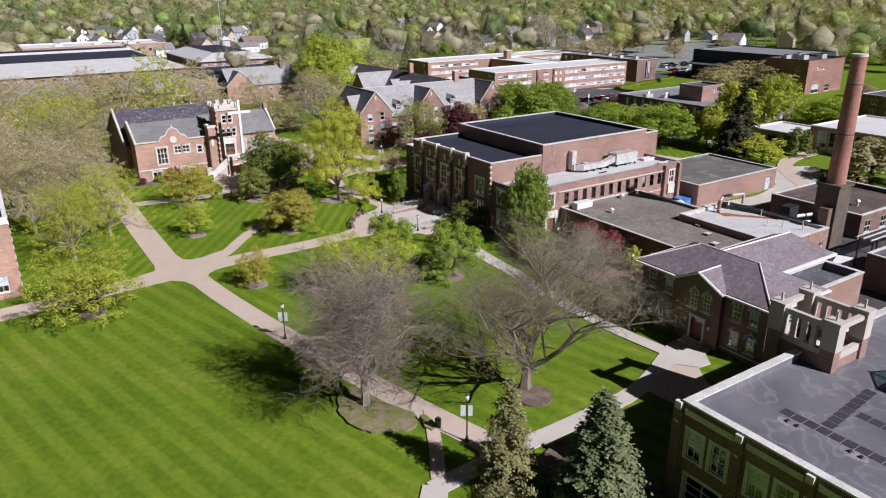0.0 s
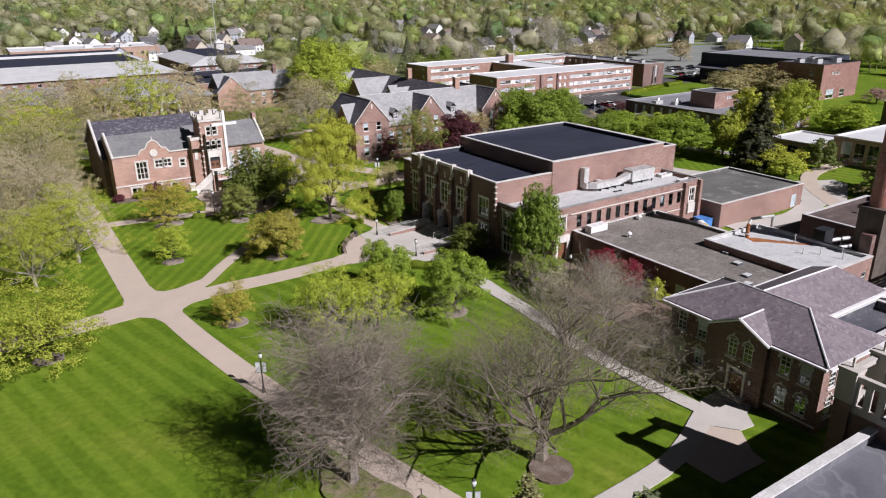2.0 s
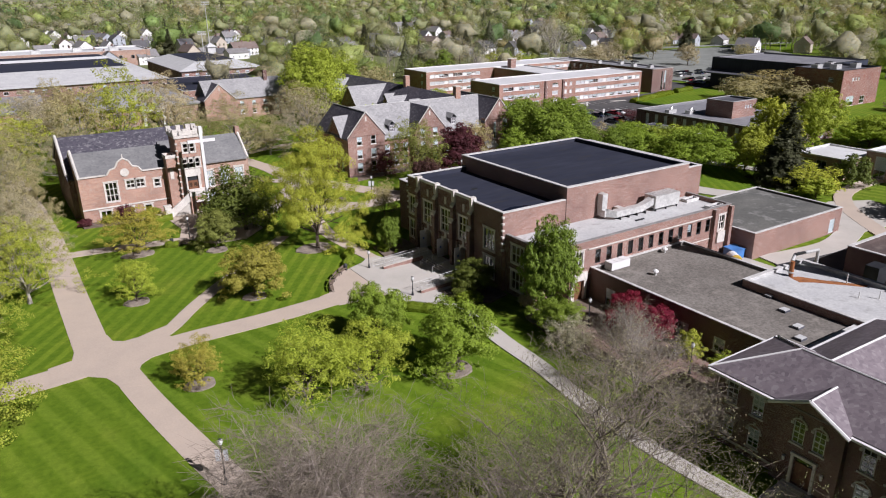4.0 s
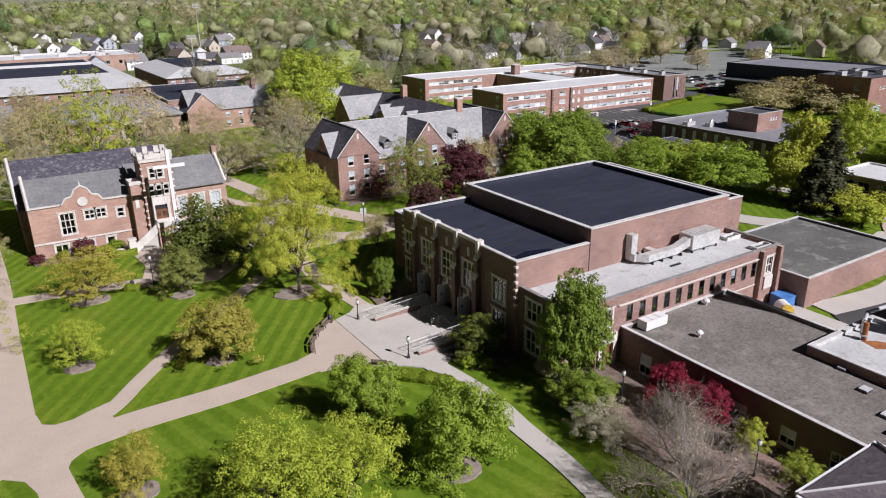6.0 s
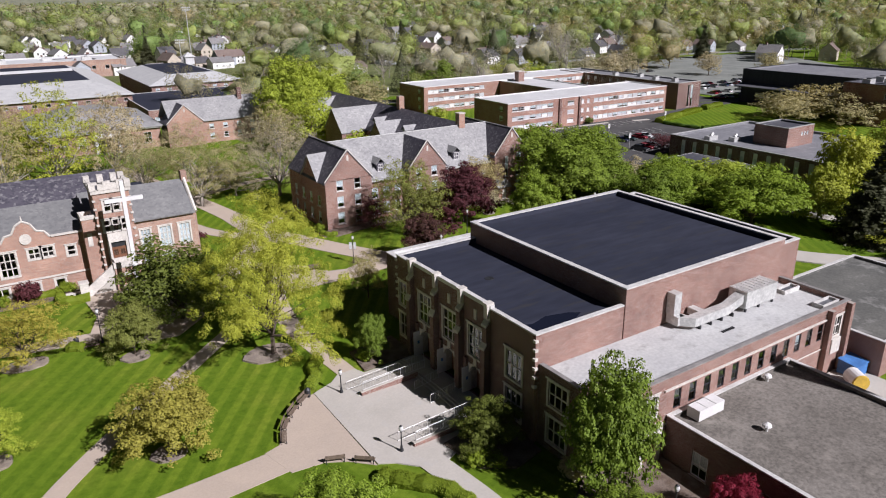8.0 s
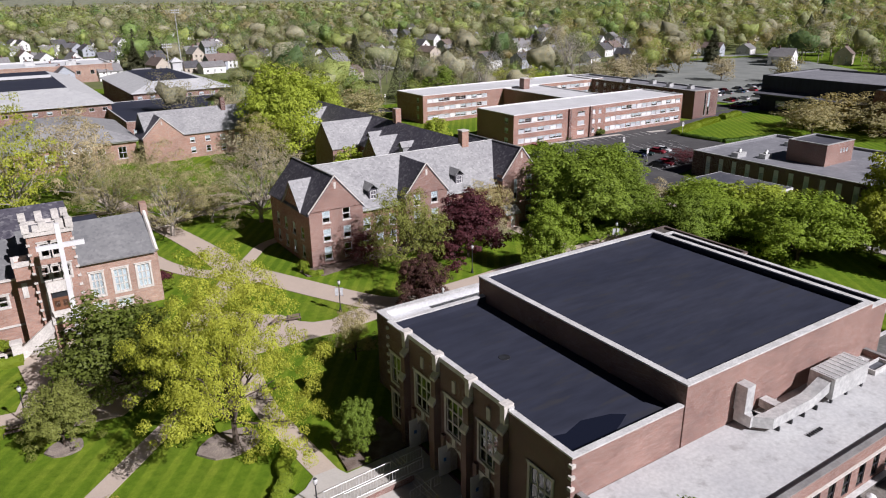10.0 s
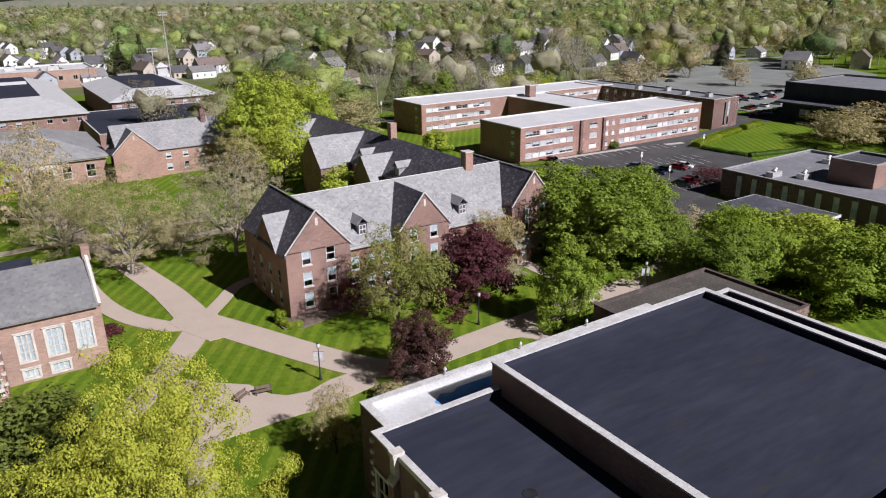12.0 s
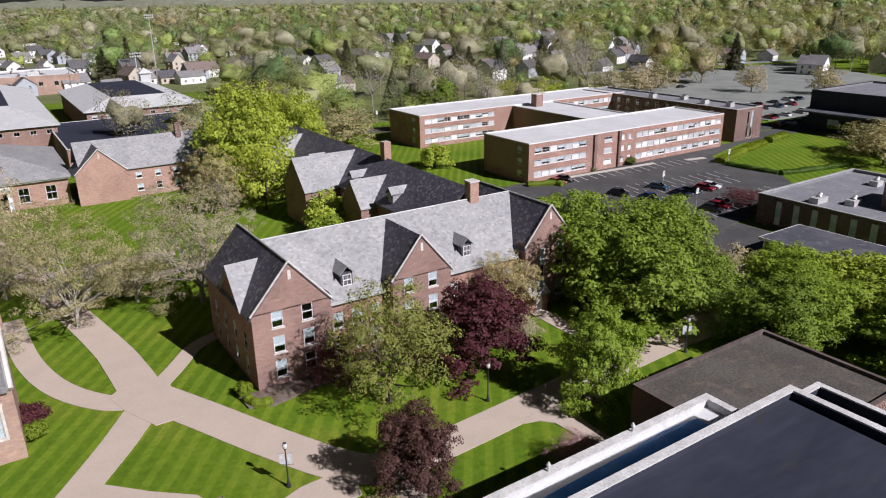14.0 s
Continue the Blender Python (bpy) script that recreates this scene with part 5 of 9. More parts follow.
# ---- near building with the belvedere ----


def veined_roof():
    """Grey membrane with pale dried veins where water has run and pooled."""
    m, t, b = nodes_of("veined_membrane")
    co = t.nodes.new("ShaderNodeTexCoord").outputs["Object"]
    f1, f2, f3 = noise_of(t, co, 0.16, 3.0), noise_of(t, co, 0.3, 2.0, 0.4), noise_of(t, co, 4.0, 4.0)
    col = ramp(t, f1, [(0.35, (0.105, 0.105, 0.118)), (0.65, (0.16, 0.16, 0.17))])
    vein = ramp(t, f2, [(0.455, (0, 0, 0)), (0.49, (0.26, 0.26, 0.26)), (0.512, (0, 0, 0)), (0.6, (0, 0, 0)), (0.62, (0.2, 0.2, 0.2)), (0.65, (0, 0, 0))])
    col = mixed(t, "MIX", vein, col, (0.34, 0.335, 0.33))
    col = mixed(t, "MULTIPLY", 0.8, col, ramp(t, f3, [(0.3, (0.88,) * 3), (0.7, (1.08,) * 3)]))
    t.links.new(col, b.inputs["Base Color"])
    b.inputs["Roughness"].default_value, b.inputs["Specular IOR Level"].default_value = 0.55, 0.4
    return m


lib = thing("hall_of_letters", "brick building with dark stained flat roof", "building", (36, 0, 0))
bx, by1 = 35.7, 22.0
wh = []
for c in (20.6, 18.5, 15.4, 13.3, 10.2, 8.1, 5.0, 2.9):
    wh += [(by1 - c - 0.62, by1 - c + 0.62, 4.6, 6.9)]
for c in (19.5, 14.3, 9.1, 4.0):
    wh += [(by1 - c - 1.5, by1 - c + 1.5, 0.8, 3.0)]
flat_block(lib, bx, 66, -14, by1, 8.3, 9.0, BRICK_DARK_AND_SHADED, veined_roof(), PARAPET, {"w": wh}, t=0.55, win={"nx": 2, "ny": 3, "sill_mat": STONE, "blind": 0.6, "mid": False}, cope_h=0.16)
bm = bmesh.new()
for s0, s1, h0, h1 in wh:
    y0_, y1_ = by1 - s1, by1 - s0
    for q in ((y0_ - 0.3, y0_, h0 - 0.25, h1 + 0.3), (y1_, y1_ + 0.3, h0 - 0.25, h1 + 0.3), (y0_, y1_, h1, h1 + 0.3)):
        box(bm, bx - 0.06, bx - 0.004, *q)
part("surround", bm, STONE, lib, "cream stone window surrounds")
bm = bmesh.new()
for c in (22.2, 17.0, 11.8, 6.6, 1.4):
    box(bm, bx - 0.3, bx - 0.005, c - 0.4, c + 0.4, 0, 8.4)
part("pilaster", bm, BRICK_DARK_AND_SHADED, lib)
bm = bmesh.new()
for c in (22.2, 17.0, 11.8, 6.6, 1.4):
    box(bm, bx - 0.36, bx - 0.003, c - 0.28, c + 0.28, 8.4, 9.0)
    box(bm, bx - 0.34, bx - 0.003, c - 0.16, c + 0.16, 7.2, 7.4)
for a, b in ((17.5, 21.7), (12.3, 16.5), (7.1, 11.3), (1.9, 6.1)):
    box(bm, bx - 0.1, bx - 0.003, a, b, 8.1, 8.6)
part("stone_cap", bm, STONE, lib)
ROOF_RING = surface("pale_roof_stain", (0.26, 0.255, 0.24), (0.17, 0.17, 0.17), fine=3, coarse=0.9, bump=0.05)


def drain(x, y):
    d_ = thing("roof_drain", "dark roof drains in a pale stained hollow", "roof drain", (x, y, 8.3), "roof drains")
    bm = bmesh.new()
    bm.faces.new([bm.verts.new((x + 0.62 * math.cos(a / 16 * 6.2832) * (0.85 + 0.15 * math.sin(a * 3.1)), y + 1.05 * math.sin(a / 16 * 6.2832), 8.304)) for a in range(16)])
    part("stain", bm, ROOF_RING, d_)
    bm = bmesh.new()
    for dy in (-0.45, 0.3):
        tube(bm, (x + 0.1, y + dy, 8.305), (x + 0.1, y + dy, 8.42), 0.22, 0.14, 10)
    part("strainer", bm, METAL_DARK, d_)


drain(40.7, 16.4)
drain(40.9, 11.9)
bm = bmesh.new()
PATCHES = [(41.85, 17.36 - 0.94 * i) for i in range(12)] + [(42.95 + 0.96 * i, 14.75 + 0.1 * i) for i in range(8)] + [(46.0, 13.9 - 0.94 * i) for i in range(7)]
for x, y in PATCHES:
    box(bm, x - 0.43, x + 0.43, y - 0.42, y + 0.42, 8.29, 8.316)
part("walkway_pad", bm, surface("dark_roof_pad", (0.05, 0.045, 0.055), (0.04, 0.037, 0.045), fine=5, coarse=0.8), lib, "dark square roof walkway pads")
gl = thing("skylight", "gabled glass skylight on the roof", "skylight", (53, 13, 8.3))
bm = bmesh.new()
ring(bm, 50.8, 56.8, 8.0, 15.0, 8.29, 8.75, 0.2)
part("curb", bm, METAL_DARK, gl)
for i in range(5):
    y0_, y1_ = 8.2 + 1.32 * i, 8.2 + 1.32 * (i + 1) - 0.08
    slab_part("pane", [[(51.0, y0_, 8.85), (53.8, y0_, 10.2), (53.8, y1_, 10.2), (51.0, y1_, 8.85)]], 0.03, GLASS_SKY, gl)
    slab_part("pane", [[(53.8, y0_, 10.2), (56.6, y0_, 8.85), (56.6, y1_, 8.85), (53.8, y1_, 10.2)]], 0.03, GLASS_SKY, gl)
bm = bmesh.new()
for i in range(6):
    y = 8.16 + 1.32 * i
    for x0_, x1_ in ((50.9, 53.8), (56.7, 53.8)):
        tube(bm, (x0_, y, 8.8), (x1_, y, 10.22), 0.07, 0.07, 6)
tube(bm, (53.8, 8.1, 10.24), (53.8, 14.9, 10.24), 0.1, 0.1, 6)
part("glazing_bar", bm, WHITE, gl)
bel = thing("belvedere", "open white belvedere with slots on brick piers", "roof structure", (51.8, 22.5, 0))
px0, px1, py0, py1, pt = 49.9, 55.2, 18.7, 24.7, 12.6
for x in (px0, px1 - 1.0):
    for y in (py0, py1 - 1.2):
        pier = box_part("brick_pier", x, x + 1.0, y, y + 1.2, 0, 10.2, BRICK, bel, "red brick corner pier")
        bm = bmesh.new()
        box(bm, x - 0.05, x + 1.05, y - 0.05, y + 1.25, 10.2, pt)
        box(bm, x - 0.12, x + 1.12, y - 0.12, y + 1.32, pt, pt + 0.22)
        part("white_top", bm, CONCRETE, pier, "pale concrete pier top")
        box_part("finial", x + 0.42, x + 0.56, y + 0.5, y + 0.64, pt + 0.22, pt + 1.0, CONCRETE, pier)
for k, (x, y, n) in enumerate(((px0 + 0.2, py0 + 1.2, 4), (px1 - 0.6, py0 + 1.2, 4))):
    ln = py1 - py0 - 2.4
    box_part("brick_wall", x, x + 0.4, y, y + ln, 0, 9.5, BRICK, bel)
    box_part("sill_beam", x - 0.02, x + 0.42, y, y + ln, 9.5, 10.0, CONCRETE, bel)
    box_part("lintel", x - 0.02, x + 0.42, y, y + ln, 11.95, 12.45, CONCRETE, bel)
    for i in range(n + 1):
        c = y + ln * i / n
        a, b = max(y, c - 0.2), min(y + ln, c + 0.2)
        box_part("mullion", x, x + 0.4, a, b, 10.0, 11.95, CONCRETE, bel)
for y in (py0 + 0.2, py1 - 0.6):
    box_part("brick_wall", px0 + 1.0, px1 - 1.0, y, y + 0.4, 0, 9.2, BRICK, bel)
    box_part("sill_beam", px0 + 1.0, px1 - 1.0, y - 0.02, y + 0.42, 9.2, 9.8, CONCRETE, bel)
    box_part("lintel", px0 + 1.05, px1 - 1.05, y - 0.02, y + 0.42, 12.0, 12.45, CONCRETE, bel)

# ---- chapel ----
chapel = thing("chapel", "orange brick chapel with slate roofs and stone tower", "building", (36, 150, 0))
o, d = (20.6, 150.3), (1, 0)
cw = [(4.2, 6.2, 3.6, 7.0), (7.8, 9.2, 5.6, 7.0), (9.5, 10.9, 5.6, 7.0), (12.6, 13.6, 5.2, 6.6), (2.8, 4.6, 0.8, 2.0), (6.2, 8.4, 0.8, 2.0), (10.4, 11.6, 0.8, 2.0)]
bm = bmesh.new()
facade(bm, o, d, 15.2, -0.3, 8.4, cw)
v = [bm.verts.new((20.6 + x, 150.3, z)) for x, z in ((4.8, 8.4), (10.8, 8.4), (10.2, 9.3), (9.3, 9.5), (8.7, 10.6), (7.8, 11.1), (6.9, 10.6), (6.3, 9.5), (5.4, 9.3))]
bm.faces.new(v)
part("wall", bm, BRICK_ORANGE, chapel, "sunlit orange brick front wall with a shaped gable")
for h, nx, ny in zip(cw, (3, 2, 2, 1, 2, 3, 1), (3, 2, 2, 2, 1, 1, 1)):
    stone_window(chapel, o, d, h, nx, ny)
bm = bmesh.new()
box(bm, 20.55, 35.8, 150.16, 150.296, 2.5, 2.75)
box(bm, 20.55, 25.2, 150.1, 150.6, 8.4, 8.6)
box(bm, 31.5, 35.8, 150.1, 150.6, 8.4, 8.6)
pr = [(4.8, 8.4), (5.4, 9.3), (6.3, 9.5), (6.9, 10.6), (7.8, 11.1), (8.7, 10.6), (9.3, 9.5), (10.2, 9.3), (10.8, 8.4)]
for a, b in zip(pr, pr[1:]):
    tube(bm, (20.6 + a[0], 150.35, a[1] + 0.05), (20.6 + b[0], 150.35, b[1] + 0.05), 0.16, 0.16, 6)
tube(bm, (28.4, 150.35, 11.1), (28.4, 150.35, 11.9), 0.16, 0.05, 8)
tube(bm, (28.4, 150.15, 8.6), (28.4, 150.295, 8.6), 0.75, 0.75, 16)
part("stone_trim", bm, STONE, chapel, "pale stone copings and round medallion")
bm = bmesh.new()
facade(bm, (20.6, 164.8), (0, -1), 14.5, -0.3, 8.2)
bm.faces.new([bm.verts.new((20.6, y, z)) for y, z in ((164.8, 8.2), (150.3, 8.2), (157.5, 11.7))])
facade(bm, (52.5, 154.5), (0, 1), 11.0, -0.3, 7.6)
bm.faces.new([bm.verts.new((52.5, y, z)) for y, z in ((154.5, 7.6), (165.5, 7.6), (160, 11.8))])
facade(bm, (52.5, 165.5), (-1, 0), 31.9, -0.3, 7.6)
part("wall", bm, BRICK_ORANGE, chapel)
o2 = (42.0, 154.5)
rw = [(1.8, 3.2, 2.6, 5.8), (4.6, 6.3, 2.6, 5.8), (7.6, 9.2, 2.6, 5.8), (1.8, 3.2, 0.5, 1.5), (4.6, 6.3, 0.5, 1.5)]
bm = bmesh.new()
facade(bm, o2, d, 10.5, -0.3, 7.6, rw)
part("wall", bm, BRICK_BUFF, chapel)
for h in rw:
    stone_window(chapel, o2, d, h, 3, 3 if h[3] - h[2] > 2 else 1, blind=1.0)
slab_part("roof", [[(20.9, 150.6, 8.35), (36.5, 150.6, 8.35), (36.5, 157.5, 11.6), (20.9, 157.5, 11.6)], [(36.5, 165.2, 7.8), (20.9, 165.2, 7.8), (20.9, 157.5, 11.6), (36.5, 157.5, 11.6)]], 0.2, SLATE_CHAPEL, chapel, "grey slate roof")
slab_part("roof", [[(36.5, 154.0, 7.5), (52.2, 154.0, 7.5), (52.2, 160, 11.7), (36.5, 160, 11.7)], [(52.2, 166.0, 7.5), (36.5, 166.0, 7.5), (36.5, 160, 11.7), (52.2, 160, 11.7)]], 0.2, SLATE_CHAPEL, chapel)
slab_part("roof", [[(41.9, 158, 9.5), (47, 163, 10.5), (47, 167, 10.5), (41.9, 167, 10.5)]], 0.3, ROOF_DARK, chapel)
bm = bmesh.new()
for x, a, b, c in ((20.75, (164.9, 8.3), (157.5, 12.1), (150.2, 8.4)), (52.4, (154.2, 7.5), (160, 12.1), (165.8, 7.5))):
    tube(bm, (x, a[0], a[1]), (x, b[0], b[1]), 0.28, 0.28, 6)
    tube(bm, (x, b[0], b[1]), (x, c[0], c[1]), 0.28, 0.28, 6)
part("gable_coping", bm, STONE, chapel)
box_part("chimney", 52.0, 52.9, 159.4, 160.6, 11.2, 13.0, BRICK_BUFF, chapel)
tw = thing("tower", "brick and pale stone entrance tower with battlements", "tower", (40, 150, 0))
to = (37.4, 148.0)
tws = [(1.2, 2.1, 11.3, 12.9), (2.4, 3.3, 11.3, 12.9), (0.8, 1.6, 8.4, 10.0), (1.95, 2.75, 8.4, 10.0), (3.1, 3.9, 8.4, 10.0), (1.3, 3.2, 3.5, 6.7)]
bm = bmesh.new()
facade(bm, to, (1, 0), 4.8, -0.3, 14.0, tws)
facade(bm, (42.2, 148.0), (0, 1), 5.2, -0.3, 14.0)
facade(bm, (42.2, 153.2), (-1, 0), 4.8, -0.3, 14.0)
facade(bm, (37.4, 153.2), (0, -1), 5.2, -0.3, 14.0)
part("wall", bm, BRICK_ORANGE, tw)
for h in tws[:5]:
    stone_window(tw, to, (1, 0), h, 1, 2)
bm = bmesh.new()
ring(bm, 37.2, 42.4, 147.8, 153.4, 14.0, 14.5, 0.4)
for x in (37.1, 38.9, 40.7, 41.7):
    for y in (147.7, 152.7):
        box(bm, x, x + 0.8, y, y + 0.8, 14.5, 15.6)
for y in (149.4, 151.1):
    for x in (37.2, 41.9):
        box(bm, x, x + 0.5, y, y + 0.8, 14.5, 15.4)
box(bm, 38.2, 41.4, 147.75, 148.2, 14.5, 15.3)
box(bm, 38.3, 41.2, 147.85, 147.995, 6.9, 8.1)
for q in ((38.2, 38.66), (40.64, 41.1)):
    box(bm, q[0], q[1], 147.8, 147.994, 3.4, 6.9)
box(bm, 38.66, 40.64, 147.85, 147.994, 6.72, 6.9)
corner_stones(bm, 37.45, 148.05, 3, 13.6, 9, 0.2)
corner_stones(bm, 42.15, 148.05, 3, 13.6, 9, 0.2)
part("stone_dressing", bm, STONE, tw, "pale carved stone dressings")
box_part("roof", 37.6, 42.0, 148.2, 153.0, 13.9, 14.1, ROOF_MID, tw)
dr = box_part("door", 38.72, 40.58, 148.12, 148.2, 3.5, 5.9, WOOD_DOOR, tw, "brown wooden double door")
box_part("pane", 38.9, 39.5, 148.08, 148.119, 4.7, 5.5, GLASS, dr)
box_part("pane", 39.8, 40.4, 148.08, 148.119, 4.7, 5.5, GLASS, dr)
bm = bmesh.new()
box(bm, 38.72, 40.58, 148.14, 148.22, 5.9, 6.7)
part("fanlight", bm, METAL_DARK, tw)
bm = bmesh.new()
box(bm, 35.5, 37.39, 148.6, 151.2, -0.2, 10.4)
part("stair_turret", bm, BRICK_ORANGE, tw)
bm = bmesh.new()
ring(bm, 35.4, 37.39, 148.5, 151.3, 10.4, 11.0, 0.3)
box(bm, 35.9, 36.5, 148.5, 148.595, 6.5, 8.4)
part("turret_cap", bm, STONE, tw)
por = thing("porch", "brick porch with a dark arched basement opening", "porch", (40, 146, 0))
bm = bmesh.new()
facade(bm, (38.3, 145.6), (1, 0), 3.6, -0.2, 3.5, [(0.8, 2.9, 0.0, 2.3)], 0.8)
facade(bm, (41.9, 145.6), (0, 1), 2.39, -0.2, 3.5)
facade(bm, (38.3, 147.99), (0, -1), 2.39, -0.2, 3.5)
part("wall", bm, BRICK_ORANGE, por)
bm = bmesh.new()
ring(bm, 38.2, 42.0, 145.5, 147.98, 3.5, 4.3, 0.3)
box(bm, 38.9, 39.1, 145.5, 145.595, 0, 2.5)
box(bm, 41.2, 41.4, 145.5, 145.595, 0, 2.5)
box(bm, 38.9, 41.4, 145.5, 145.594, 2.3, 2.7)
part("stone_trim", bm, STONE, por)
box_part("landing", 38.5, 41.7, 145.8, 147.97, 3.3, 3.5, CONCRETE, por)
stp = thing("stone_stair", "pale stone stair with solid side walls", "stair", (36, 146, 0))
for i in range(16):
    box_part("step", 34.6 + 0.23 * i, 38.28, 146.2, 147.9, 0.2 * i, 0.2 * (i + 1), CONCRETE, stp)
slab_part("side_wall", [[(34.0, 145.8, 1.0), (38.28, 145.8, 4.2), (38.28, 146.19, 4.2), (34.0, 146.19, 1.0)]], 1.6, STONE, stp)
box_part("pier", 33.5, 34.6, 145.4, 146.5, 0, 2.2, STONE, stp)
box_part("pier_cap", 33.4, 34.7, 145.3, 146.6, 2.2, 2.4, STONE, stp)
cr = thing("cross", "tall plain white cross standing before the tower", "cross", (40.4, 141.2, 0))
bm = bmesh.new()
box(bm, 40.15, 40.65, 140.95, 141.45, 0, 17.0)
part("upright", bm, WHITE, cr)
bm = bmesh.new()
box(bm, 38.0, 40.149, 140.98, 141.42, 14.2, 14.7)
box(bm, 40.651, 42.8, 140.98, 141.42, 14.2, 14.7)
part("arm", bm, WHITE, cr)

pb = thing("stone_bench", "white stone bench on blocks beside a clipped hedge", "bench", (32.7, 147.4, 0))
box_part("seat", 31.7, 33.8, 147.1, 147.7, 0.42, 0.56, STONE, pb)
for x in (31.85, 32.6, 33.35):
    box_part("block", x, x + 0.3, 147.15, 147.65, 0, 0.42, STONE, pb)

# ---- brick dormitory with three gables ----
dorm = thing("gabled_dormitory", "three storey red brick dormitory with slate gables", "dormitory", (97, 160, 0))
DW = dict(nx=1, ny=2, blind=0.9, mid=True)


def gable_wing(parent, x0, x1, yf, yb, ze, zp, holes, wall, slate, front_label="", over=0.3):
    """A wing whose gable faces south at yf; its ridge runs back to yb."""
    xm = (x0 + x1) / 2
    bm = bmesh.new()
    facade(bm, (x0, yf), (1, 0), x1 - x0, -0.3, ze, holes)
    bm.faces.new([bm.verts.new(p) for p in ((x0, yf, ze), (x1, yf, ze), (xm, yf, zp))])
    part("wall", bm, wall, parent, front_label)
    for h in holes:
        window(parent, (x0, yf), (1, 0), h, **DW)
    k = (zp - ze) / (xm - x0)
    slab_part("roof", [[(x0 - over, yb, ze - k * over), (x0 - over, yf - 0.12, ze - k * over), (xm, yf - 0.12, zp), (xm, yb, zp)]], 0.15, slate, parent)
    slab_part("roof", [[(x1 + over, yf - 0.12, ze - k * over), (x1 + over, yb, ze - k * over), (xm, yb, zp), (xm, yf - 0.12, zp)]], 0.15, slate, parent)
    bm = bmesh.new()
    for xa in (x0 - over * 0.4, x1 + over * 0.4):
        tube(bm, (xa, yf - 0.02, ze - k * over * 0.4 + 0.12), (xm, yf - 0.02, zp + 0.12), 0.12, 0.12, 6)
    box(bm, xm - 0.18, xm + 0.18, yf - 0.06, yf - 0.004, zp - 1.9, zp - 0.9)
    part("gable_trim", bm, STONE, parent)


def floors(xs, w=1.3, zs=((1.0, 3.1), (4.0, 6.0), (7.0, 9.0))):
    return [(x - w / 2, x + w / 2, a, b) for x in xs for a, b in zs]


# gables sloping west and east get the darker slate, the main roof the paler
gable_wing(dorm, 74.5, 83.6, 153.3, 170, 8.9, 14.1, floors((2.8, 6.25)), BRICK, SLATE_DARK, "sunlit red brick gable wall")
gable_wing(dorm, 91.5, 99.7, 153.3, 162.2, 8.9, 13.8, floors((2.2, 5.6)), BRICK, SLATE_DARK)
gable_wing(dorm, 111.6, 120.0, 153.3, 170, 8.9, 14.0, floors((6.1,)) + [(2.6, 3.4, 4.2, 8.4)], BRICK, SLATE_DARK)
for o, n, hs in (((83.6, 155.0), 7.9, floors((1.5, 3.9, 6.3), zs=((1.0, 3.0), (4.0, 6.0)))), ((99.7, 155.0), 11.9, floors((1.6, 4.4, 7.4, 10.2), zs=((1.0, 3.0), (4.0, 6.0))))):
    bm = bmesh.new()
    facade(bm, o, (1, 0), n, -0.3, 7.6, hs)
    part("wall", bm, BRICK_DORM, dorm)
    for h in hs:
        window(dorm, o, (1, 0), h, **DW)
for x, y0_, y1_ in ((83.6, 153.3, 155), (91.5, 153.3, 155), (99.7, 153.3, 155), (111.6, 153.3, 155)):
    bm = bmesh.new()
    if x in (83.6, 99.7):
        facade(bm, (x, y0_), (0, 1), y1_ - y0_, -0.3, 9.4)
    else:
        facade(bm, (x, y1_), (0, -1), y1_ - y0_, -0.3, 9.4)
    part("wall", bm, BRICK_DORM, dorm)
ws = [(170 - c - 0.6, 170 - c + 0.6, a, b) for c in (156.5, 160, 163.5, 167) for a, b in ((1.0, 3.0), (4.0, 6.0))]
bm = bmesh.new()
facade(bm, (74.5, 170), (0, -1), 16.7, -0.3, 8.9, ws)
bm.faces.new([bm.verts.new(p) for p in ((74.49, 163.4, 8.7), (74.49, 156.2, 8.7), (74.49, 159.8, 12.6))])
part("wall", bm, BRICK_DORM, dorm, "shaded west wall")
for h in ws:
    window(dorm, (74.5, 170), (0, -1), h, **DW)
slab_part("roof", [[(74.1, 155.9, 8.45), (78.6, 159.8, 12.9), (74.1, 159.8, 12.8)], [(74.1, 159.8, 12.8), (78.6, 159.8, 12.9), (74.1, 163.7, 8.45)]], 0.12, SLATE, dorm)
bm = bmesh.new()
facade(bm, (120, 153.3), (0, 1), 16.7, -0.3, 8.9)
facade(bm, (120, 170), (-1, 0), 45.5, -0.3, 8.0)
part("wall", bm, BRICK_DORM, dorm)
for x0_, x1_ in ((79.0, 115.8),):
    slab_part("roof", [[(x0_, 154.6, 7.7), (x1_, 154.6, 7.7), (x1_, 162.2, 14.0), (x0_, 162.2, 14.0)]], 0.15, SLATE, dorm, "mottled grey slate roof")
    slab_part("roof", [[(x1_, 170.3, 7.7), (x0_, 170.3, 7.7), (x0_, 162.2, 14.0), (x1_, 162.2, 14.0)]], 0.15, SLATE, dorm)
bm = bmesh.new()
box(bm, 83.9, 91.2, 154.35, 154.6, 7.3, 7.55)
box(bm, 100.0, 111.3, 154.35, 154.6, 7.3, 7.55)
tube(bm, (79, 162.2, 14.05), (115.8, 162.2, 14.05), 0.12, 0.12, 6)
tube(bm, (79.05, 153.2, 14.15), (79.05, 170, 14.15), 0.1, 0.1, 6)
tube(bm, (115.8, 153.2, 14.05), (115.8, 170, 14.05), 0.1, 0.1, 6)
part("gutter", bm, METAL_PALE, dorm)
box_part("chimney", 108.6, 110.0, 161.6, 163.0, 13.0, 16.4, BRICK_ORANGE, dorm, "tall brick chimney")
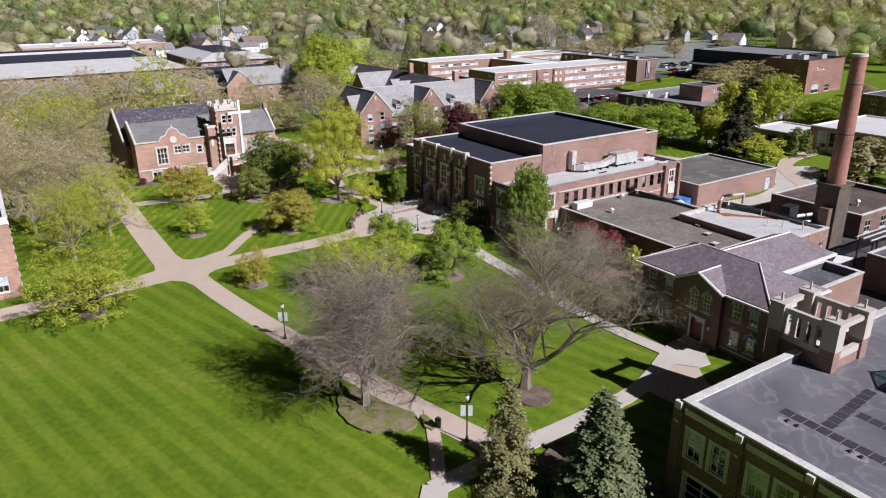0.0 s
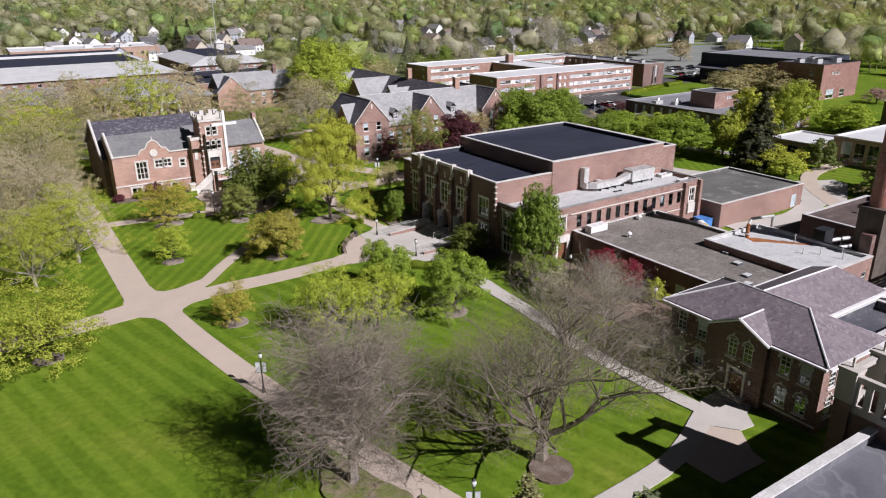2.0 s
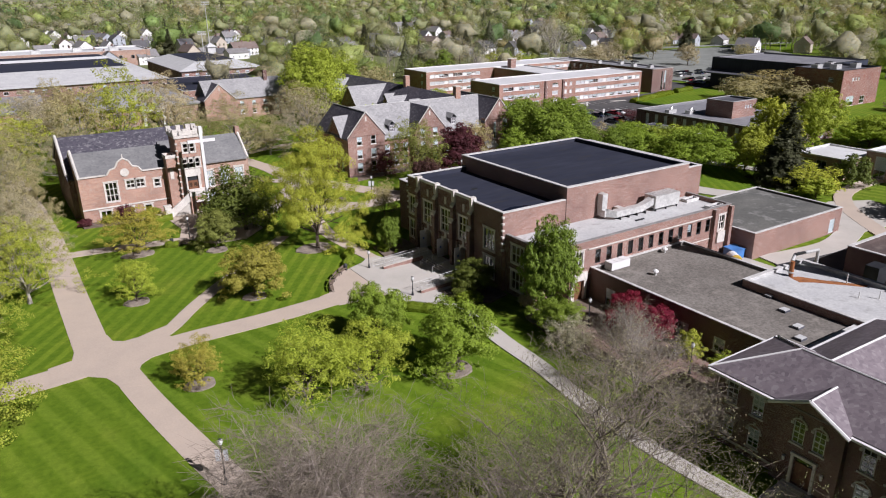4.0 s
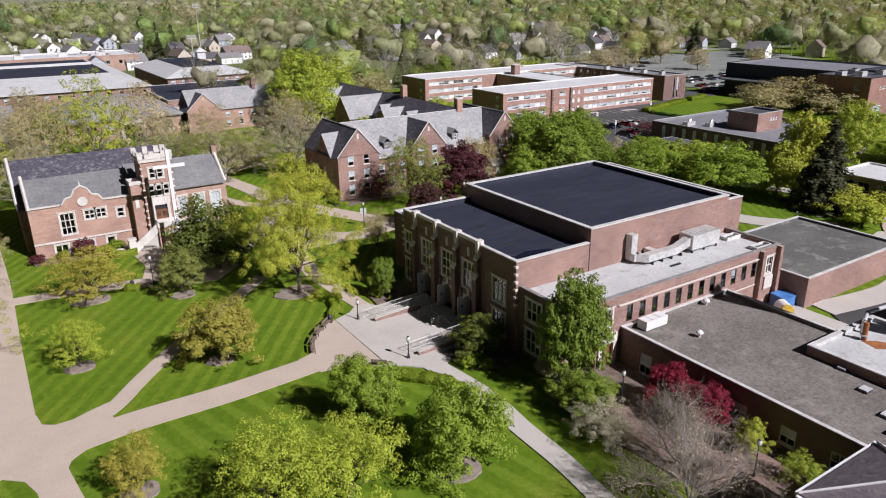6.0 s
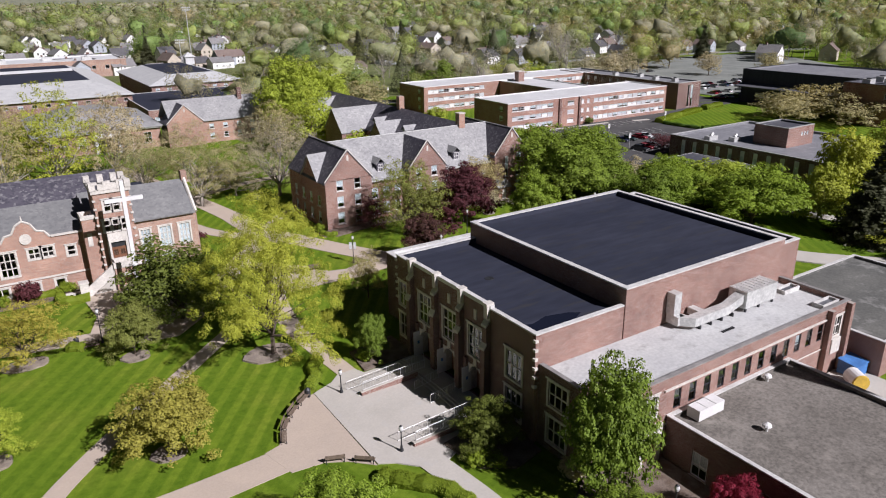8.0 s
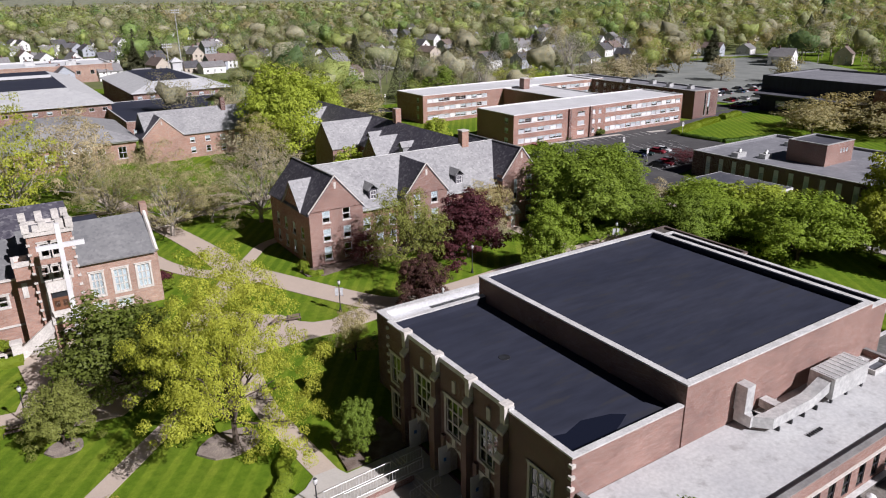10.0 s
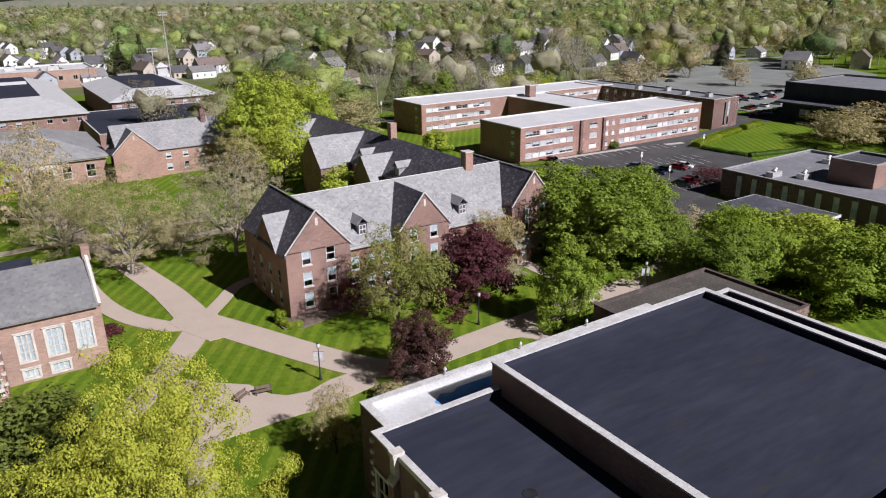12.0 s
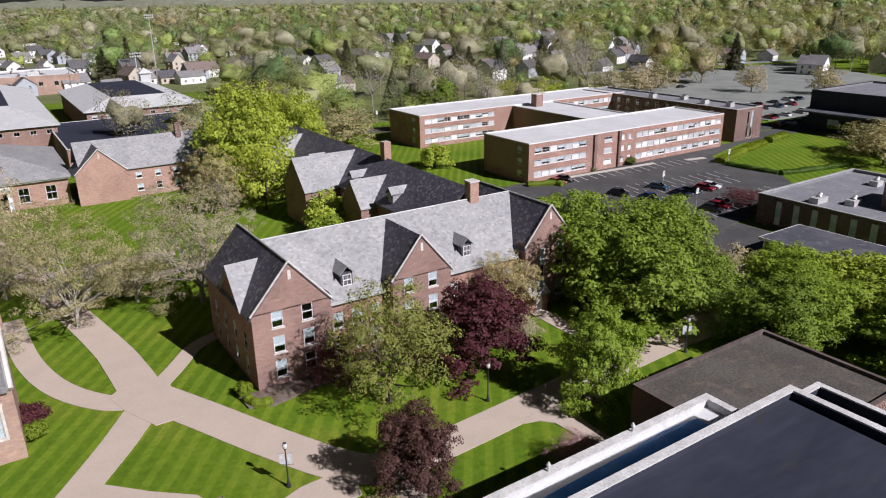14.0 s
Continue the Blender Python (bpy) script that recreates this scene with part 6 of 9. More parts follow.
box_part("chimney_cap", 108.5, 110.1, 161.5, 163.1, 16.4, 16.6, STONE, dorm)
for x in (86.9, 103.9):
    dmr = box_part("dormer", x - 0.75, x + 0.75, 155.9, 158.5, 8.2, 10.3, SLATE_DARK, dorm, "small slate hung dormer")
    slab_part("dormer_roof", [[(x - 1.0, 155.6, 10.2), (x, 155.6, 11.2), (x, 159.4, 11.2), (x - 1.0, 158.3, 10.2)], [(x, 155.6, 11.2), (x + 1.0, 155.6, 10.2), (x + 1.0, 158.3, 10.2), (x, 159.4, 11.2)]], 0.1, SLATE, dmr)
    wm = window_meshes(1.1, 1.4, 2, 2, 0.05, True)
    f = wm[0].copy()
    f.materials.append(WHITE)
    wdw = attach("dormer_window", f, dmr, "", Matrix.Translation((x - 0.55, 155.75, 8.7)))
bm = bmesh.new()
facade(bm, (111.4, 151.6), (1, 0), 2.8, -0.2, 2.6, [(0.9, 2.0, 0, 2.2)])
facade(bm, (114.2, 151.6), (0, 1), 1.69, -0.2, 2.6)
facade(bm, (111.4, 153.29), (0, -1), 1.69, -0.2, 2.6)
pc = part("porch", bm, BRICK_DORM, dorm, "small brick entrance porch")
slab_part("porch_roof", [[(111.1, 151.3, 2.6), (114.5, 151.3, 2.6), (114.5, 153.2, 3.9), (111.1, 153.2, 3.9)]], 0.12, SLATE, pc)
box_part("door", 112.3, 113.4, 151.75, 151.82, 0, 2.2, WHITE, pc)

# ---- second dormitory, dark slates ----
dorm2 = thing("rear_dormitory", "brick dormitory with steep dark slate roofs", "dormitory", (115, 210, 0))
bm = bmesh.new()
hs = [(246 - y - 0.6, 246 - y + 0.6, z, z + 1.7) for y in (178, 182, 186, 200, 203, 219, 224, 229, 234, 239) for z in (1.0, 4.2)]
facade(bm, (109, 246), (0, -1), 74, -0.3, 7.3, hs)
part("wall", bm, BRICK_DORM, dorm2)
for h in hs:
    window(dorm2, (109, 246), (0, -1), h, **DW)
bm = bmesh.new()
facade(bm, (109, 172), (1, 0), 13, -0.3, 7.3)
facade(bm, (122, 172), (0, 1), 74, -0.3, 7.3)
facade(bm, (122, 246), (-1, 0), 13, -0.3, 7.3)
for y in (172, 246):
    q = [(109, y, 7.3), (122, y, 7.3), (115.5, y, 12.6)]
    bm.faces.new([bm.verts.new(p) for p in (q if y < 200 else q[::-1])])
part("wall", bm, BRICK_DORM, dorm2)
# darker slate on the west and east slopes; the wings get the paler
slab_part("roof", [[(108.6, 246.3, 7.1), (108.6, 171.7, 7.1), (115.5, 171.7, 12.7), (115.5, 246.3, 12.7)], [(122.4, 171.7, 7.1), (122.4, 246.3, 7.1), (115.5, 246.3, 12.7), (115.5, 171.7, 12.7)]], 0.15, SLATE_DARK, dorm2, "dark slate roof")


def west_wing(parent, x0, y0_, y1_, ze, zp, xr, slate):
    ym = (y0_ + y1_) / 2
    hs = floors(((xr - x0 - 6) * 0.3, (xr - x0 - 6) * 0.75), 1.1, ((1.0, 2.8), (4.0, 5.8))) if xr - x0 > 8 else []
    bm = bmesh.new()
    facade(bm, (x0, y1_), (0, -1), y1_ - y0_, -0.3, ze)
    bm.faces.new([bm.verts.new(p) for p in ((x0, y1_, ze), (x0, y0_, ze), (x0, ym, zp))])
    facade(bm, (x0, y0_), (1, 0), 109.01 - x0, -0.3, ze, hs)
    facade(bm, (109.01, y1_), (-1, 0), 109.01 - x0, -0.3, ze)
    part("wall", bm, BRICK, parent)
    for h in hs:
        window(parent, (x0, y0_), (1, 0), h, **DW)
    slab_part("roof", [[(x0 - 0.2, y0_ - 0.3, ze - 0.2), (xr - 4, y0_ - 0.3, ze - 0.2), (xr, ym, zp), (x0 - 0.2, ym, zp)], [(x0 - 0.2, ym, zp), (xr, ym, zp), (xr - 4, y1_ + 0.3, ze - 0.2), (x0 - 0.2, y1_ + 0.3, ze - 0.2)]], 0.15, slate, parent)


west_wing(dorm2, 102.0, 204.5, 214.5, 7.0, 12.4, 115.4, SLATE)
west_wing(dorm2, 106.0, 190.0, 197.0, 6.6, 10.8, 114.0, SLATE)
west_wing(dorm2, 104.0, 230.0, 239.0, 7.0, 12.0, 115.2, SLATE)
for y in (186, 200.5, 219):
    dmr = box_part("dormer", 109.6, 112.2, y - 0.8, y + 0.8, 7.8, 9.6, SLATE, dorm2)
    slab_part("dormer_roof", [[(109.2, y - 1.0, 9.5), (112.8, y - 1.0, 9.5), (114, y, 10.6), (109.2, y, 10.6)], [(109.2, y, 10.6), (114, y, 10.6), (112.8, y + 1.0, 9.5), (109.2, y + 1.0, 9.5)]], 0.1, SLATE, dmr)
box_part("chimney", 115.0, 116.4, 197.5, 199.0, 11.8, 15.6, BRICK_ORANGE, dorm2)

# ---- long dormitory with white roofs ----


BLIND_GREY = surface("pale_grey_blind", (0.5, 0.51, 0.52), (0.42, 0.43, 0.44), fine=3, coarse=0.5, rough=0.7, bump=0.0)
BRICK_WARM = brick_surface("warm_red_brick", (0.345, 0.185, 0.138), (0.28, 0.148, 0.11))


def ribbon_block(name, label, x0, x1, y0, y1, ztop, ribbons, south=True, roof=None, wall=None):
    b = thing(name, label, "dormitory", (x0, y0, 0), "long dormitories")
    hs = []
    for a, c in ribbons:
        n = max(1, round((c - a) / 2.2))
        for z0_ in (1.2, 3.9, 6.6):
            hs += [(a + (c - a) * i / n + 0.06, a + (c - a) * (i + 1) / n - 0.06, z0_ + 0.1, z0_ + 1.35) for i in range(n)]
    ends = [(y1 - y0 - 4, y1 - y0 - 2.4, z, z + 1.5) for z in (1.2, 3.9, 6.6)]
    flat_block(b, x0, x1, y0, y1, ztop - 0.12, ztop, wall or BRICK_WARM, roof or ROOF_WHITE, WHITE, {"s": hs, "w": ends}, t=0.3, win={"nx": 2, "ny": 2, "blind": 0.8, "sill": False, "mid": False}, cope_h=0.22)
    bm = bmesh.new()
    for a, c in ribbons:
        for z0_ in (1.2, 3.9, 6.6):
            box(bm, x0 + a - 0.1, x0 + c + 0.1, y0 - 0.12, y0 - 0.003, z0_ - 0.04, z0_ + 0.08)
    part("sill_band", bm, WHITE, b)
    rp = random.Random(int(y0))
    for h in hs:
        if rp.random() < 0.72:
            box_part("white_panel", x0 + h[0] + 0.09, x0 + h[1] - 0.09, y0 + 0.02, y0 + 0.055, h[2] + 0.09, h[3] - rp.choice((0.09, 0.3, 0.3, 0.5)), rp.choice((WHITE, BLIND_GREY)), b)
    return b


lb = ribbon_block("long_dormitory", "long three storey brick dormitory with white flat roof", 155.6, 224.2, 205.2, 222, 9.0, [(1.6, 17.6), (19.8, 21.2), (23.4, 26.2), (29.2, 30.4), (31.6, 32.8), (34.5, 67.6)])
bm = bmesh.new()
for x in (175.4, 183.6):
    box(bm, x, x + 0.8, 204.7, 205.19, 0, 9.0)
part("pier", bm, BRICK_DARK_AND_SHADED, lb)
ribbon_block("long_dormitory", "long three storey brick dormitory behind, white flat roof", 157, 238, 254, 271, 9.0, [(1.6, 26), (40, 78)])
ribbon_block("link_block", "brick link block with white roof between dormitories", 190, 206, 222.1, 253.9, 8.8, [])
stk = thing("stack", "square brick stack on the white roof", "chimney", (196, 250, 8.7))
box_part("shaft", 195, 197.6, 249, 251.4, 8.7, 12.2, BRICK, stk)
box_part("cap", 194.9, 197.7, 248.9, 251.5, 12.2, 12.4, STONE, stk)
lc = thing("end_dormitory", "brick dormitory with dark flat roof", "dormitory", (234, 208, 0), "long dormitories")
flat_block(lc, 232.5, 244.5, 207.0, 268, 8.7, 9.1, BRICK_DARK_AND_SHADED, ROOF_LIGHT, PARAPET, {"w": [(y, y + 1.3, z, z + 1.6) for y in (4, 8, 12, 16, 20, 24, 28, 32, 36, 40, 44, 48, 52) for z in (1.2, 3.9, 6.6)], "s": [(5.2, 6.2, 0.6, 8.2), (7.0, 8.0, 0.6, 8.2)]}, t=0.3, win={"nx": 1, "ny": 2, "blind": 0.3, "sill": False})
for x, y in ((238, 222), (241, 232), (237, 241), (239, 214)):
    ru = thing("rooftop_unit", "grey rooftop fan unit", "air handler", (x, y, 8.7), "rooftop units")
    box_part("casing", x - 1, x + 1, y - 0.8, y + 0.8, 8.69, 9.9, METAL_PALE, ru)
    tube_part("fan", (x, y, 9.9), (x, y, 10.2), 0.6, 0.6, METAL_DARK, ru, n=12)

# ---- field house ----
gym = thing("field_house", "large dark blue panelled field house", "gymnasium", (268, 185, 0))
flat_block(gym, 267, 302, 161, 206, 11.5, 12.0, DARK_GYM, ROOF_LIGHT, METAL_DARK, {"w": [(6 + 4.4 * i, 9.6 + 4.4 * i, 1.2, 4.0) for i in range(7)]}, t=0.4, win={"nx": 2, "ny": 1, "blind": 0.2, "sill": False, "material": METAL_DARK})
bm = bmesh.new()
slab(bm, [(262.6, 206, 6.3), (262.6, 168, 6.3), (266.98, 168, 7.2), (266.98, 206, 7.2)], 0.4)
part("canopy", bm, ROOF_MID, gym)
gym2 = thing("field_house_wing", "brick wing of the field house with rooftop plant", "gymnasium", (270, 145, 0))
flat_block(gym2, 253, 277, 143.5, 160.9, 11.7, 12.3, BRICK_FIELD, ROOF_MID, METAL_DARK, {"s": [(4.2, 9.0, 0.2, 3.4), (13, 16, 0.4, 3.0), (6.0, 7.2, 8.6, 9.6), (7.8, 9.0, 8.6, 9.6), (9.6, 10.8, 8.6, 9.6)], "w": [(12.6, 14.2, 8.4, 9.8)]}, t=0.4)
for x, y in ((258, 156), (263, 152), (268, 157), (272, 150)):
    ru = thing("rooftop_unit", "pale rooftop fan unit", "air handler", (x, y, 11.7), "rooftop units")
    box_part("casing", x - 1.6, x + 1.6, y - 1.2, y + 1.2, 11.69, 13.3, METAL_PALE, ru)
    tube_part("fan", (x, y, 13.3), (x, y, 13.6), 0.8, 0.8, METAL_DARK, ru, n=12)

# ---- low classroom block with penthouse ----
cls = thing("classroom_block", "flat roofed brick classroom block with white panels", "building", (171, 120, 0))
hs = [(3.6 + 3.3 * i, 4.7 + 3.3 * i, 0.6, 4.9) for i in range(11)]
flat_block(cls, 171, 203, 117, 158.6, 5.1, 5.6, BRICK_DARK_AND_SHADED, ROOF_LIGHT, METAL_PALE, {"w": hs, "s": [(2 + 4 * i, 3.2 + 4 * i, 0.6, 4.9) for i in range(7)]}, t=0.35, win={"nx": 1, "ny": 3, "blind": 0.95, "sill": False, "mid": False})
for h in hs:
    for z0_, z1_ in ((0.7, 2.0), (3.7, 4.85)):
        box_part("white_panel", 171.02, 171.055, 158.6 - h[1] + 0.09, 158.6 - h[0] - 0.09, z0_, z1_, WHITE, cls)
pent = thing("penthouse", "brick rooftop penthouse with pale coping", "roof structure", (181, 134, 5.1))
flat_block(pent, 180.6, 191.0, 133.4, 142.0, 9.2, 9.6, BRICK, ROOF_MID, METAL_PALE, {"s": [(5.4, 6.1, 7.4, 8.3), (6.5, 7.2, 7.4, 8.3), (7.6, 8.3, 7.4, 8.3)]}, t=0.3, z0=5.09, win={"nx": 1, "ny": 1, "sill": False, "blind": 1.0})
for x, y, w in ((175.5, 150, 1.6), (178.6, 145.6, 1.2), (188, 126, 1.3), (195, 150, 1.1)):
    ru = thing("rooftop_unit", "small pale rooftop unit with a duct", "air handler", (x, y, 5.1), "rooftop units")
    box_part("casing", x - w, x + w, y - 0.8, y + 0.8, 5.09, 6.1, METAL_PALE, ru)
    tube_part("cowl", (x, y, 6.1), (x + 0.5, y, 6.7), 0.4, 0.3, METAL_PALE, ru)
can = thing("entrance_canopy", "flat canopy roof on slim white posts", "canopy", (160, 139, 0))
bm = bmesh.new()
box(bm, 154.6, 165.6, 130.8, 147.2, 3.2, 3.6)
part("slab", bm, ROOF_MID, can)
bm = bmesh.new()
ring(bm, 154.5, 165.7, 130.7, 147.3, 3.15, 3.62, 0.12)
part("fascia", bm, WHITE, can)
for x in (155.2, 165):
    for y in (131.4, 139, 146.6):
        box_part("post", x - 0.12, x + 0.12, y - 0.12, y + 0.12, 0, 3.2, WHITE, can)
for nm, lab, x0_, x1_, y0_, y1_, z in (("pavilion", "low pavilion with bright white flat roof", 158.5, 172, 89.6, 101, 4.5), ("glazed_block", "brick block with tall glazing and pale roof", 165, 190, 69, 89, 6.0)):
    pv = thing(nm, lab, "building", (x0_, y0_, 0))
    flat_block(pv, x0_, x1_, y0_, y1_, z - 0.1, z, BRICK_BUFF, ROOF_WHITE, WHITE, {"w": [(2 + 3 * i, 4.4 + 3 * i, 0.4, z - 0.8) for i in range(int((y1_ - y0_ - 3) / 3))], "s": [(2 + 3 * i, 4.4 + 3 * i, 0.4, z - 0.8) for i in range(int((x1_ - x0_ - 3) / 3))]}, t=0.3, win={"nx": 2, "ny": 2, "blind": 0.1, "sill": False, "material": METAL_PALE}, cope_h=0.25)
east = thing("east_dormitory", "dark brick three storey block at the campus edge", "dormitory", (206, 80, 0), "long dormitories")
flat_block(east, 206, 236, 72, 99, 8.8, 9.2, BRICK_DARK_AND_SHADED, ROOF_MID, PARAPET, {"w": [(3 + 4 * i, 4.6 + 4 * i, z, z + 1.5) for i in range(6) for z in (1.2, 3.9, 6.6)]}, t=0.3, win={"nx": 2, "ny": 1, "blind": 0.5, "sill": False})
yard = thing("yard_block", "brick yard building with blue tarpaulin roof edge", "building", (90, 28, 0))
flat_block(yard, 90, 104, 26, 36, 4.4, 5.0, BRICK_DARK_AND_SHADED, ROOF_MID, PARAPET, t=0.3)
west = thing("west_hall", "pink brick hall with white cornice at the walk", "building", (-10, 100, 0))
flat_block(west, -26, -4.6, 97.2, 128, 9.2, 10.2, BRICK_ORANGE, ROOF_MID, WHITE, {"e": spread_holes(30.8, 7, 1.4, 1.0, 3.2) + spread_holes(30.8, 7, 1.4, 5.0, 7.6), "s": spread_holes(21.4, 5, 1.4, 1.0, 3.2)}, t=0.4, cope_h=0.9)

# ---- buildings at the far side of the campus ----


def skirt_roof_block(name, label, x0, x1, y0, y1, ze, zt, inset, front=None):
    b = thing(name, label, "building", (x0, y0, 0))
    hs = {"s": spread_holes(x1 - x0, int((x1 - x0) / 4), 1.6, ze - 2.4, ze - 1.2), "e": spread_holes(y1 - y0, int((y1 - y0) / 6), 1.6, ze - 2.4, ze - 1.2)}
    flat_block(b, x0, x1, y0, y1, ze - 0.4, ze - 0.1, BRICK, ROOF_PALE, None, hs, t=0.3, win={"nx": 2, "ny": 1, "sill": False})
    e = 0.9
    p = [(x0 - e, y0 - e), (x1 + e, y0 - e), (x1 + e, y1 + e), (x0 - e, y1 + e)]
    front = front or inset
    q = [(x0 + inset, y0 + front), (x1 - inset, y0 + front), (x1 - inset, y1 - inset), (x0 + inset, y1 - inset)]
    slab_part("skirt_roof", [[(*p[i], ze), (*p[(i + 1) % 4], ze), (*q[(i + 1) % 4], zt), (*q[i], zt)] for i in range(4)], 0.2, ROOF_PALE, b, "pale standing seam roof skirt")
    box_part("flat_roof", x0 + inset - 0.1, x1 - inset + 0.1, y0 + front - 0.1, y1 - inset + 0.1, zt - 0.3, zt + 0.05, ROOF_DARK, b)
    return b


skirt_roof_block("library", "broad library with pale skirt roof and dark flat top", 83, 118, 332, 400, 8.0, 11.0, 9)
skirt_roof_block("student_center", "broad low center with pale skirt roof", -30, 73, 316, 424, 7.5, 11.0, 10, 24)
wl = thing("roof_skylight", "long white skylight strip on the dark roof", "skylight", (20, 380, 11))
box_part("curb", -18, 62, 377.6, 384.4, 11.0, 11.5, METAL_DARK, wl)
slab_part("cover", [[(-18, 377.4, 11.6), (62, 377.4, 11.6), (62, 381, 12.3), (-18, 381, 12.3)], [(62, 384.6, 11.6), (-18, 384.6, 11.6), (-18, 381, 12.3), (62, 381, 12.3)]], 0.1, ROOF_WHITE, wl)
far_hall = thing("far_hall", "long low hall with pale flat roof behind the center", "building", (30, 470, 0))
flat_block(far_hall, 20, 98, 466, 505, 8.2, 8.8, BRICK_BUFF, ROOF_WHITE, WHITE, {"s": spread_holes(78, 12, 2.0, 4.0, 6.0)}, t=0.4, win={"nx": 2, "ny": 1, "sill": False})
for x, y in ((40, 478), (62, 486), (80, 476)):
    ru = thing("rooftop_unit", "pale rooftop fan unit", "air handler", (x, y, 8.2), "rooftop units")
    box_part("casing", x - 2.4, x + 2.4, y - 1.6, y + 1.6, 8.19, 10.2, METAL_PALE, ru)
    tube_part("fan", (x, y, 10.2), (x, y, 10.5), 0.8, 0.8, METAL_DARK, ru, n=12)
cup = thing("roof_cupola", "small pale louvred cupola on the roof", "cupola", (114, 396, 10))
box_part("base", 112, 116, 394, 398, 9.6, 13.2, ROOF_PALE, cup)
slab_part("cap", [[(111.4, 393.4, 13.2), (116.6, 393.4, 13.2), (114, 396, 15.2)], [(116.6, 393.4, 13.2), (116.6, 398.6, 13.2), (114, 396, 15.2)], [(116.6, 398.6, 13.2), (111.4, 398.6, 13.2), (114, 396, 15.2)], [(111.4, 398.6, 13.2), (111.4, 393.4, 13.2), (114, 396, 15.2)]], 0.15, ROOF_PALE, cup)
ann = thing("slate_roof_hall", "brick hall with light slate gable roof", "building", (90, 255, 0))
bm = bmesh.new()
hs = floors((2.4,), 1.2, ((1.2, 2.8), (4.0, 5.4))) + [(h[0] + 9, h[1] + 9, h[2], h[3]) for h in floors((2, 6, 10, 14), 1.3, ((1.2, 2.8), (4.0, 5.4)))]
facade(bm, (78, 248), (1, 0), 28, -0.3, 6.6, hs)
facade(bm, (106, 248), (0, 1), 14, -0.3, 6.6)
facade(bm, (106, 262), (-1, 0), 28, -0.3, 6.6)
facade(bm, (78, 262), (0, -1), 14, -0.3, 6.6)
part("wall", bm, BRICK_ORANGE, ann)
for h in hs:
    window(ann, (78, 248), (1, 0), h, **DW)
slab_part("roof", [[(77.6, 247.5, 6.4), (106.4, 247.5, 6.4), (106.4, 255, 12.0), (77.6, 255, 12.0)], [(106.4, 262.5, 6.4), (77.6, 262.5, 6.4), (77.6, 255, 12.0), (106.4, 255, 12.0)]], 0.15, SLATE, ann)
gable_wing(ann, 76.5, 86.5, 246.4, 255, 6.6, 11.4, [], BRICK_ORANGE, SLATE_DARK)
bm = bmesh.new()
box(bm, 99, 100.2, 253.4, 254.6, 10, 14.2)
part("chimney", bm, BRICK_DARK_AND_SHADED, ann)
hip = thing("hip_roofed_hall", "hall with grey hip roof and white arched entry", "building", (58, 250, 0))
bm = bmesh.new()
facade(bm, (40, 246), (1, 0), 31, -0.3, 6.0, [(14.5, 19.5, 0, 4.0)] + spread_holes(13, 3, 2.0, 1.4, 4.4) + [(h[0] + 20, h[1] + 20, h[2], h[3]) for h in spread_holes(10, 2, 2.0, 1.4, 4.4)], 0.5)
facade(bm, (71, 246), (0, 1), 36, -0.3, 6.0)
facade(bm, (71, 282), (-1, 0), 31, -0.3, 6.0)
facade(bm, (40, 282), (0, -1), 36, -0.3, 6.0)
part("wall", bm, BRICK_ORANGE, hip)
slab_part("roof", [[(39, 245, 6), (72, 245, 6), (60, 257, 10), (51, 257, 10)], [(72, 245, 6), (72, 283, 6), (60, 271, 10), (60, 257, 10)], [(72, 283, 6), (39, 283, 6), (51, 271, 10), (60, 271, 10)], [(39, 283, 6), (39, 245, 6), (51, 257, 10), (51, 271, 10)], [(51, 257, 10), (60, 257, 10), (60, 271, 10), (51, 271, 10)]], 0.2, SLATE, hip)
bm = bmesh.new()
for s in (-1, 1):
    box(bm, 57 + s * 2.9 - 0.4, 57 + s * 2.9 + 0.4, 244.6, 245.9, 0, 4.6)
box(bm, 53.6, 60.4, 244.6, 245.9, 4.2, 5.2)
box(bm, 39.6, 71.4, 245.3, 245.95, 5.5, 5.85)
part("white_entry", bm, WHITE, hip, "white framed arched entrance")
for o, hs in ((40, spread_holes(13, 3, 2.0, 1.4, 4.4)), (60, spread_holes(10, 2, 2.0, 1.4, 4.4))):
    for h in hs:
        window(hip, (o, 246), (1, 0), h, nx=2, ny=2)
hip.location = (hip.location.x - 3.0, hip.location.y + 5.0, 0)
ann.location = (ann.location.x - 7.5, ann.location.y, 0)
shed = thing("long_slate_hall", "long low brick hall with worn slate roof", "building", (5, 272, 0))
bm = bmesh.new()
hs = spread_holes(52, 10, 1.6, 1.2, 3.4)
facade(bm, (-27, 268), (1, 0), 52, -0.3, 5.0, hs)
facade(bm, (25, 268), (0, 1), 14, -0.3, 5.0)
facade(bm, (25, 282), (-1, 0), 52, -0.3, 5.0)
facade(bm, (-27, 282), (0, -1), 14, -0.3, 5.0)
for x in (-27, 25):
    q = [(x, 268, 5.0), (x, 282, 5.0), (x, 275, 9.0)]
    bm.faces.new([bm.verts.new(v) for v in (q if x > 0 else q[::-1])])
part("wall", bm, BRICK_ORANGE, shed)
for h in hs:
    window(shed, (-27, 268), (1, 0), h, **DW)
slab_part("roof", [[(-27.5, 267.4, 4.8), (25.5, 267.4, 4.8), (25.5, 275, 9.2), (-27.5, 275, 9.2)], [(25.5, 282.6, 4.8), (-27.5, 282.6, 4.8), (-27.5, 275, 9.2), (25.5, 275, 9.2)]], 0.15, SHINGLE, shed, "worn grey slate roof")
# dark gabled transept behind the chapel front
bm = bmesh.new()
facade(bm, (19.6, 177.5), (0, -1), 22.0, -0.3, 7.4)
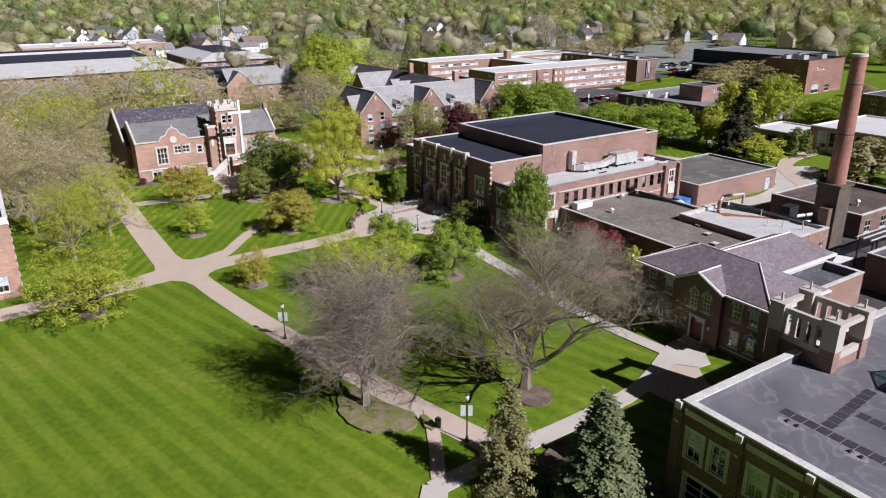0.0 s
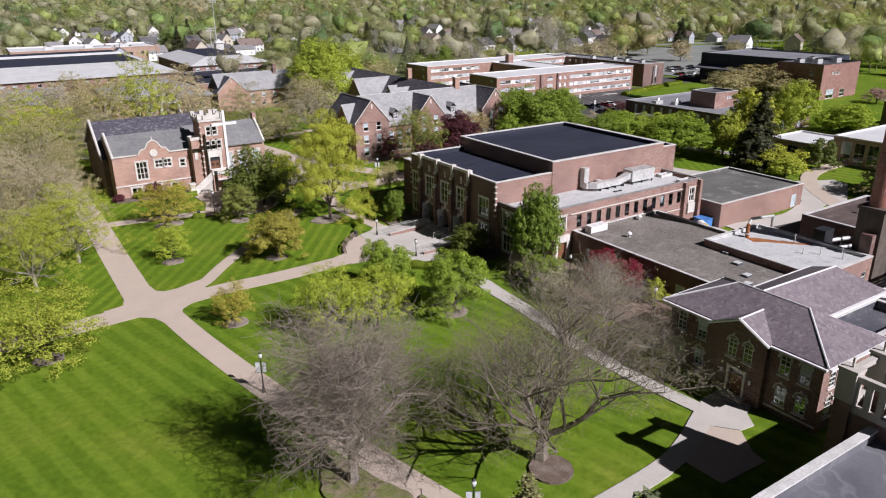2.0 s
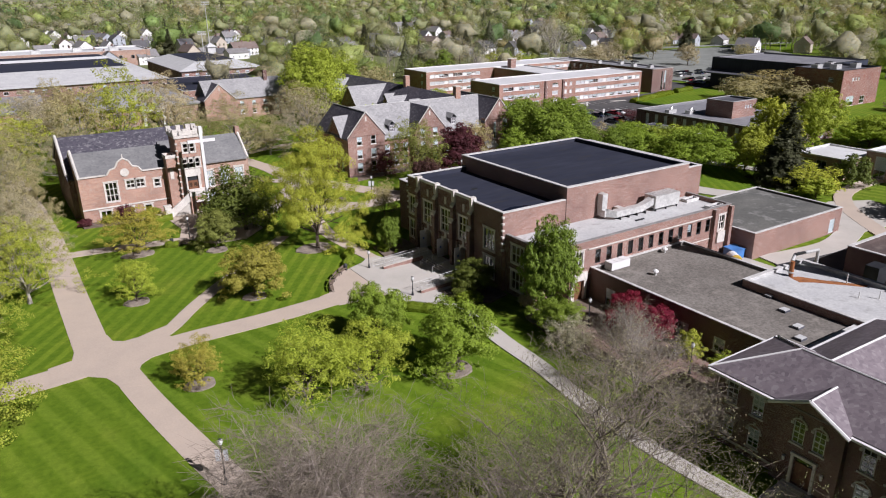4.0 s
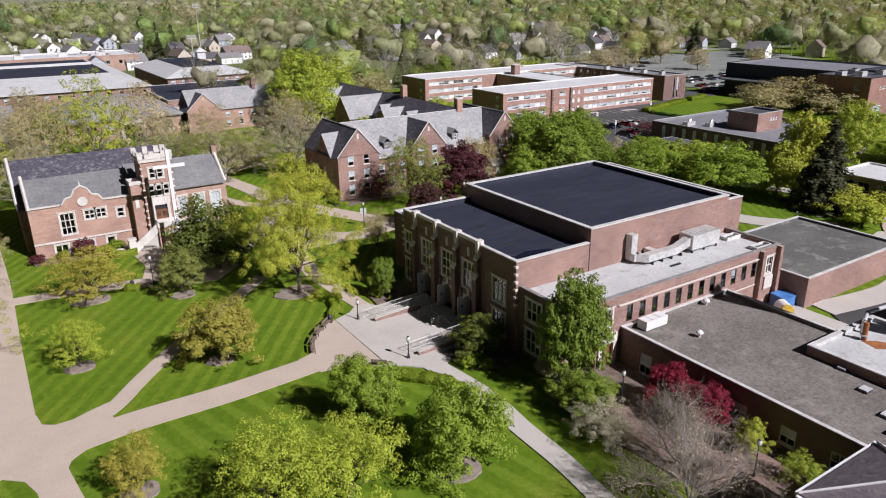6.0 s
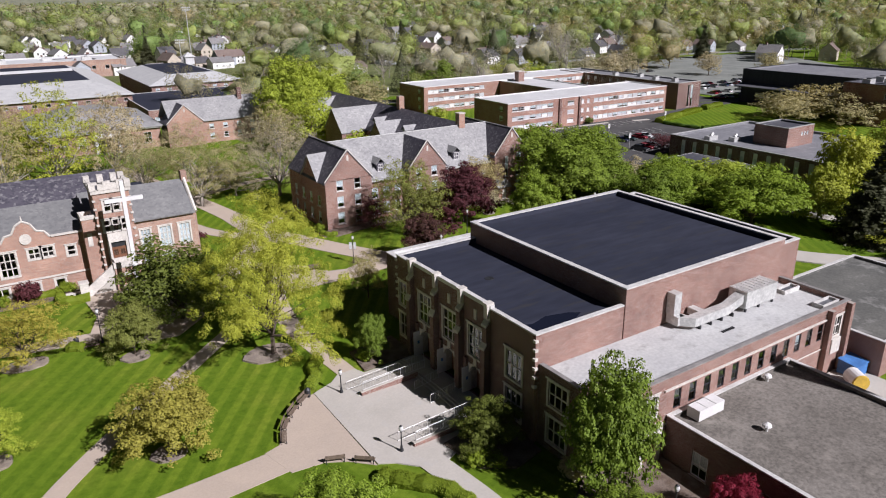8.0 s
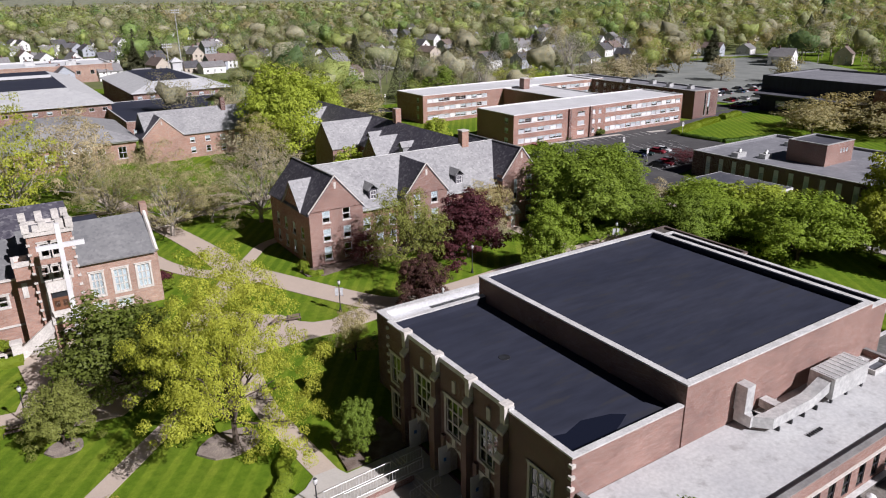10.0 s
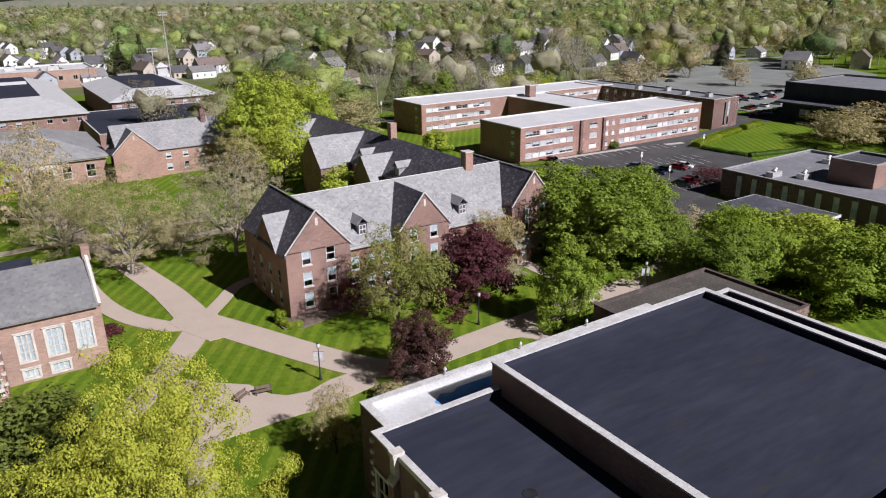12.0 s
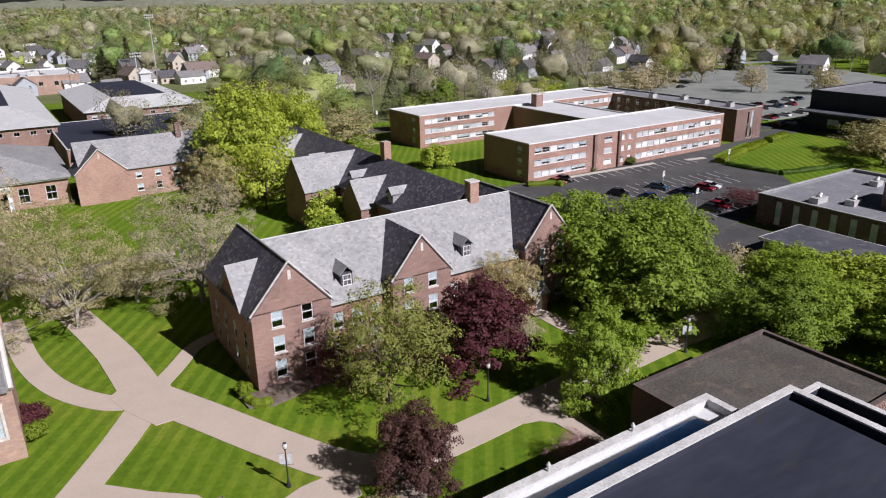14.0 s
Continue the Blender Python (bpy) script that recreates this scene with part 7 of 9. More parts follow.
bm.faces.new([bm.verts.new(v) for v in ((19.6, 177.5, 7.4), (19.6, 155.5, 7.4), (19.6, 166, 13.4))])
facade(bm, (43.0, 166), (0, 1), 11.5, -0.3, 7.4)
facade(bm, (43.0, 177.5), (-1, 0), 23.4, -0.3, 7.4)
facade(bm, (19.6, 155.5), (1, 0), 4.0, -0.3, 7.4)
part("wall", bm, BRICK_DARK_AND_SHADED, chapel)
slab_part("roof", [[(19.4, 155.4, 7.3), (43.2, 155.4, 7.3), (43.2, 166, 13.4), (19.4, 166, 13.4)], [(43.2, 178, 7.2), (19.4, 178, 7.2), (19.4, 166, 13.4), (43.2, 166, 13.4)]], 0.2, SLATE_DARK, chapel, "dark slate roof")
for a, b in (((178, 7.4), (166, 13.7)), ((166, 13.7), (156.5, 8.0))):
    tube_part("gable_coping", (19.5, a[0], a[1]), (19.5, b[0], b[1]), 0.28, 0.28, STONE, chapel, n=6)
link = thing("low_link_block", "low link block with dark flat roof", "building", (90, 290, 0))
flat_block(link, 71.5, 117, 283, 331, 5.2, 5.6, BRICK, ROOF_DARK, ROOF_PALE, {"s": spread_holes(45.5, 9, 1.6, 1.2, 3.4)}, t=0.3, win={"nx": 2, "ny": 2, "sill": False})

# ---- trees ----


def mesh_of(name, verts, faces, material):
    me = bpy.data.meshes.new(name)
    me.from_pydata([tuple(v) for v in verts] if not isinstance(verts, np.ndarray) else verts.tolist(), [], faces if isinstance(faces, list) else faces.tolist())
    me.materials.append(material)
    return me


def limbs_mesh(name, segs, material, sides=5):
    """Tapered limbs from (a, b, r0, r1) rows."""
    vs, fs = [], []
    for a, b, r0, r1 in segs:
        n = sides if r0 > 0.07 else 3
        d = (b - a)
        if d.length < 1e-4:
            continue
        d.normalize()
        s = d.orthogonal().normalized()
        u = d.cross(s)
        k = len(vs)
        for p, r in ((a, r0), (b, r1)):
            for i in range(n):
                w = 2 * math.pi * i / n
                vs.append(p + (s * math.cos(w) + u * math.sin(w)) * r)
        for i in range(n):
            j = (i + 1) % n
            fs.append((k + i, k + j, k + n + j, k + n + i))
    return mesh_of(name, vs, fs, material)


def grow(rnd, height, width, trunk_r, first, levels, kids, droop=0.0, up=0.5, low=6):
    """A branching skeleton of given height and crown width; returns limb rows and twig ends."""
    segs, tips = [], []

    def branch(p, d, length, r, level):
        n = 3 if level < 2 else 2
        q = p
        for i in range(n):
            d = (d + Vector((rnd.gauss(0, 0.16), rnd.gauss(0, 0.16), rnd.gauss(0.04, 0.1) - droop * level * 0.14))).normalized()
            e = q + d * (length / n)
            r1 = r * (1 - 0.55 / n)
            segs.append((q.copy(), e.copy(), r, r1))
            if level >= levels - 1:
                tips.append(e.copy())
            if level < levels and (i > 0 or level > 0):
                for _ in range(kids[level] if i == n - 1 else max(1, kids[level] - 1)):
                    side = Vector((rnd.gauss(0, 1), rnd.gauss(0, 1), rnd.gauss(0.1, 0.5)))
                    nd = (d * 0.75 + side.normalized() * 0.8 + Vector((0, 0, up * 0.25))).normalized()
                    branch(e, nd, length * rnd.uniform(0.5, 0.72), r1 * 0.6, level + 1)
            q, r = e, r1
    top = Vector((rnd.uniform(-0.2, 0.2), rnd.uniform(-0.2, 0.2), height * first))
    segs.append((Vector((0, 0, -0.1)), Vector((0, 0, height * first * 0.4)), trunk_r * 1.35, trunk_r))
    segs.append((Vector((0, 0, height * first * 0.4)), top, trunk_r, trunk_r * 0.85))
    n = kids[0] + 2
    for i in range(n):
        a = 2 * math.pi * (i + rnd.uniform(-0.3, 0.3)) / n
        tilt = rnd.uniform(0.35, 1.0)
        d = Vector((math.cos(a) * tilt, math.sin(a) * tilt, up + rnd.uniform(0.1, 0.6))).normalized()
        branch(top - Vector((0, 0, rnd.uniform(0, 0.25) * height * first)), d, height * 0.38, trunk_r * 0.55, 1)
    for i in range(low):
        a = 2 * math.pi * (i + rnd.uniform(-0.3, 0.3)) / low
        branch(Vector((0, 0, height * rnd.uniform(first * 0.7, first + 0.1))), Vector((math.cos(a), math.sin(a), 0.22)).normalized(), height * 0.36, trunk_r * 0.4, 2)
    branch(top, Vector((0, 0, 1)), height * 0.42, trunk_r * 0.7, 1)
    # fit into the asked envelope
    zs = max(t.z for t in tips)
    ws = sorted(math.hypot(t.x, t.y) for t in tips)[int(len(tips) * 0.93)]
    kz, kw = height * 0.96 / zs, width * 0.5 * 0.94 / ws
    f = lambda v: Vector((v.x * kw if v.z > 0.2 * height else v.x, v.y * kw if v.z > 0.2 * height else v.y, v.z * kz))
    return [(f(a), f(b), r0, r1) for a, b, r0, r1 in segs], [f(t) for t in tips]


def leaves_facing(rng, p, n, size):
    """Pointed leaf faces at p that face about along n."""
    n = n / np.maximum(np.linalg.norm(n, axis=1), 1e-6)[:, None]
    a = rng.normal(0, 1, p.shape)
    a -= (a * n).sum(1)[:, None] * n
    a /= np.linalg.norm(a, axis=1)[:, None]
    h = np.cross(n, a)
    s = size * rng.uniform(0.7, 1.45, (len(p), 1))
    return np.stack([p + a * s * 0.6, p + h * s * 0.47 - a * s * 0.3, p - h * s * 0.47 - a * s * 0.3], 1).reshape(-1, 3)


def leaf_faces(rng, centres, count, clump, size, face=0.9):
    """Small leaf faces strewn round the twig ends, turned outwards and up to the light."""
    c = np.array([tuple(t) for t in centres])
    idx = rng.integers(0, len(c), count)
    p = c[idx] + rng.normal(0, 1, (count, 3)) * clump * np.array([1, 1, 0.8])
    p[:, 2] = np.maximum(p[:, 2], 0.15)
    mid = c.mean(0) - np.array([0, 0, (c[:, 2].max() - c[:, 2].min()) * 0.2])
    out = p - mid
    out /= np.maximum(np.linalg.norm(out, axis=1), 1e-6)[:, None]
    n = out * face + np.array([0, 0, 0.35]) + rng.normal(0, 0.36, (count, 3))
    return leaves_facing(rng, p, n, size), np.arange(count * 3).reshape(-1, 3)


def crown_faces(rng, tips, count, radius, size, open_=0.0):
    """Leaves gathered in tufts round the branch ends: each tuft is a ragged dome, with gaps between tufts."""
    c = np.array([tuple(t) for t in tips])
    c = c[rng.permutation(len(c))]
    keep = []
    for q in c:
        if not keep or np.min(((np.array(keep) - q) ** 2).sum(1)) > (radius * (1.25 + open_)) ** 2:
            keep.append(q)
        if len(keep) > 900:
            break
    k = np.array(keep)
    big = rng.uniform(0.65, 1.35, len(k))
    w = big ** 2
    j = rng.choice(len(k), count, p=w / w.sum())
    d = rng.normal(0, 1, (count, 3))
    d[:, 2] = d[:, 2] * 0.8 + 0.35
    d /= np.linalg.norm(d, axis=1)[:, None]
    r = radius * big[j] * (0.55 + 0.6 * rng.random(count) ** 0.6)
    p = k[j] + d * r[:, None] * np.array([1.0, 1.0, 0.72])
    p[:, 2] = np.maximum(p[:, 2], 0.15)
    mid = k.mean(0) - np.array([0, 0, (k[:, 2].max() - k[:, 2].min()) * 0.2])
    out = p - mid
    out /= np.maximum(np.linalg.norm(out, axis=1), 1e-6)[:, None]
    n = d * 0.75 + out * 0.45 + np.array([0, 0, 0.3]) + rng.normal(0, 0.33, (count, 3))
    return leaves_facing(rng, p, n, size), np.arange(count * 3).reshape(-1, 3)


def twig_rows(rnd, tips, per, length, droop=0.0, r=0.010):
    """Fine twigs fanning out from the branch ends."""
    rows = []
    for t in tips:
        base = Vector((t.x, t.y, 0)).normalized() * 0.5
        for _ in range(per):
            d = (base + Vector((rnd.gauss(0, 0.7), rnd.gauss(0, 0.7), rnd.gauss(0.25, 0.6) - droop))).normalized()
            m = t + d * length * rnd.uniform(0.3, 0.6)
            d = (d + Vector((rnd.gauss(0, 0.35), rnd.gauss(0, 0.35), rnd.gauss(0, 0.3) - droop * 0.6))).normalized()
            e = m + d * length * rnd.uniform(0.3, 0.7)
            rows += [(t, m, r, r * 0.75), (m, e, r * 0.75, r * 0.3)]
            f = (d + Vector((rnd.gauss(0, 0.7), rnd.gauss(0, 0.7), rnd.gauss(0, 0.5)))).normalized()
            rows.append((m, m + f * length * rnd.uniform(0.2, 0.5), r * 0.6, r * 0.3))
    return rows


TREE_MESHES, FINE = {}, {}


def tree_meshes(key, height, width, trunk_r, first, levels, kids, leaf, count, clump, size, bark, seed, droop=0.0, up=0.5, twigs=0, twig_len=0.9, low=6, open_=0.0, twig_r=0.010):
    if key not in TREE_MESHES:
        rnd = random.Random(seed)
        segs, tips = grow(rnd, height, width, trunk_r, first, levels, kids, droop, up, low)
        trunk = limbs_mesh("trunk", [q for q in segs if twigs or q[2] > height * 0.0024], bark)
        crown = None
        if twigs:
            fine = limbs_mesh("twigs", twig_rows(rnd, rnd.sample(tips, min(len(tips), 3400 if height > 12 else 1800)), twigs, twig_len, droop * 0.6, twig_r), TWIG)
            FINE[key] = fine
        if count:
            v, f = crown_faces(np.random.default_rng(seed), tips, count, clump, size, open_)
            crown = mesh_of("crown", v, f, LEAF[leaf])
        TREE_MESHES[key] = (trunk, crown, height, width)
    return TREE_MESHES[key]


def conifer_meshes(key, height, width, leaf, count, seed, size=0.3, ragged=0.25):
    if key not in TREE_MESHES:
        rnd, rng = random.Random(seed), np.random.default_rng(seed)
        segs = [(Vector((0, 0, -0.1)), Vector((0, 0, height * 0.97)), height * 0.018, 0.02)]
        cen = []
        z = height * 0.05
        while z < height * 0.97:
            r = width / 2 * (1 - z / height) ** 0.85 + 0.1
            n = max(4, int(5 + r * 2.2))
            for i in range(n):
                a = rnd.uniform(0, 6.283)
                rr = r * rnd.uniform(1 - ragged, 1.05)
                e = Vector((math.cos(a) * rr, math.sin(a) * rr, z - rr * 0.22))
                segs.append((Vector((0, 0, z)), e, 0.035, 0.008))
                for k in range(6):
                    s = (k + 1) / 6
                    cen.append(Vector((0, 0, z)).lerp(e, s) + Vector((0, 0, -0.05 * s)))
            z += height * 0.028 + 0.05
        w = np.array([max(0.2, math.hypot(c.x, c.y)) for c in cen])
        pick = rng.choice(len(cen), count, p=w / w.sum())
        v, f = leaf_faces(rng, [cen[i] for i in pick], count, 0.13 + size * 0.3, size)
        TREE_MESHES[key] = (limbs_mesh("trunk", segs, BARK), mesh_of("crown", v, f, LEAF[leaf]), height, width)
    return TREE_MESHES[key]


def plant(meshes, x, y, height=None, width=None, turn=0.0, label="", category="tree", name="tree", group=""):
    trunk, crown, h, w = meshes
    tr = thing(name, label, category, (x, y, 0), group)
    tr.scale = ((width or w) / w, (width or w) / w, (height or h) / h)
    tr.rotation_euler = (0, 0, turn)
    for nm, me in (("trunk", trunk), ("crown", crown)):
        if me:
            ob = new(nm, me)
            ob.parent = tr
    for key, me in FINE.items():
        if TREE_MESHES[key][0] is trunk:
            new("twig_fan", me).parent = tr
    return tr


def round_tree(leaf, v=0):
    return tree_meshes(("round", leaf, v), 9, 8, 0.17, 0.2, 4, (3, 3, 3, 2), leaf, 26000, 0.58, 0.18, BARK, 11 + v * 7)


def round_far(leaf, v=0):
    return tree_meshes(("round far", leaf, v), 9, 8, 0.17, 0.2, 4, (3, 3, 3, 2), leaf, 4500, 0.68, 0.42, BARK, 11 + v * 7)


def airy_tree(leaf, v=0, bark=None):
    return tree_meshes(("airy", leaf, v), 12, 11, 0.22, 0.22, 4, (3, 3, 3, 3), leaf, 17000, 0.6, 0.165, bark or BARK, 31 + v * 5, up=0.6, open_=0.35)


def airy_far(leaf, v=0):
    return tree_meshes(("airy far", leaf, v), 12, 11, 0.22, 0.22, 4, (3, 3, 3, 3), leaf, 5000, 0.7, 0.33, BARK, 31 + v * 5, up=0.6, open_=0.2)


def big_tree(leaf, v=0, count=9500):
    return tree_meshes(("big", leaf, v, count), 18, 16, 0.34, 0.16, 4, (4, 3, 4, 3), leaf, count, 0.8 if count > 50000 else 0.95, 0.135 if count > 50000 else 0.36 if count > 25000 else 0.42 if count > 12500 else 0.6, BARK, 51 + v * 3, open_=0.4 if count > 50000 else 0.0)


def budding_tree(leaf, v=0, count=15000, size=0.2):
    return tree_meshes(("bud", leaf, v, count), 16, 15, 0.32, 0.15, 4, (4, 3, 4, 3), leaf, count, 0.7, size, BARK_GREY, 71 + v * 3, up=0.65, open_=0.7)


# lawn trees: meshes, x, y, height, width, label
LAWN = [
    (airy_tree("fresh", 1), 21.45, 109.05, 6.8, 5.2, "slender young tree in light spring leaf on mulch"),
    (round_tree("orange", 0), 35.2, 101.9, 7.6, 8.0, "rounded tree in orange green spring leaf on mulch"),
    (airy_tree("orange", 0), 22.7, 82.8, 6.2, 4.9, "young sparse tree with coppery buds on mulch"),
    (airy_tree("yellow", 0), 2.4, 85.4, 10.5, 12.0, "spreading tree in yellow green spring leaf"),
    (airy_tree("orange", 1), 25.4, 128.4, 8.8, 9.2, "orange budding tree beside the chapel walk"),
    (round_tree("spring", 0), 36.4, 123.8, 6.8, 5.6, "small dark evergreen tree with bare lower stems"),
    (big_tree("yellow", 0, 90000), 50.0, 114.8, 20.4, 13.2, "large tree in yellow green spring leaf"),
    (big_tree("dark", 1, 16000), 43.6, 131.0, 12.2, 13.0, "broad dark green tree beside the chapel"),
    (round_tree("deep", 0), 58.8, 106.8, 6.2, 3.4, "narrow dark shrub tree beside the entrance"),
    (round_tree("bright", 0), 47.0, 70.4, 8.4, 7.8, "dense round tree in bright green leaf"),
    (round_tree("bright", 1), 43.4, 81.6, 7.4, 6.0, "dense round green tree on the lawn"),
    (airy_tree("fresh", 2), 31.4, 73.8, 8.8, 8.8, "open tree in pale lime spring leaf"),
    (airy_tree("fresh", 0), 36.8, 72.0, 9.0, 8.4, "open tree in pale lime spring leaf"),
    (round_tree("dark", 2), 60.2, 86.6, 5.0, 5.6, "dark green shrub tree beside the entrance"),
    (big_tree("deep", 2, 25000), 64.3, 75.0, 13.6, 6.8, "tall dense green tree at the auditorium corner"),
    (round_tree("deep", 1), 61.6, 70.6, 4.6, 5.6, "low olive yellow shrub tree"),
    (airy_tree("white", 1), 60.4, 66.6, 4.2, 6.0, "low shrub in pale blossom"),
    (round_tree("red", 0), 69.0, 66.4, 5.4, 4.4, "small crimson leaved tree beside a brick wall"),
    (round_tree("red", 1), 69.2, 62.4, 5.2, 4.8, "small crimson leaved tree beside a brick wall"),
    (round_tree("yellow", 2), 69.6, 57.8, 3.8, 2.8, "small yellow green tree beside a brick wall"),
    (airy_tree("fresh", 1), 69.4, 52.8, 3.2, 3.4, "small light green shrub tree by the wall"),
    (round_tree("umber", 0), 80.4, 130.0, 8.4, 6.6, "dark maroon leaved tree beside the walk"),
    (airy_tree("spring", 2), 85.2, 143.4, 14.0, 12.5, "open tree in yellow green leaf before the dormitory"),
    (big_tree("maroon", 0, 22000), 97.4, 143.8, 11.4, 10.4, "large purple leaved tree before the dormitory"),
    (round_tree("bright", 2), 103.1, 131.5, 11.4, 8.0, "tall light green tree beside the walk"),
    (airy_tree("maroon", 1), 82.0, 150.4, 6.4, 6.0, "thin red budding tree against the brick wall"),
    (airy_tree("olive", 2), 107.0, 152.4, 10.0, 8.6, "open olive budding tree against the dormitory"),
    (airy_tree("olive", 1), 66.9, 123.2, 7.6, 5.0, "feathery pale shrub at the auditorium corner"),
    (airy_tree("pink", 1), 94.4, 124.6, 3.4, 5.0, "low tree in pink blossom beside the aisle"),
    (airy_tree("tan", 2), 104.4, 145.5, 5.0, 5.0, "small bare sapling in a mulch ring"),
    (big_tree("deep", 3, 26000), 122.0, 145.4, 15.5, 17.5, "broad dense green tree beside the dormitory"),
    (big_tree("deep", 2, 26000), 133.5, 151.5, 14.0, 17.0, "broad dense green tree beside the dormitory"),
    (big_tree("bright", 3, 26000), 127.0, 163.0, 13.0, 15.0, "broad dense green tree behind the dormitory"),
    (big_tree("deep", 2, 26000), 129.0, 141.6, 11.0, 13.0, "broad dense green tree beside the walk"),
    (big_tree("bright", 2, 26000), 143.0, 134.5, 9.0, 12.0, "broad dense green tree behind the auditorium"),
    (big_tree("fresh", 3), 149.0, 127.0, 8.6, 12.0, "broad light green tree behind the auditorium"),
    (big_tree("deep", 3, 26000), 128.5, 127.0, 10.0, 11.0, "broad dense green tree behind the auditorium"),
    (airy_far("tan", 0), 139.0, 141.0, 8.0, 8.0, "open grey budding tree beside the drive"),
    (big_tree("bright", 3, 26000), 135.0, 127.0, 9.6, 12.5, "broad dense green tree behind the auditorium"),
    (big_tree("bright", 2, 26000), 138.2, 112.6, 11.5, 15.5, "broad light green tree behind the auditorium"),
    (big_tree("fresh", 3), 142.0, 121.5, 8.6, 12.0, "broad light green tree behind the auditorium"),
    (big_tree("yellow", 1), 150.6, 107.6, 11.5, 9.0, "yellow green tree beside a dark fir"),
    (big_tree("yellow", 3), 168.0, 112.4, 15.0, 11.0, "light green tree beside the classroom block"),
    (big_tree("fresh", 2, 26000), 184.0, 111.6, 16.0, 12.0, "light green tree beside the classroom block"),
    (airy_far("yellow", 0), 146.6, 90.6, 6.4, 11.0, "low spreading yellow green tree"),
    (round_far("fresh", 1), 142.4, 86.0, 4.2, 5.6, "low round yellow green shrub tree"),
    (big_tree("bright", 2, 26000), 198.4, 104.8, 9.0, 15.0, "round green tree on the far lawn"),
    (round_far("dark", 0), 156.0, 86.4, 7.0, 6.2, "dark green tree before the pavilion"),
    (airy_far("olive", 0), 246.0, 176.0, 10.0, 17.0, "broad olive budding tree by the field house"),
    (airy_far("olive", 1), 236.0, 168.0, 10.0, 15.0, "broad olive budding tree by the field house"),
    (airy_far("olive", 2), 256.0, 168.0, 11.0, 20.0, "broad olive budding tree by the field house"),
    (airy_far("olive", 0), 250.0, 156.0, 10.0, 18.0, "broad olive budding tree by the field house"),
    (airy_far("tan", 0), 262.0, 284.0, 13.0, 14.0, "bare grey street tree beyond the dormitory"),
    (airy_far("tan", 1), 281.0, 288.0, 14.0, 14.0, "bare grey street tree beyond the dormitory"),
    (airy_far("tan", 2), 300.0, 296.0, 13.0, 13.0, "bare grey street tree beyond the dormitory"),
    (airy_far("tan", 0), 318.0, 306.0, 15.0, 15.0, "bare grey street tree beside the courts"),
    (airy_far("tan", 1), 338.0, 314.0, 13.0, 14.0, "bare grey street tree beside the courts"),
    (airy_far("tan", 2), 330.0, 268.0, 12.0, 12.0, "bare grey street tree beside the courts"),
    (airy_far("olive", 2), 346.0, 246.0, 12.0, 12.0, "olive budding tree beside the courts"),
    (airy_far("fresh", 0), 236.0, 292.0, 12.0, 12.0, "light green street tree beyond the dormitory"),
    (airy_far("yellow", 1), 216.0, 290.0, 13.0, 13.0, "yellow green street tree beyond the dormitory"),
    (big_tree("deep", 2), 190.0, 296.0, 15.0, 14.0, "dense green tree beyond the dormitory"),
    (airy_far("pink", 1), 262.0, 128.0, 6.0, 9.0, "pink blossom tree on the far lawn"),
    (airy_far("maroon", 2), 177.6, 166.0, 4.0, 8.0, "low reddish brown shrub beside parked cars"),
    (round_far("olive", 0), 147.0, 64.0, 9.0, 13.0, "yellow green tree beyond the boiler house"),
    (airy_far("orange", 2), 152.0, 52.0, 8.0, 11.0, "orange green budding tree beyond the yard"),
    (big_tree("fresh", 2, 26000), 103.0, 238.0, 25.0, 19.0, "very tall bright green tree behind the dormitories"),
    (airy_far("fresh", 0), 100.0, 221.0, 17.0, 13.0, "tall light green tree behind the dormitory"),
    (round_far("fresh", 1), 103.6, 199.6, 8.0, 7.0, "green tree in the dormitory court"),
    (round_far("bright", 0), 101.0, 192.0, 6.0, 6.0, "green tree in the dormitory court"),
    (round_far("fresh", 0), 108.0, 224.0, 9.0, 8.0, "bright green tree beside the dormitory wall"),
    (big_tree("fresh", 3, 26000), 122.0, 262.0, 20.0, 17.0, "tall green tree behind the dormitories"),
    (airy_far("olive", 2), 140.0, 266.0, 12.0, 18.0, "broad bare olive tree beside the white roof"),
    (round_far("fresh", 0), 148.0, 232.0, 6.0, 7.0, "small bright green tree"),
]
for i, (me, x, y, h, w, lab) in enumerate(LAWN):
    plant(me, x, y, h, w, i * 1.7, lab)

# budding grove west of the chapel and behind it
GROVE = [(3.0, 108, 13, 11), (9.4, 117, 14, 12), (-1, 125, 17, 14), (8.0, 131, 14, 12), (1.0, 141, 17, 15), (11.5, 146, 14, 11), (-8, 150, 18, 16), (6, 158, 17, 14), (-4, 166, 18, 16), (10, 172, 16, 13), (2, 180, 18, 16),
         (-13, 134, 17, 15), (-15, 160, 18, 17), (22, 186, 13, 13), (38, 212, 24, 19), (27, 206, 19, 16), (50, 216, 21, 16), (53, 199, 14, 14), (76.3, 181.7, 17.5, 17.5), (60.4, 183, 18, 16), (12, 200, 18, 17), (-2, 202, 18, 17),
         (92, 222, 15, 11), (20, 228, 16, 16), (6, 228, 17, 17), (68.6, 187, 8.5, 12), (22, 254, 13, 15), (0, 252, 15, 16), (98, 262, 16, 14), (30, 292, 13, 14)]
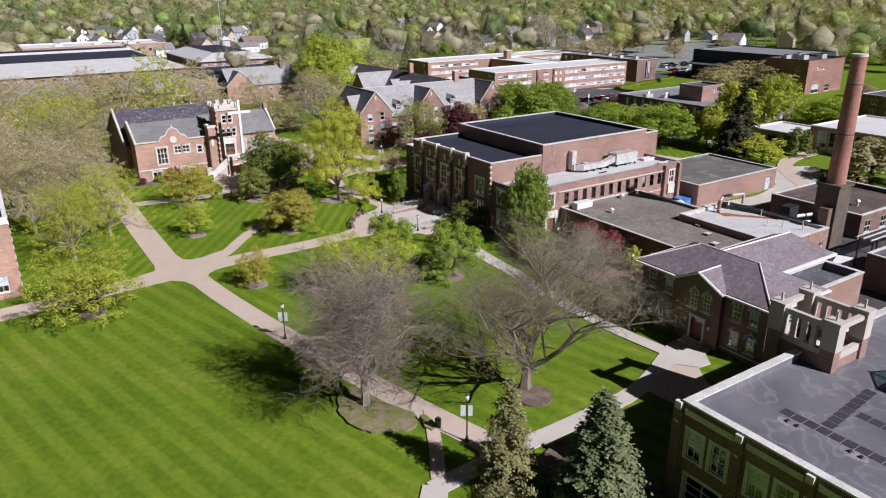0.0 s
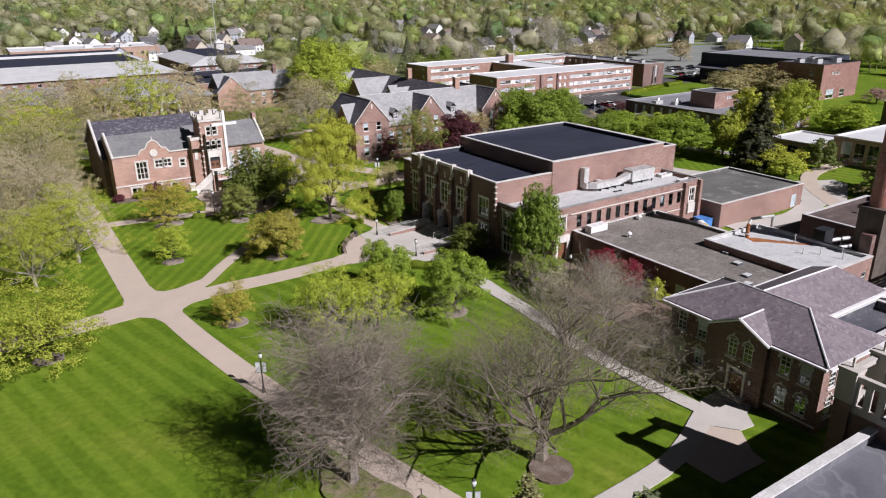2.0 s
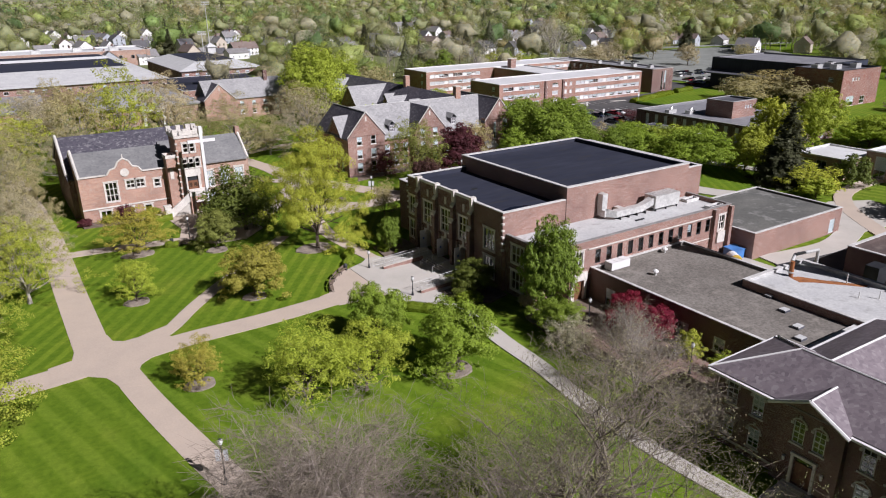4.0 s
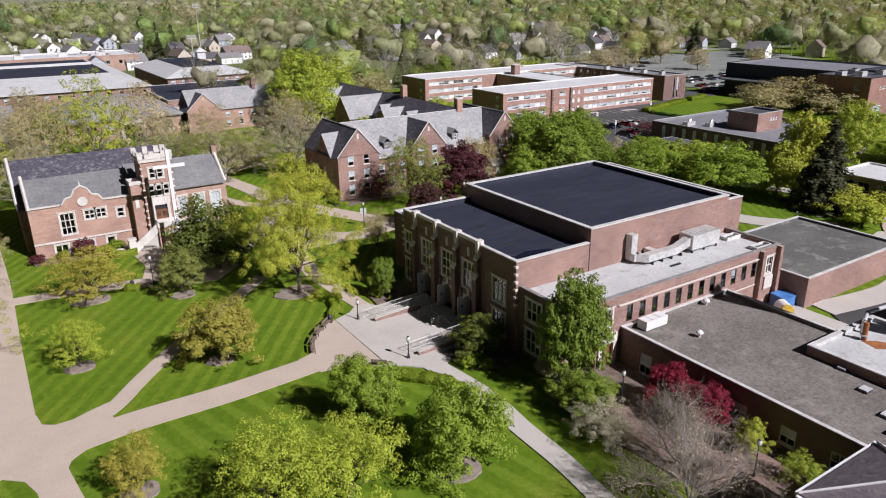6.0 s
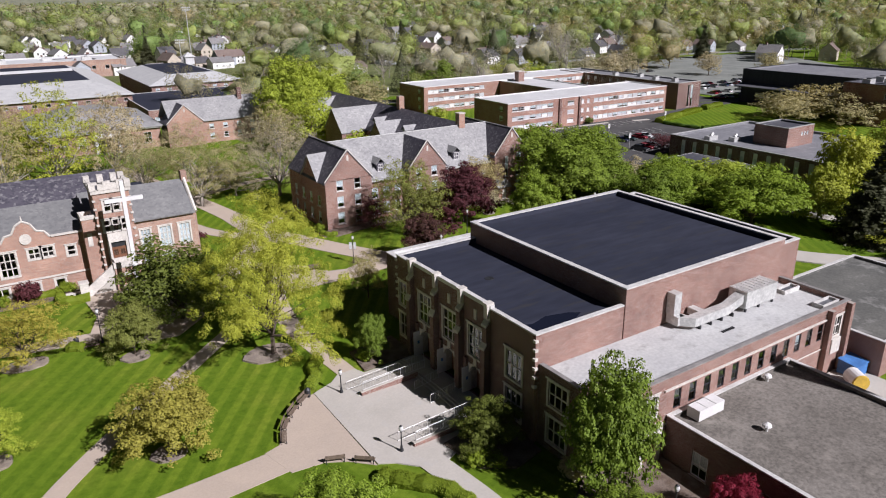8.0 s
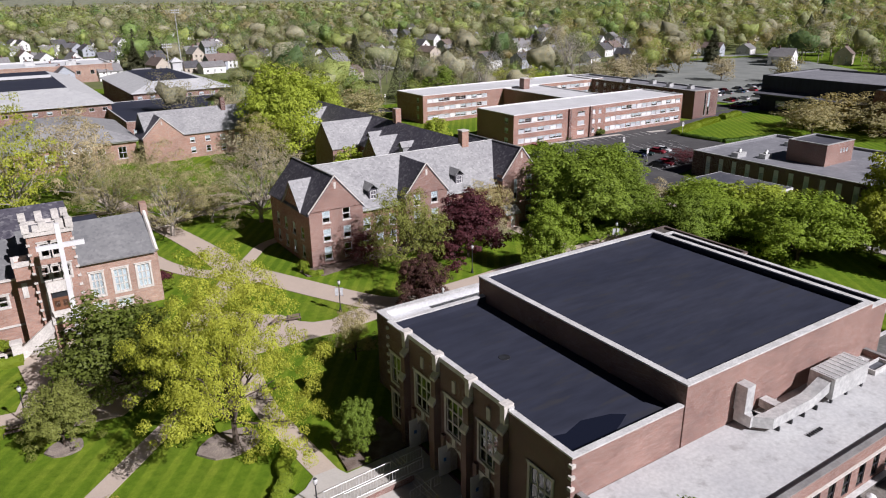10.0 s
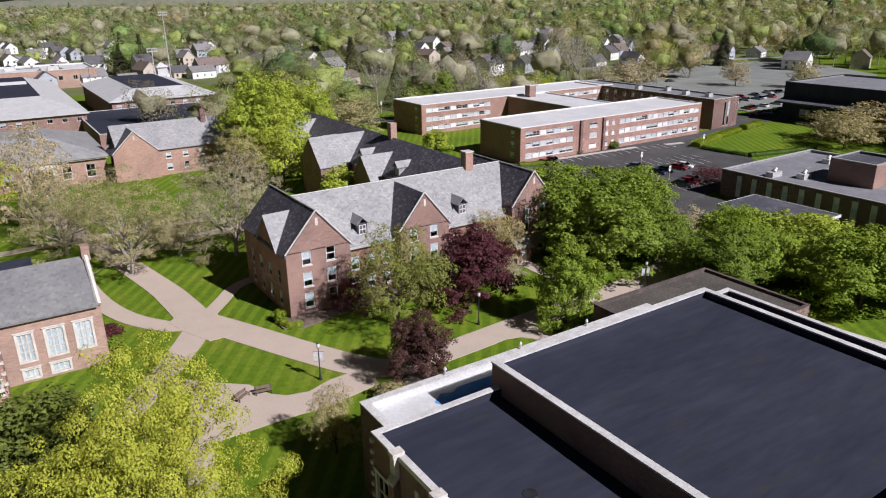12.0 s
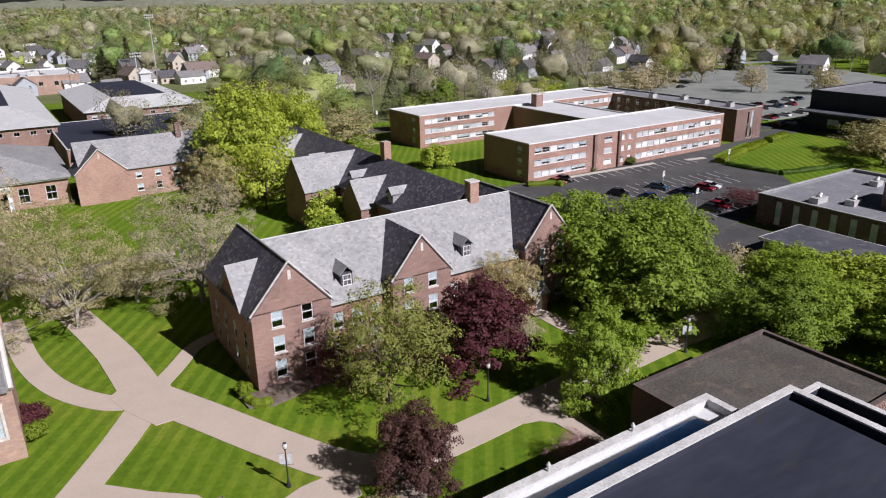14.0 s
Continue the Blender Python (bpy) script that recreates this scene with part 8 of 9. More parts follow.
for i, (x, y, h, w) in enumerate(GROVE):
    k = ("yellow", "tan", "olive", "tan", "tan", "olive", "tan", "olive", "tan", "olive")[i % 10]
    if (x, y) in ((38, 212), (9.4, 117)):
        k = "yellow"
    plant(budding_tree(k, i % 3, 27000, 0.145) if y < 200 else budding_tree(k, i % 3, 14000, 0.22), x, y, h, w, i * 2.3, {"tan": "tall budding tree with tan catkins and grey limbs", "olive": "tall budding tree with olive buds and grey limbs", "yellow": "tall tree with first yellow green leaves"}[k], group="budding grove")
# bare trees on the near lawn
bare1 = tree_meshes(("bare", 1), 15, 14.5, 0.36, 0.17, 5, (5, 3, 3, 3, 2), "tan", 0, 0.3, 0.2, BARK_LIMB, 5, droop=0.3, up=0.5, twigs=2, twig_len=1.4, low=0, twig_r=0.013)
plant(bare1, 21.5, 47.5, 18.6, 17.0, 0.4, "large bare grey tree with drooping twigs")
bare2 = tree_meshes(("bare", 2), 16, 20, 0.5, 0.16, 5, (4, 3, 3, 3, 2), "juniper", 30000, 0.75, 0.065, BARK_MID, 9, up=0.8, twigs=1, twig_len=1.3, low=0, twig_r=0.009)
plant(bare2, 36.4, 41.2, 20.5, 22.0, 1.1, "wide spreading tree with bare limbs and sparse buds")
bare3 = tree_meshes(("bare", 3), 10, 11, 0.22, 0.12, 4, (4, 3, 4, 3), "tan", 2500, 0.6, 0.09, BARK_GREY, 19, up=0.5, twigs=1, twig_len=1.0, low=0)
for x, y, h, w, a in ((58.8, 55.6, 9.6, 10.5, 0.3), (62.6, 60.2, 8.6, 9.5, 2.2), (57.6, 47.4, 8.0, 10.0, 4.0)):
    plant(bare3, x, y, h, w, a, "small bare tree with a haze of reddish twigs", group="bare courtyard trees")
# conifers
spruce = conifer_meshes("spruce", 10.5, 6.6, "needle", 34000, 3, 0.22, 0.4)
plant(spruce, 30.6, 24.9, 10.2, 8.6, 0, "blue green spruce beside the brick building")
thin = conifer_meshes("thin", 10.5, 5.8, "juniper", 14000, 4, 0.17, 0.5)
plant(thin, 25.4, 30.1, 10.6, 6.4, 1, "thin sparse conifer beside the path")
fir = conifer_meshes("fir", 14, 9, "fir", 20000, 6, 0.36, 0.4)
for x, y, h, w in ((147.6, 96.6, 17.0, 13.5), (290, 500, 22, 11), (120, 520, 24, 12), (132, 530, 22, 12), (225, 440, 20, 11), (232, 452, 19, 10), (262, 392, 17, 10), (276, 398, 16, 10), (345, 420, 18, 12), (110, 470, 20, 11), (392, 430, 17, 10), (405, 330, 20, 12)):
    plant(fir, x, y, h, w, x, "dark pointed fir tree", name="fir_tree", group="dark firs")

# ---- hedges and shrubs ----


def hedge(pts, width, height, leaf, label, dens=900, size=0.085, name="hedge"):
    """A clipped hedge along a line: a leafy skin over its rounded body."""
    rng = np.random.default_rng(int(abs(pts[0][0] * 31 + pts[0][1] * 17)))
    h = thing(name, label, "hedge", (*pts[0], 0))
    line = smooth_line(pts, 4)
    bm = bmesh.new()
    rows = []
    for i, p in enumerate(line):
        d = (line[min(i + 1, len(line) - 1)] - line[max(i - 1, 0)]).normalized()
        n = Vector((-d.y, d.x, 0))
        k = 0.88 + 0.1 * math.sin(i * 2.3)
        rows.append([bm.verts.new(p + n * s * width * 0.5 * k + Vector((0, 0, z * height * k))) for s, z in ((-0.95, 0), (-1, 0.55), (-0.72, 0.92), (0, 1.0), (0.72, 0.92), (1, 0.55), (0.95, 0))])
    for a, b in zip(rows, rows[1:]):
        for i in range(6):
            bm.faces.new((a[i], a[i + 1], b[i + 1], b[i]))
    bm.faces.new(rows[0])
    bm.faces.new(rows[-1][::-1])
    body = part("body", bm, LEAF[leaf], h)
    me = body.data
    cen = []
    for f in me.polygons:
        v = [me.vertices[i].co for i in f.vertices]
        n = int(f.area * dens / 10) + 1
        for _ in range(n):
            s, u = rng.random(), rng.random()
            cen.append(v[0].lerp(v[1], s).lerp(v[min(3, len(v) - 1)].lerp(v[2], s), u))
    v, f = leaf_faces(rng, cen, len(cen) * 3, 0.05, size)
    attach("leaves", mesh_of("leaves", v, f, LEAF[leaf]), h)
    return h


hedge([(53.7, 110.2), (52.2, 108.6), (52.0, 107.0), (50.8, 105.6), (50.2, 104.4)], 1.3, 1.0, "lime", "clipped yellow green hedge curving round the plaza")
hedge([(49.6, 87.8), (51.2, 85.9), (53.3, 83.4), (54.0, 80.6)], 1.7, 1.1, "lime", "clipped olive green hedge along the plaza edge")
hedge([(27.8, 149.2), (31.0, 148.6), (31.0, 145.2), (34.4, 144.6)], 1.3, 1.2, "lime", "clipped bright green hedge beside the chapel steps")
hedge([(30.0, 130.1), (31.8, 129.0)], 1.8, 0.9, "lime", "low clipped shrub at the chapel walk")
hedge([(206.5, 192.4), (220, 196.4), (236, 200.2)], 3.2, 1.8, "lime", "long bright green hedge beside the parking lot")
hedge([(240, 201.2), (251, 203)], 3.2, 1.8, "lime", "bright green hedge beside the field house")
hedge([(206.5, 190.2), (206.8, 184), (208, 177.5)], 1.8, 1.2, "hedge", "dark green hedge along the lot edge")
hedge([(208, 177), (218, 174.6), (230, 172.6)], 1.8, 1.2, "hedge", "dark green hedge along the lawn edge")
hedge([(154, 203.6), (159.4, 201.2), (160.4, 199)], 1.8, 1.3, "lime", "bright green hedge at the lot corner")
hedge([(72.8, 152.2), (73.4, 150.6), (74.8, 150.2)], 1.1, 0.9, "lime", "small curved clipped hedge at the dormitory corner")
bushes = [(73.0, 153.4, 1.9, 1.6, "lime", "bright green bush at the dormitory corner"), (20.4, 149.2, 1.6, 2.2, "maroon", "low dark red shrub beside the chapel"), (24.0, 148.9, 1.6, 1.8, "lime", "low bright green shrub beside the chapel"), (32.0, 149.4, 1.6, 2.4, "lime", "low yellow shrub beside the chapel stair"),
          (27.6, 148.2, 3.2, 3.0, "maroon", "dark purple shrub before the chapel wall"), (58.4, 107.4, 1.4, 1.6, "lime", "bright low shrub below the dark shrub tree"), (57.9, 85.0, 1.5, 2.2, "lime", "yellow green shrub beside the entrance ramp"), (58.9, 83.6, 1.2, 1.8, "lime", "yellow green shrub beside the entrance ramp"),
          (53.0, 160.4, 2.2, 3.4, "maroon", "dark red hedge shrub at the chapel end"), (53.6, 157.4, 1.8, 2.4, "lime", "yellow shrub at the chapel end"), (76.0, 128.6, 2.0, 3.2, "olive", "low olive shrub beside the walk"), (68.6, 49.2, 1.4, 2.0, "bright", "low shrub by the hall wall"),
          (47.2, 142.4, 1.8, 3.4, "hedge", "clipped evergreen shrub beside the tower"), (188, 204.6, 2.2, 3.0, "dark", "dark round shrub at the dormitory wall"), (176, 205.4, 1.2, 1.8, "dark", "dark round shrub at the dormitory wall"), (61, 47.2, 1.4, 3.2, "yellow", "low golden shrub by the hall corner"), (63.6, 79.0, 1.6, 2.2, "white", "pale blossoming shrub by the side door")]
for i, (x, y, h, w, k, lab) in enumerate(bushes):
    me = tree_meshes(("bush", k), 2, 2.4, 0.04, 0.12, 4, (4, 3, 3, 2), k, 2600, 0.26, 0.17, BARK, 91)
    plant(me, x, y, h, w, i * 1.3, lab, "shrub", "shrub")

# ---- town beyond the campus: houses ----
HOUSE_WALLS = [surface("white_siding", (0.74, 0.73, 0.7), (0.66, 0.65, 0.62), fine=2, coarse=0.3, squash=(1, 1, 6), bump=0.2, rough=0.7),
               surface("grey_siding", (0.4, 0.42, 0.45), (0.34, 0.36, 0.39), fine=2, coarse=0.3, squash=(1, 1, 6), bump=0.2, rough=0.7),
               surface("tan_siding", (0.5, 0.44, 0.36), (0.44, 0.38, 0.31), fine=2, coarse=0.3, squash=(1, 1, 6), bump=0.2, rough=0.7)]
HOUSE_ROOFS = [SHINGLE, slate_surface("dark_shingle", (0.09, 0.088, 0.09), (0.07, 0.068, 0.07), (0.12, 0.118, 0.12), 0.3), slate_surface("brown_shingle", (0.17, 0.13, 0.11), (0.13, 0.1, 0.085), (0.2, 0.16, 0.14), 0.3)]


def house(x, y, w, dp, h, roof_h, turn, wall, roof, label):
    b = thing("house", label, "house", (x, y, 0), "town houses")
    b.rotation_euler = (0, 0, turn)
    bm = bmesh.new()
    hs = [(w * a - 0.5, w * a + 0.5, z, z + 1.4) for a in (0.2, 0.5, 0.8) for z in ((0.9, 3.5) if h > 4.5 else (0.9,))]
    es = [(dp * a - 0.5, dp * a + 0.5, z, z + 1.4) for a in (0.3, 0.7) for z in ((0.9, 3.5) if h > 4.5 else (0.9,))]
    for o, d, n, q in (((-w / 2, -dp / 2), (1, 0), w, hs), ((w / 2, -dp / 2), (0, 1), dp, es), ((w / 2, dp / 2), (-1, 0), w, hs), ((-w / 2, dp / 2), (0, -1), dp, es)):
        facade(bm, o, d, n, -0.2, h, q, 0.12)
    for s in (-1, 1):
        q = [(s * w / 2, -dp / 2, h), (s * w / 2, dp / 2, h), (s * w / 2, 0, h + roof_h)]
        bm.faces.new([bm.verts.new(p) for p in (q if s > 0 else q[::-1])])

    def put(name, bm_, mt):
        me = bpy.data.meshes.new(name)
        bm_.to_mesh(me)
        bm_.free()
        me.materials.append(mt)
        ob = new(name, me)
        ob.parent = b
        return ob
    put("wall", bm, wall)
    bm = bmesh.new()
    k = roof_h / (dp / 2)
    slab(bm, [(-w / 2 - 0.4, -dp / 2 - 0.4, h - 0.4 * k), (w / 2 + 0.4, -dp / 2 - 0.4, h - 0.4 * k), (w / 2 + 0.4, 0, h + roof_h), (-w / 2 - 0.4, 0, h + roof_h)], 0.15)
    slab(bm, [(w / 2 + 0.4, dp / 2 + 0.4, h - 0.4 * k), (-w / 2 - 0.4, dp / 2 + 0.4, h - 0.4 * k), (-w / 2 - 0.4, 0, h + roof_h), (w / 2 + 0.4, 0, h + roof_h)], 0.15)
    put("roof", bm, roof)
    for o, d, n, q in (((-w / 2, -dp / 2), (1, 0), w, hs), ((-w / 2, dp / 2), (0, -1), dp, es)) if y < 480 else ():
        for hh in q:
            fr, pn, _ = window_meshes(1.0, 1.4, 2, 2, 0.05, True)
            key = (fr.name, WHITE.name)
            if key not in FRAMES:
                FRAMES[key] = fr.copy()
                FRAMES[key].materials.append(WHITE)
            wn = new("window", FRAMES[key])
            wn.parent = b
            dv = Vector((*d, 0))
            wn.matrix_basis = Matrix(((dv.x, -dv.y, 0, o[0] + dv.x * hh[0]), (dv.y, dv.x, 0, o[1] + dv.y * hh[0]), (0, 0, 1, hh[2]), (0, 0, 0, 1)))
            p = new("pane", pn)
            p.parent = wn
    if w > 9:
        bm = bmesh.new()
        box(bm, w * 0.2 - 0.4, w * 0.2 + 0.4, -0.4, 0.4, h + roof_h * 0.6, h + roof_h + 1.0)
        put("chimney", bm, BRICK_DARK_AND_SHADED)
    return b


rh = random.Random(77)
HOUSES = [(276, 378, 13, 9, 6, 4, 0.35, 0, 1), (299, 378, 11, 8, 5.4, 3.5, 0.35, 1, 1), (226, 474, 11, 9, 6, 4, 0.4, 1, 1), (190, 385, 11, 9, 4.6, 3.2, 0.4, 0, 0), (448, 275, 13, 9, 6, 4, 0.4, 2, 2), (468, 351, 12, 9, 4, 3, 0.3, 0, 0), (210, 432, 11, 9, 5.6, 4, 0.4, 1, 0), (196, 388, 12, 9, 4, 3, 0.4, 2, 2), (126, 498, 9, 9, 8, 4, 0.2, 0, 1), (96, 470, 12, 9, 5, 3.5, 0.2, 0, 0), (84, 520, 11, 9, 5, 3.5, 0.2, 0, 1), (70, 492, 10, 8, 5, 3.5, 0.2, 1, 1), (110, 455, 9, 8, 3.2, 3, 0.2, 0, 0),
          (150, 470, 13, 9, 4, 2.5, 0.1, 0, 0), (166, 494, 10, 8, 5, 3.5, 0.3, 0, 2), (388, 402, 11, 9, 5, 3.5, 0.3, 0, 1), (356, 452, 11, 9, 5.4, 4, 0.3, 0, 0), (300, 520, 12, 9, 5.4, 3.6, 0.3, 0, 0)]
for r in range(64):
    a, q = rh.uniform(-0.5, 0.5), rh.uniform(440, 900)
    wy = radians(32.5) + a
    HOUSES.append((20 + math.sin(wy) * q, 40 + math.cos(wy) * q, rh.uniform(9, 13), rh.uniform(8, 10), rh.choice((3.4, 5.4, 5.8)), rh.uniform(3, 4.2), rh.choice((0.2, 0.35, 1.8)), rh.choice((0, 0, 0, 1, 2)), rh.choice((0, 0, 1, 2))))
for r in range(84):
    a, q = rh.uniform(-0.54, 0.26), rh.uniform(430, 780)
    wy = radians(32.5) + a
    HOUSES.append((20 + math.sin(wy) * q, 40 + math.cos(wy) * q, rh.uniform(9, 13), rh.uniform(8, 10), rh.choice((3.4, 5.4)), rh.uniform(3, 4.2), rh.choice((0.2, 1.8)), rh.choice((0, 0, 1)), rh.choice((0, 1))))
for x, y, w, dp, h, rfh, tn, wi, ri in HOUSES:
    house(x, y, w, dp, h, rfh, tn, HOUSE_WALLS[wi], HOUSE_ROOFS[ri], ("white", "grey", "tan")[wi] + " clapboard house with " + ("grey", "dark", "brown")[ri] + " shingle gable roof among trees")
# open paved ground beyond the dormitories
bm = bmesh.new()
patch(bm, [(272, 222), (340, 216), (420, 252), (470, 330), (395, 345), (262, 300)])
strip(bm, [(240, 400), (320, 372), (400, 362), (520, 330)], 8.0)
sheet("road_2", bm, surface("pale_court", (0.24, 0.25, 0.225), (0.19, 0.2, 0.18), fine=3, coarse=0.1, bump=0.1), "pale grey courts and street beyond campus", "road")

# ---- woods of the town ----
KEEP_OUT = [(-40, 275, -200, 275), (70, 140, 300, 405), (-60, 80, 260, 428), (10, 104, 428, 512), (228, 340, 120, 292), (345, 430, 215, 330), (150, 240, 200, 275)]
YARDS = []
for q in HOUSES:
    d = Vector((q[0] - 40, q[1] - 70)).normalized()
    YARDS += [(q[0] - d.x * k, q[1] - d.y * k, 11 if k == 0 else 9) for k in (0, 13, 26, 39, 52)]


def clear_of(x, y):
    for x0, x1, y0, y1 in KEEP_OUT:
        if x0 < x < x1 and y0 < y < y1:
            return False
    return all((x - a) ** 2 + (y - b) ** 2 > r * r for a, b, r in YARDS)


rng = np.random.default_rng(21)
rw = random.Random(22)
# woods leaf colours; all but fir greyed and bluer to put distance haze in
WOOD = {
    "tan": leaf_surface("tan_bud_wood", (0.284, 0.273, 0.180), (0.260, 0.249, 0.164), 0.42, 0.05),
    "grey": leaf_surface("grey_twig_wood", (0.376, 0.377, 0.322), (0.314, 0.310, 0.258), 0.42, 0.05),
    "olive": leaf_surface("olive_bud_wood", (0.232, 0.248, 0.124), (0.212, 0.226, 0.112), 0.42, 0.05),
    "yellow": leaf_surface("yellow_green_wood", (0.241, 0.293, 0.088), (0.220, 0.267, 0.080), 0.42, 0.05),
    "fresh": leaf_surface("fresh_green_wood", (0.181, 0.257, 0.076), (0.165, 0.234, 0.070), 0.42, 0.05),
    "bright": leaf_surface("bright_green_wood", (0.126, 0.185, 0.063), (0.114, 0.169, 0.058), 0.42, 0.05),
    "orange": leaf_surface("orange_bud_wood", (0.299, 0.260, 0.131), (0.246, 0.213, 0.104), 0.42, 0.05),
    "fir": LEAF["fir"],
}


def ico(n):
    bm = bmesh.new()
    bmesh.ops.create_icosphere(bm, subdivisions=n, radius=1.0)
    bm.verts.index_update()
    out = np.array([tuple(v.co) for v in bm.verts]), np.array([[v.index for v in f.verts] for f in bm.faces])
    bm.free()
    return out


ICO = {n: ico(n) for n in (1, 2)}
# crown bodies: woods leaf colours darkened a little, inner-crown shade put into them
INNER_SHADED = {
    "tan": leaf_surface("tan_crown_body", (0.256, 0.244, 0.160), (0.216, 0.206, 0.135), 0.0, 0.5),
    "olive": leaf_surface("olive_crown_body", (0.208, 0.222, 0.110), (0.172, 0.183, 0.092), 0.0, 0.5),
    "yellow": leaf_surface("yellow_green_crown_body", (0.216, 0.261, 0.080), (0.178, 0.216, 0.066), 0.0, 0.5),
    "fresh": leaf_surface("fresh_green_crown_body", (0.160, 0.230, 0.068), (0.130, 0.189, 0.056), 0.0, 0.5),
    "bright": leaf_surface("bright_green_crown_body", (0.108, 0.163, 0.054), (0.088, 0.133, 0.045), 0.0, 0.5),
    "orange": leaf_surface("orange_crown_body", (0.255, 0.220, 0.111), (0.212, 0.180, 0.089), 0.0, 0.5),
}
cores = {}
KINDS = (("tan", 0.24), ("grey", 0.1), ("olive", 0.22), ("yellow", 0.15), ("fresh", 0.13), ("bright", 0.06), ("orange", 0.06), ("fir", 0.04))
store = {k: [] for k, _ in KINDS}
trunks = []


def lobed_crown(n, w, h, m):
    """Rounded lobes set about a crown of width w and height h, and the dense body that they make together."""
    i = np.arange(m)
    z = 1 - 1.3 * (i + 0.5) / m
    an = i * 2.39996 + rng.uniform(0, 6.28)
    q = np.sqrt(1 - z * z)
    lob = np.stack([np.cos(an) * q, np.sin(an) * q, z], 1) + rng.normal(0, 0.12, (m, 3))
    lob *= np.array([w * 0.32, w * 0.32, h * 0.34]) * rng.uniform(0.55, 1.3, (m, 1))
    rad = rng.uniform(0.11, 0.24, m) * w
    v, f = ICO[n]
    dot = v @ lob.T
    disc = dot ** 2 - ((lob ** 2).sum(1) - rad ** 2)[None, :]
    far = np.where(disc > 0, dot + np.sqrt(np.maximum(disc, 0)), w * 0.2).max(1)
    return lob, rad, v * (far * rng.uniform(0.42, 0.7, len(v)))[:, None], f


for band, (r0, r1, step, quads, size) in enumerate(((230, 420, 13.0, 1500, 0.42), (420, 700, 14.5, 760, 0.6), (700, 1200, 20, 230, 1.1), (1200, 2700, 36, 46, 2.6))):
    r = r0
    while r < r1:
        n = int(1.42 * r / step)
        for i in range(n):
            wy = radians(32.5) + (i + 0.5 + rw.uniform(-0.45, 0.45)) / n * 1.42 - 0.71
            rr = r + rw.uniform(-0.5, 0.5) * step
            x, y = 20 + math.sin(wy) * rr, 40 + math.cos(wy) * rr
            if rr < 1000 and not clear_of(x, y):
                continue
            if rr < 1000 and rw.random() < 0.16:
                continue
            u, acc = rw.random(), 0
            for k, p in KINDS:
                acc += p
                if u < acc:
                    break
            h = rw.choice((7, 9, 11, 13, 15, 17, 20, 22)) * rw.uniform(0.85, 1.15) * (1.0, 1.0, 1.1, 1.3)[band]
            w = h * rw.uniform(0.95, 1.45) * (1.0, 1.0, 1.15, 1.6)[band]
            q = int(quads * (h / 13) ** 1.2 * (0.55 if k == "grey" else 1.0))
            if k == "fir":
                zz = rng.uniform(0.06, 1.0, q)
                an = rng.uniform(0, 6.283, q)
                rad = (1 - zz) * w * 0.3
                p = np.stack([x + np.cos(an) * rad, y + np.sin(an) * rad, zz * h * 1.15], 1)
                nn = np.stack([np.cos(an), np.sin(an), np.full(q, 0.5)], 1)
            else:
                m = rw.randint(10, 15) if band < 2 else 8
                lob, rad, body, bf = lobed_crown(2 if band < 2 else 1, w, h, m)
                at = np.array([x, y, h * 0.52])
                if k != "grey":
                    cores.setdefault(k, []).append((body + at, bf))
                j = rng.integers(0, m, q)
                dirs = rng.normal(0, 1, (q, 3)) + lob[j] / w * 2.2
                dirs /= np.linalg.norm(dirs, axis=1)[:, None]
                loc = lob[j] + dirs * rad[j][:, None] * rng.uniform(0.78, 1.12, (q, 1))
                p = loc + at
                p[:, 2] = np.maximum(p[:, 2], h * 0.14)
                nn = dirs * 0.9 + loc / w * 0.9 + np.array([0, 0, 0.15])
            nn = nn + rng.normal(0, 0.2, (q, 3))
            store[k].append(leaves_facing(rng, p, nn, size * (0.8 if k in ("tan", "grey", "olive") else 1.0)))
            if band < 2:
                trunks.append((x, y, h, k))
        r += step
for k, _ in KINDS:
    v = np.concatenate(store[k])
    me = bpy.data.meshes.new("woods")
    n = len(v) // 3
    me.vertices.add(len(v))
    me.vertices.foreach_set("co", v.astype(np.float32).ravel())
    me.loops.add(n * 3)
    me.loops.foreach_set("vertex_index", np.arange(n * 3, dtype=np.int32))
    me.polygons.add(n)
    me.polygons.foreach_set("loop_start", np.arange(0, n * 3, 3, dtype=np.int32))
    me.polygons.foreach_set("loop_total", np.full(n, 3, dtype=np.int32))
    me.update()
    me.validate()
    me.materials.append(WOOD[k])
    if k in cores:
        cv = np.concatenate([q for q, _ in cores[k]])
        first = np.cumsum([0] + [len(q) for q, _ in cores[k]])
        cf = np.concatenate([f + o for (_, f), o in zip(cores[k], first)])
        body = mesh_of("woods_crowns", cv, cf, INNER_SHADED[k])
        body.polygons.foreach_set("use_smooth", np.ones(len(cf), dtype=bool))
        tagged(new("woods_crowns", body), "dense shade-darkened crown bodies of the distant town trees", "woods", kind="stuff")
    tagged(new("woods", me), {"tan": "distant tan budding trees of the town", "grey": "distant grey twiggy trees of the town", "olive": "distant olive budding trees of the town", "yellow": "distant yellow green trees of the town", "fresh": "distant light green trees of the town", "bright": "distant bright green trees of the town", "orange": "distant orange budding trees of the town", "fir": "distant dark firs of the town"}[k], "woods", kind="stuff")
segs = []
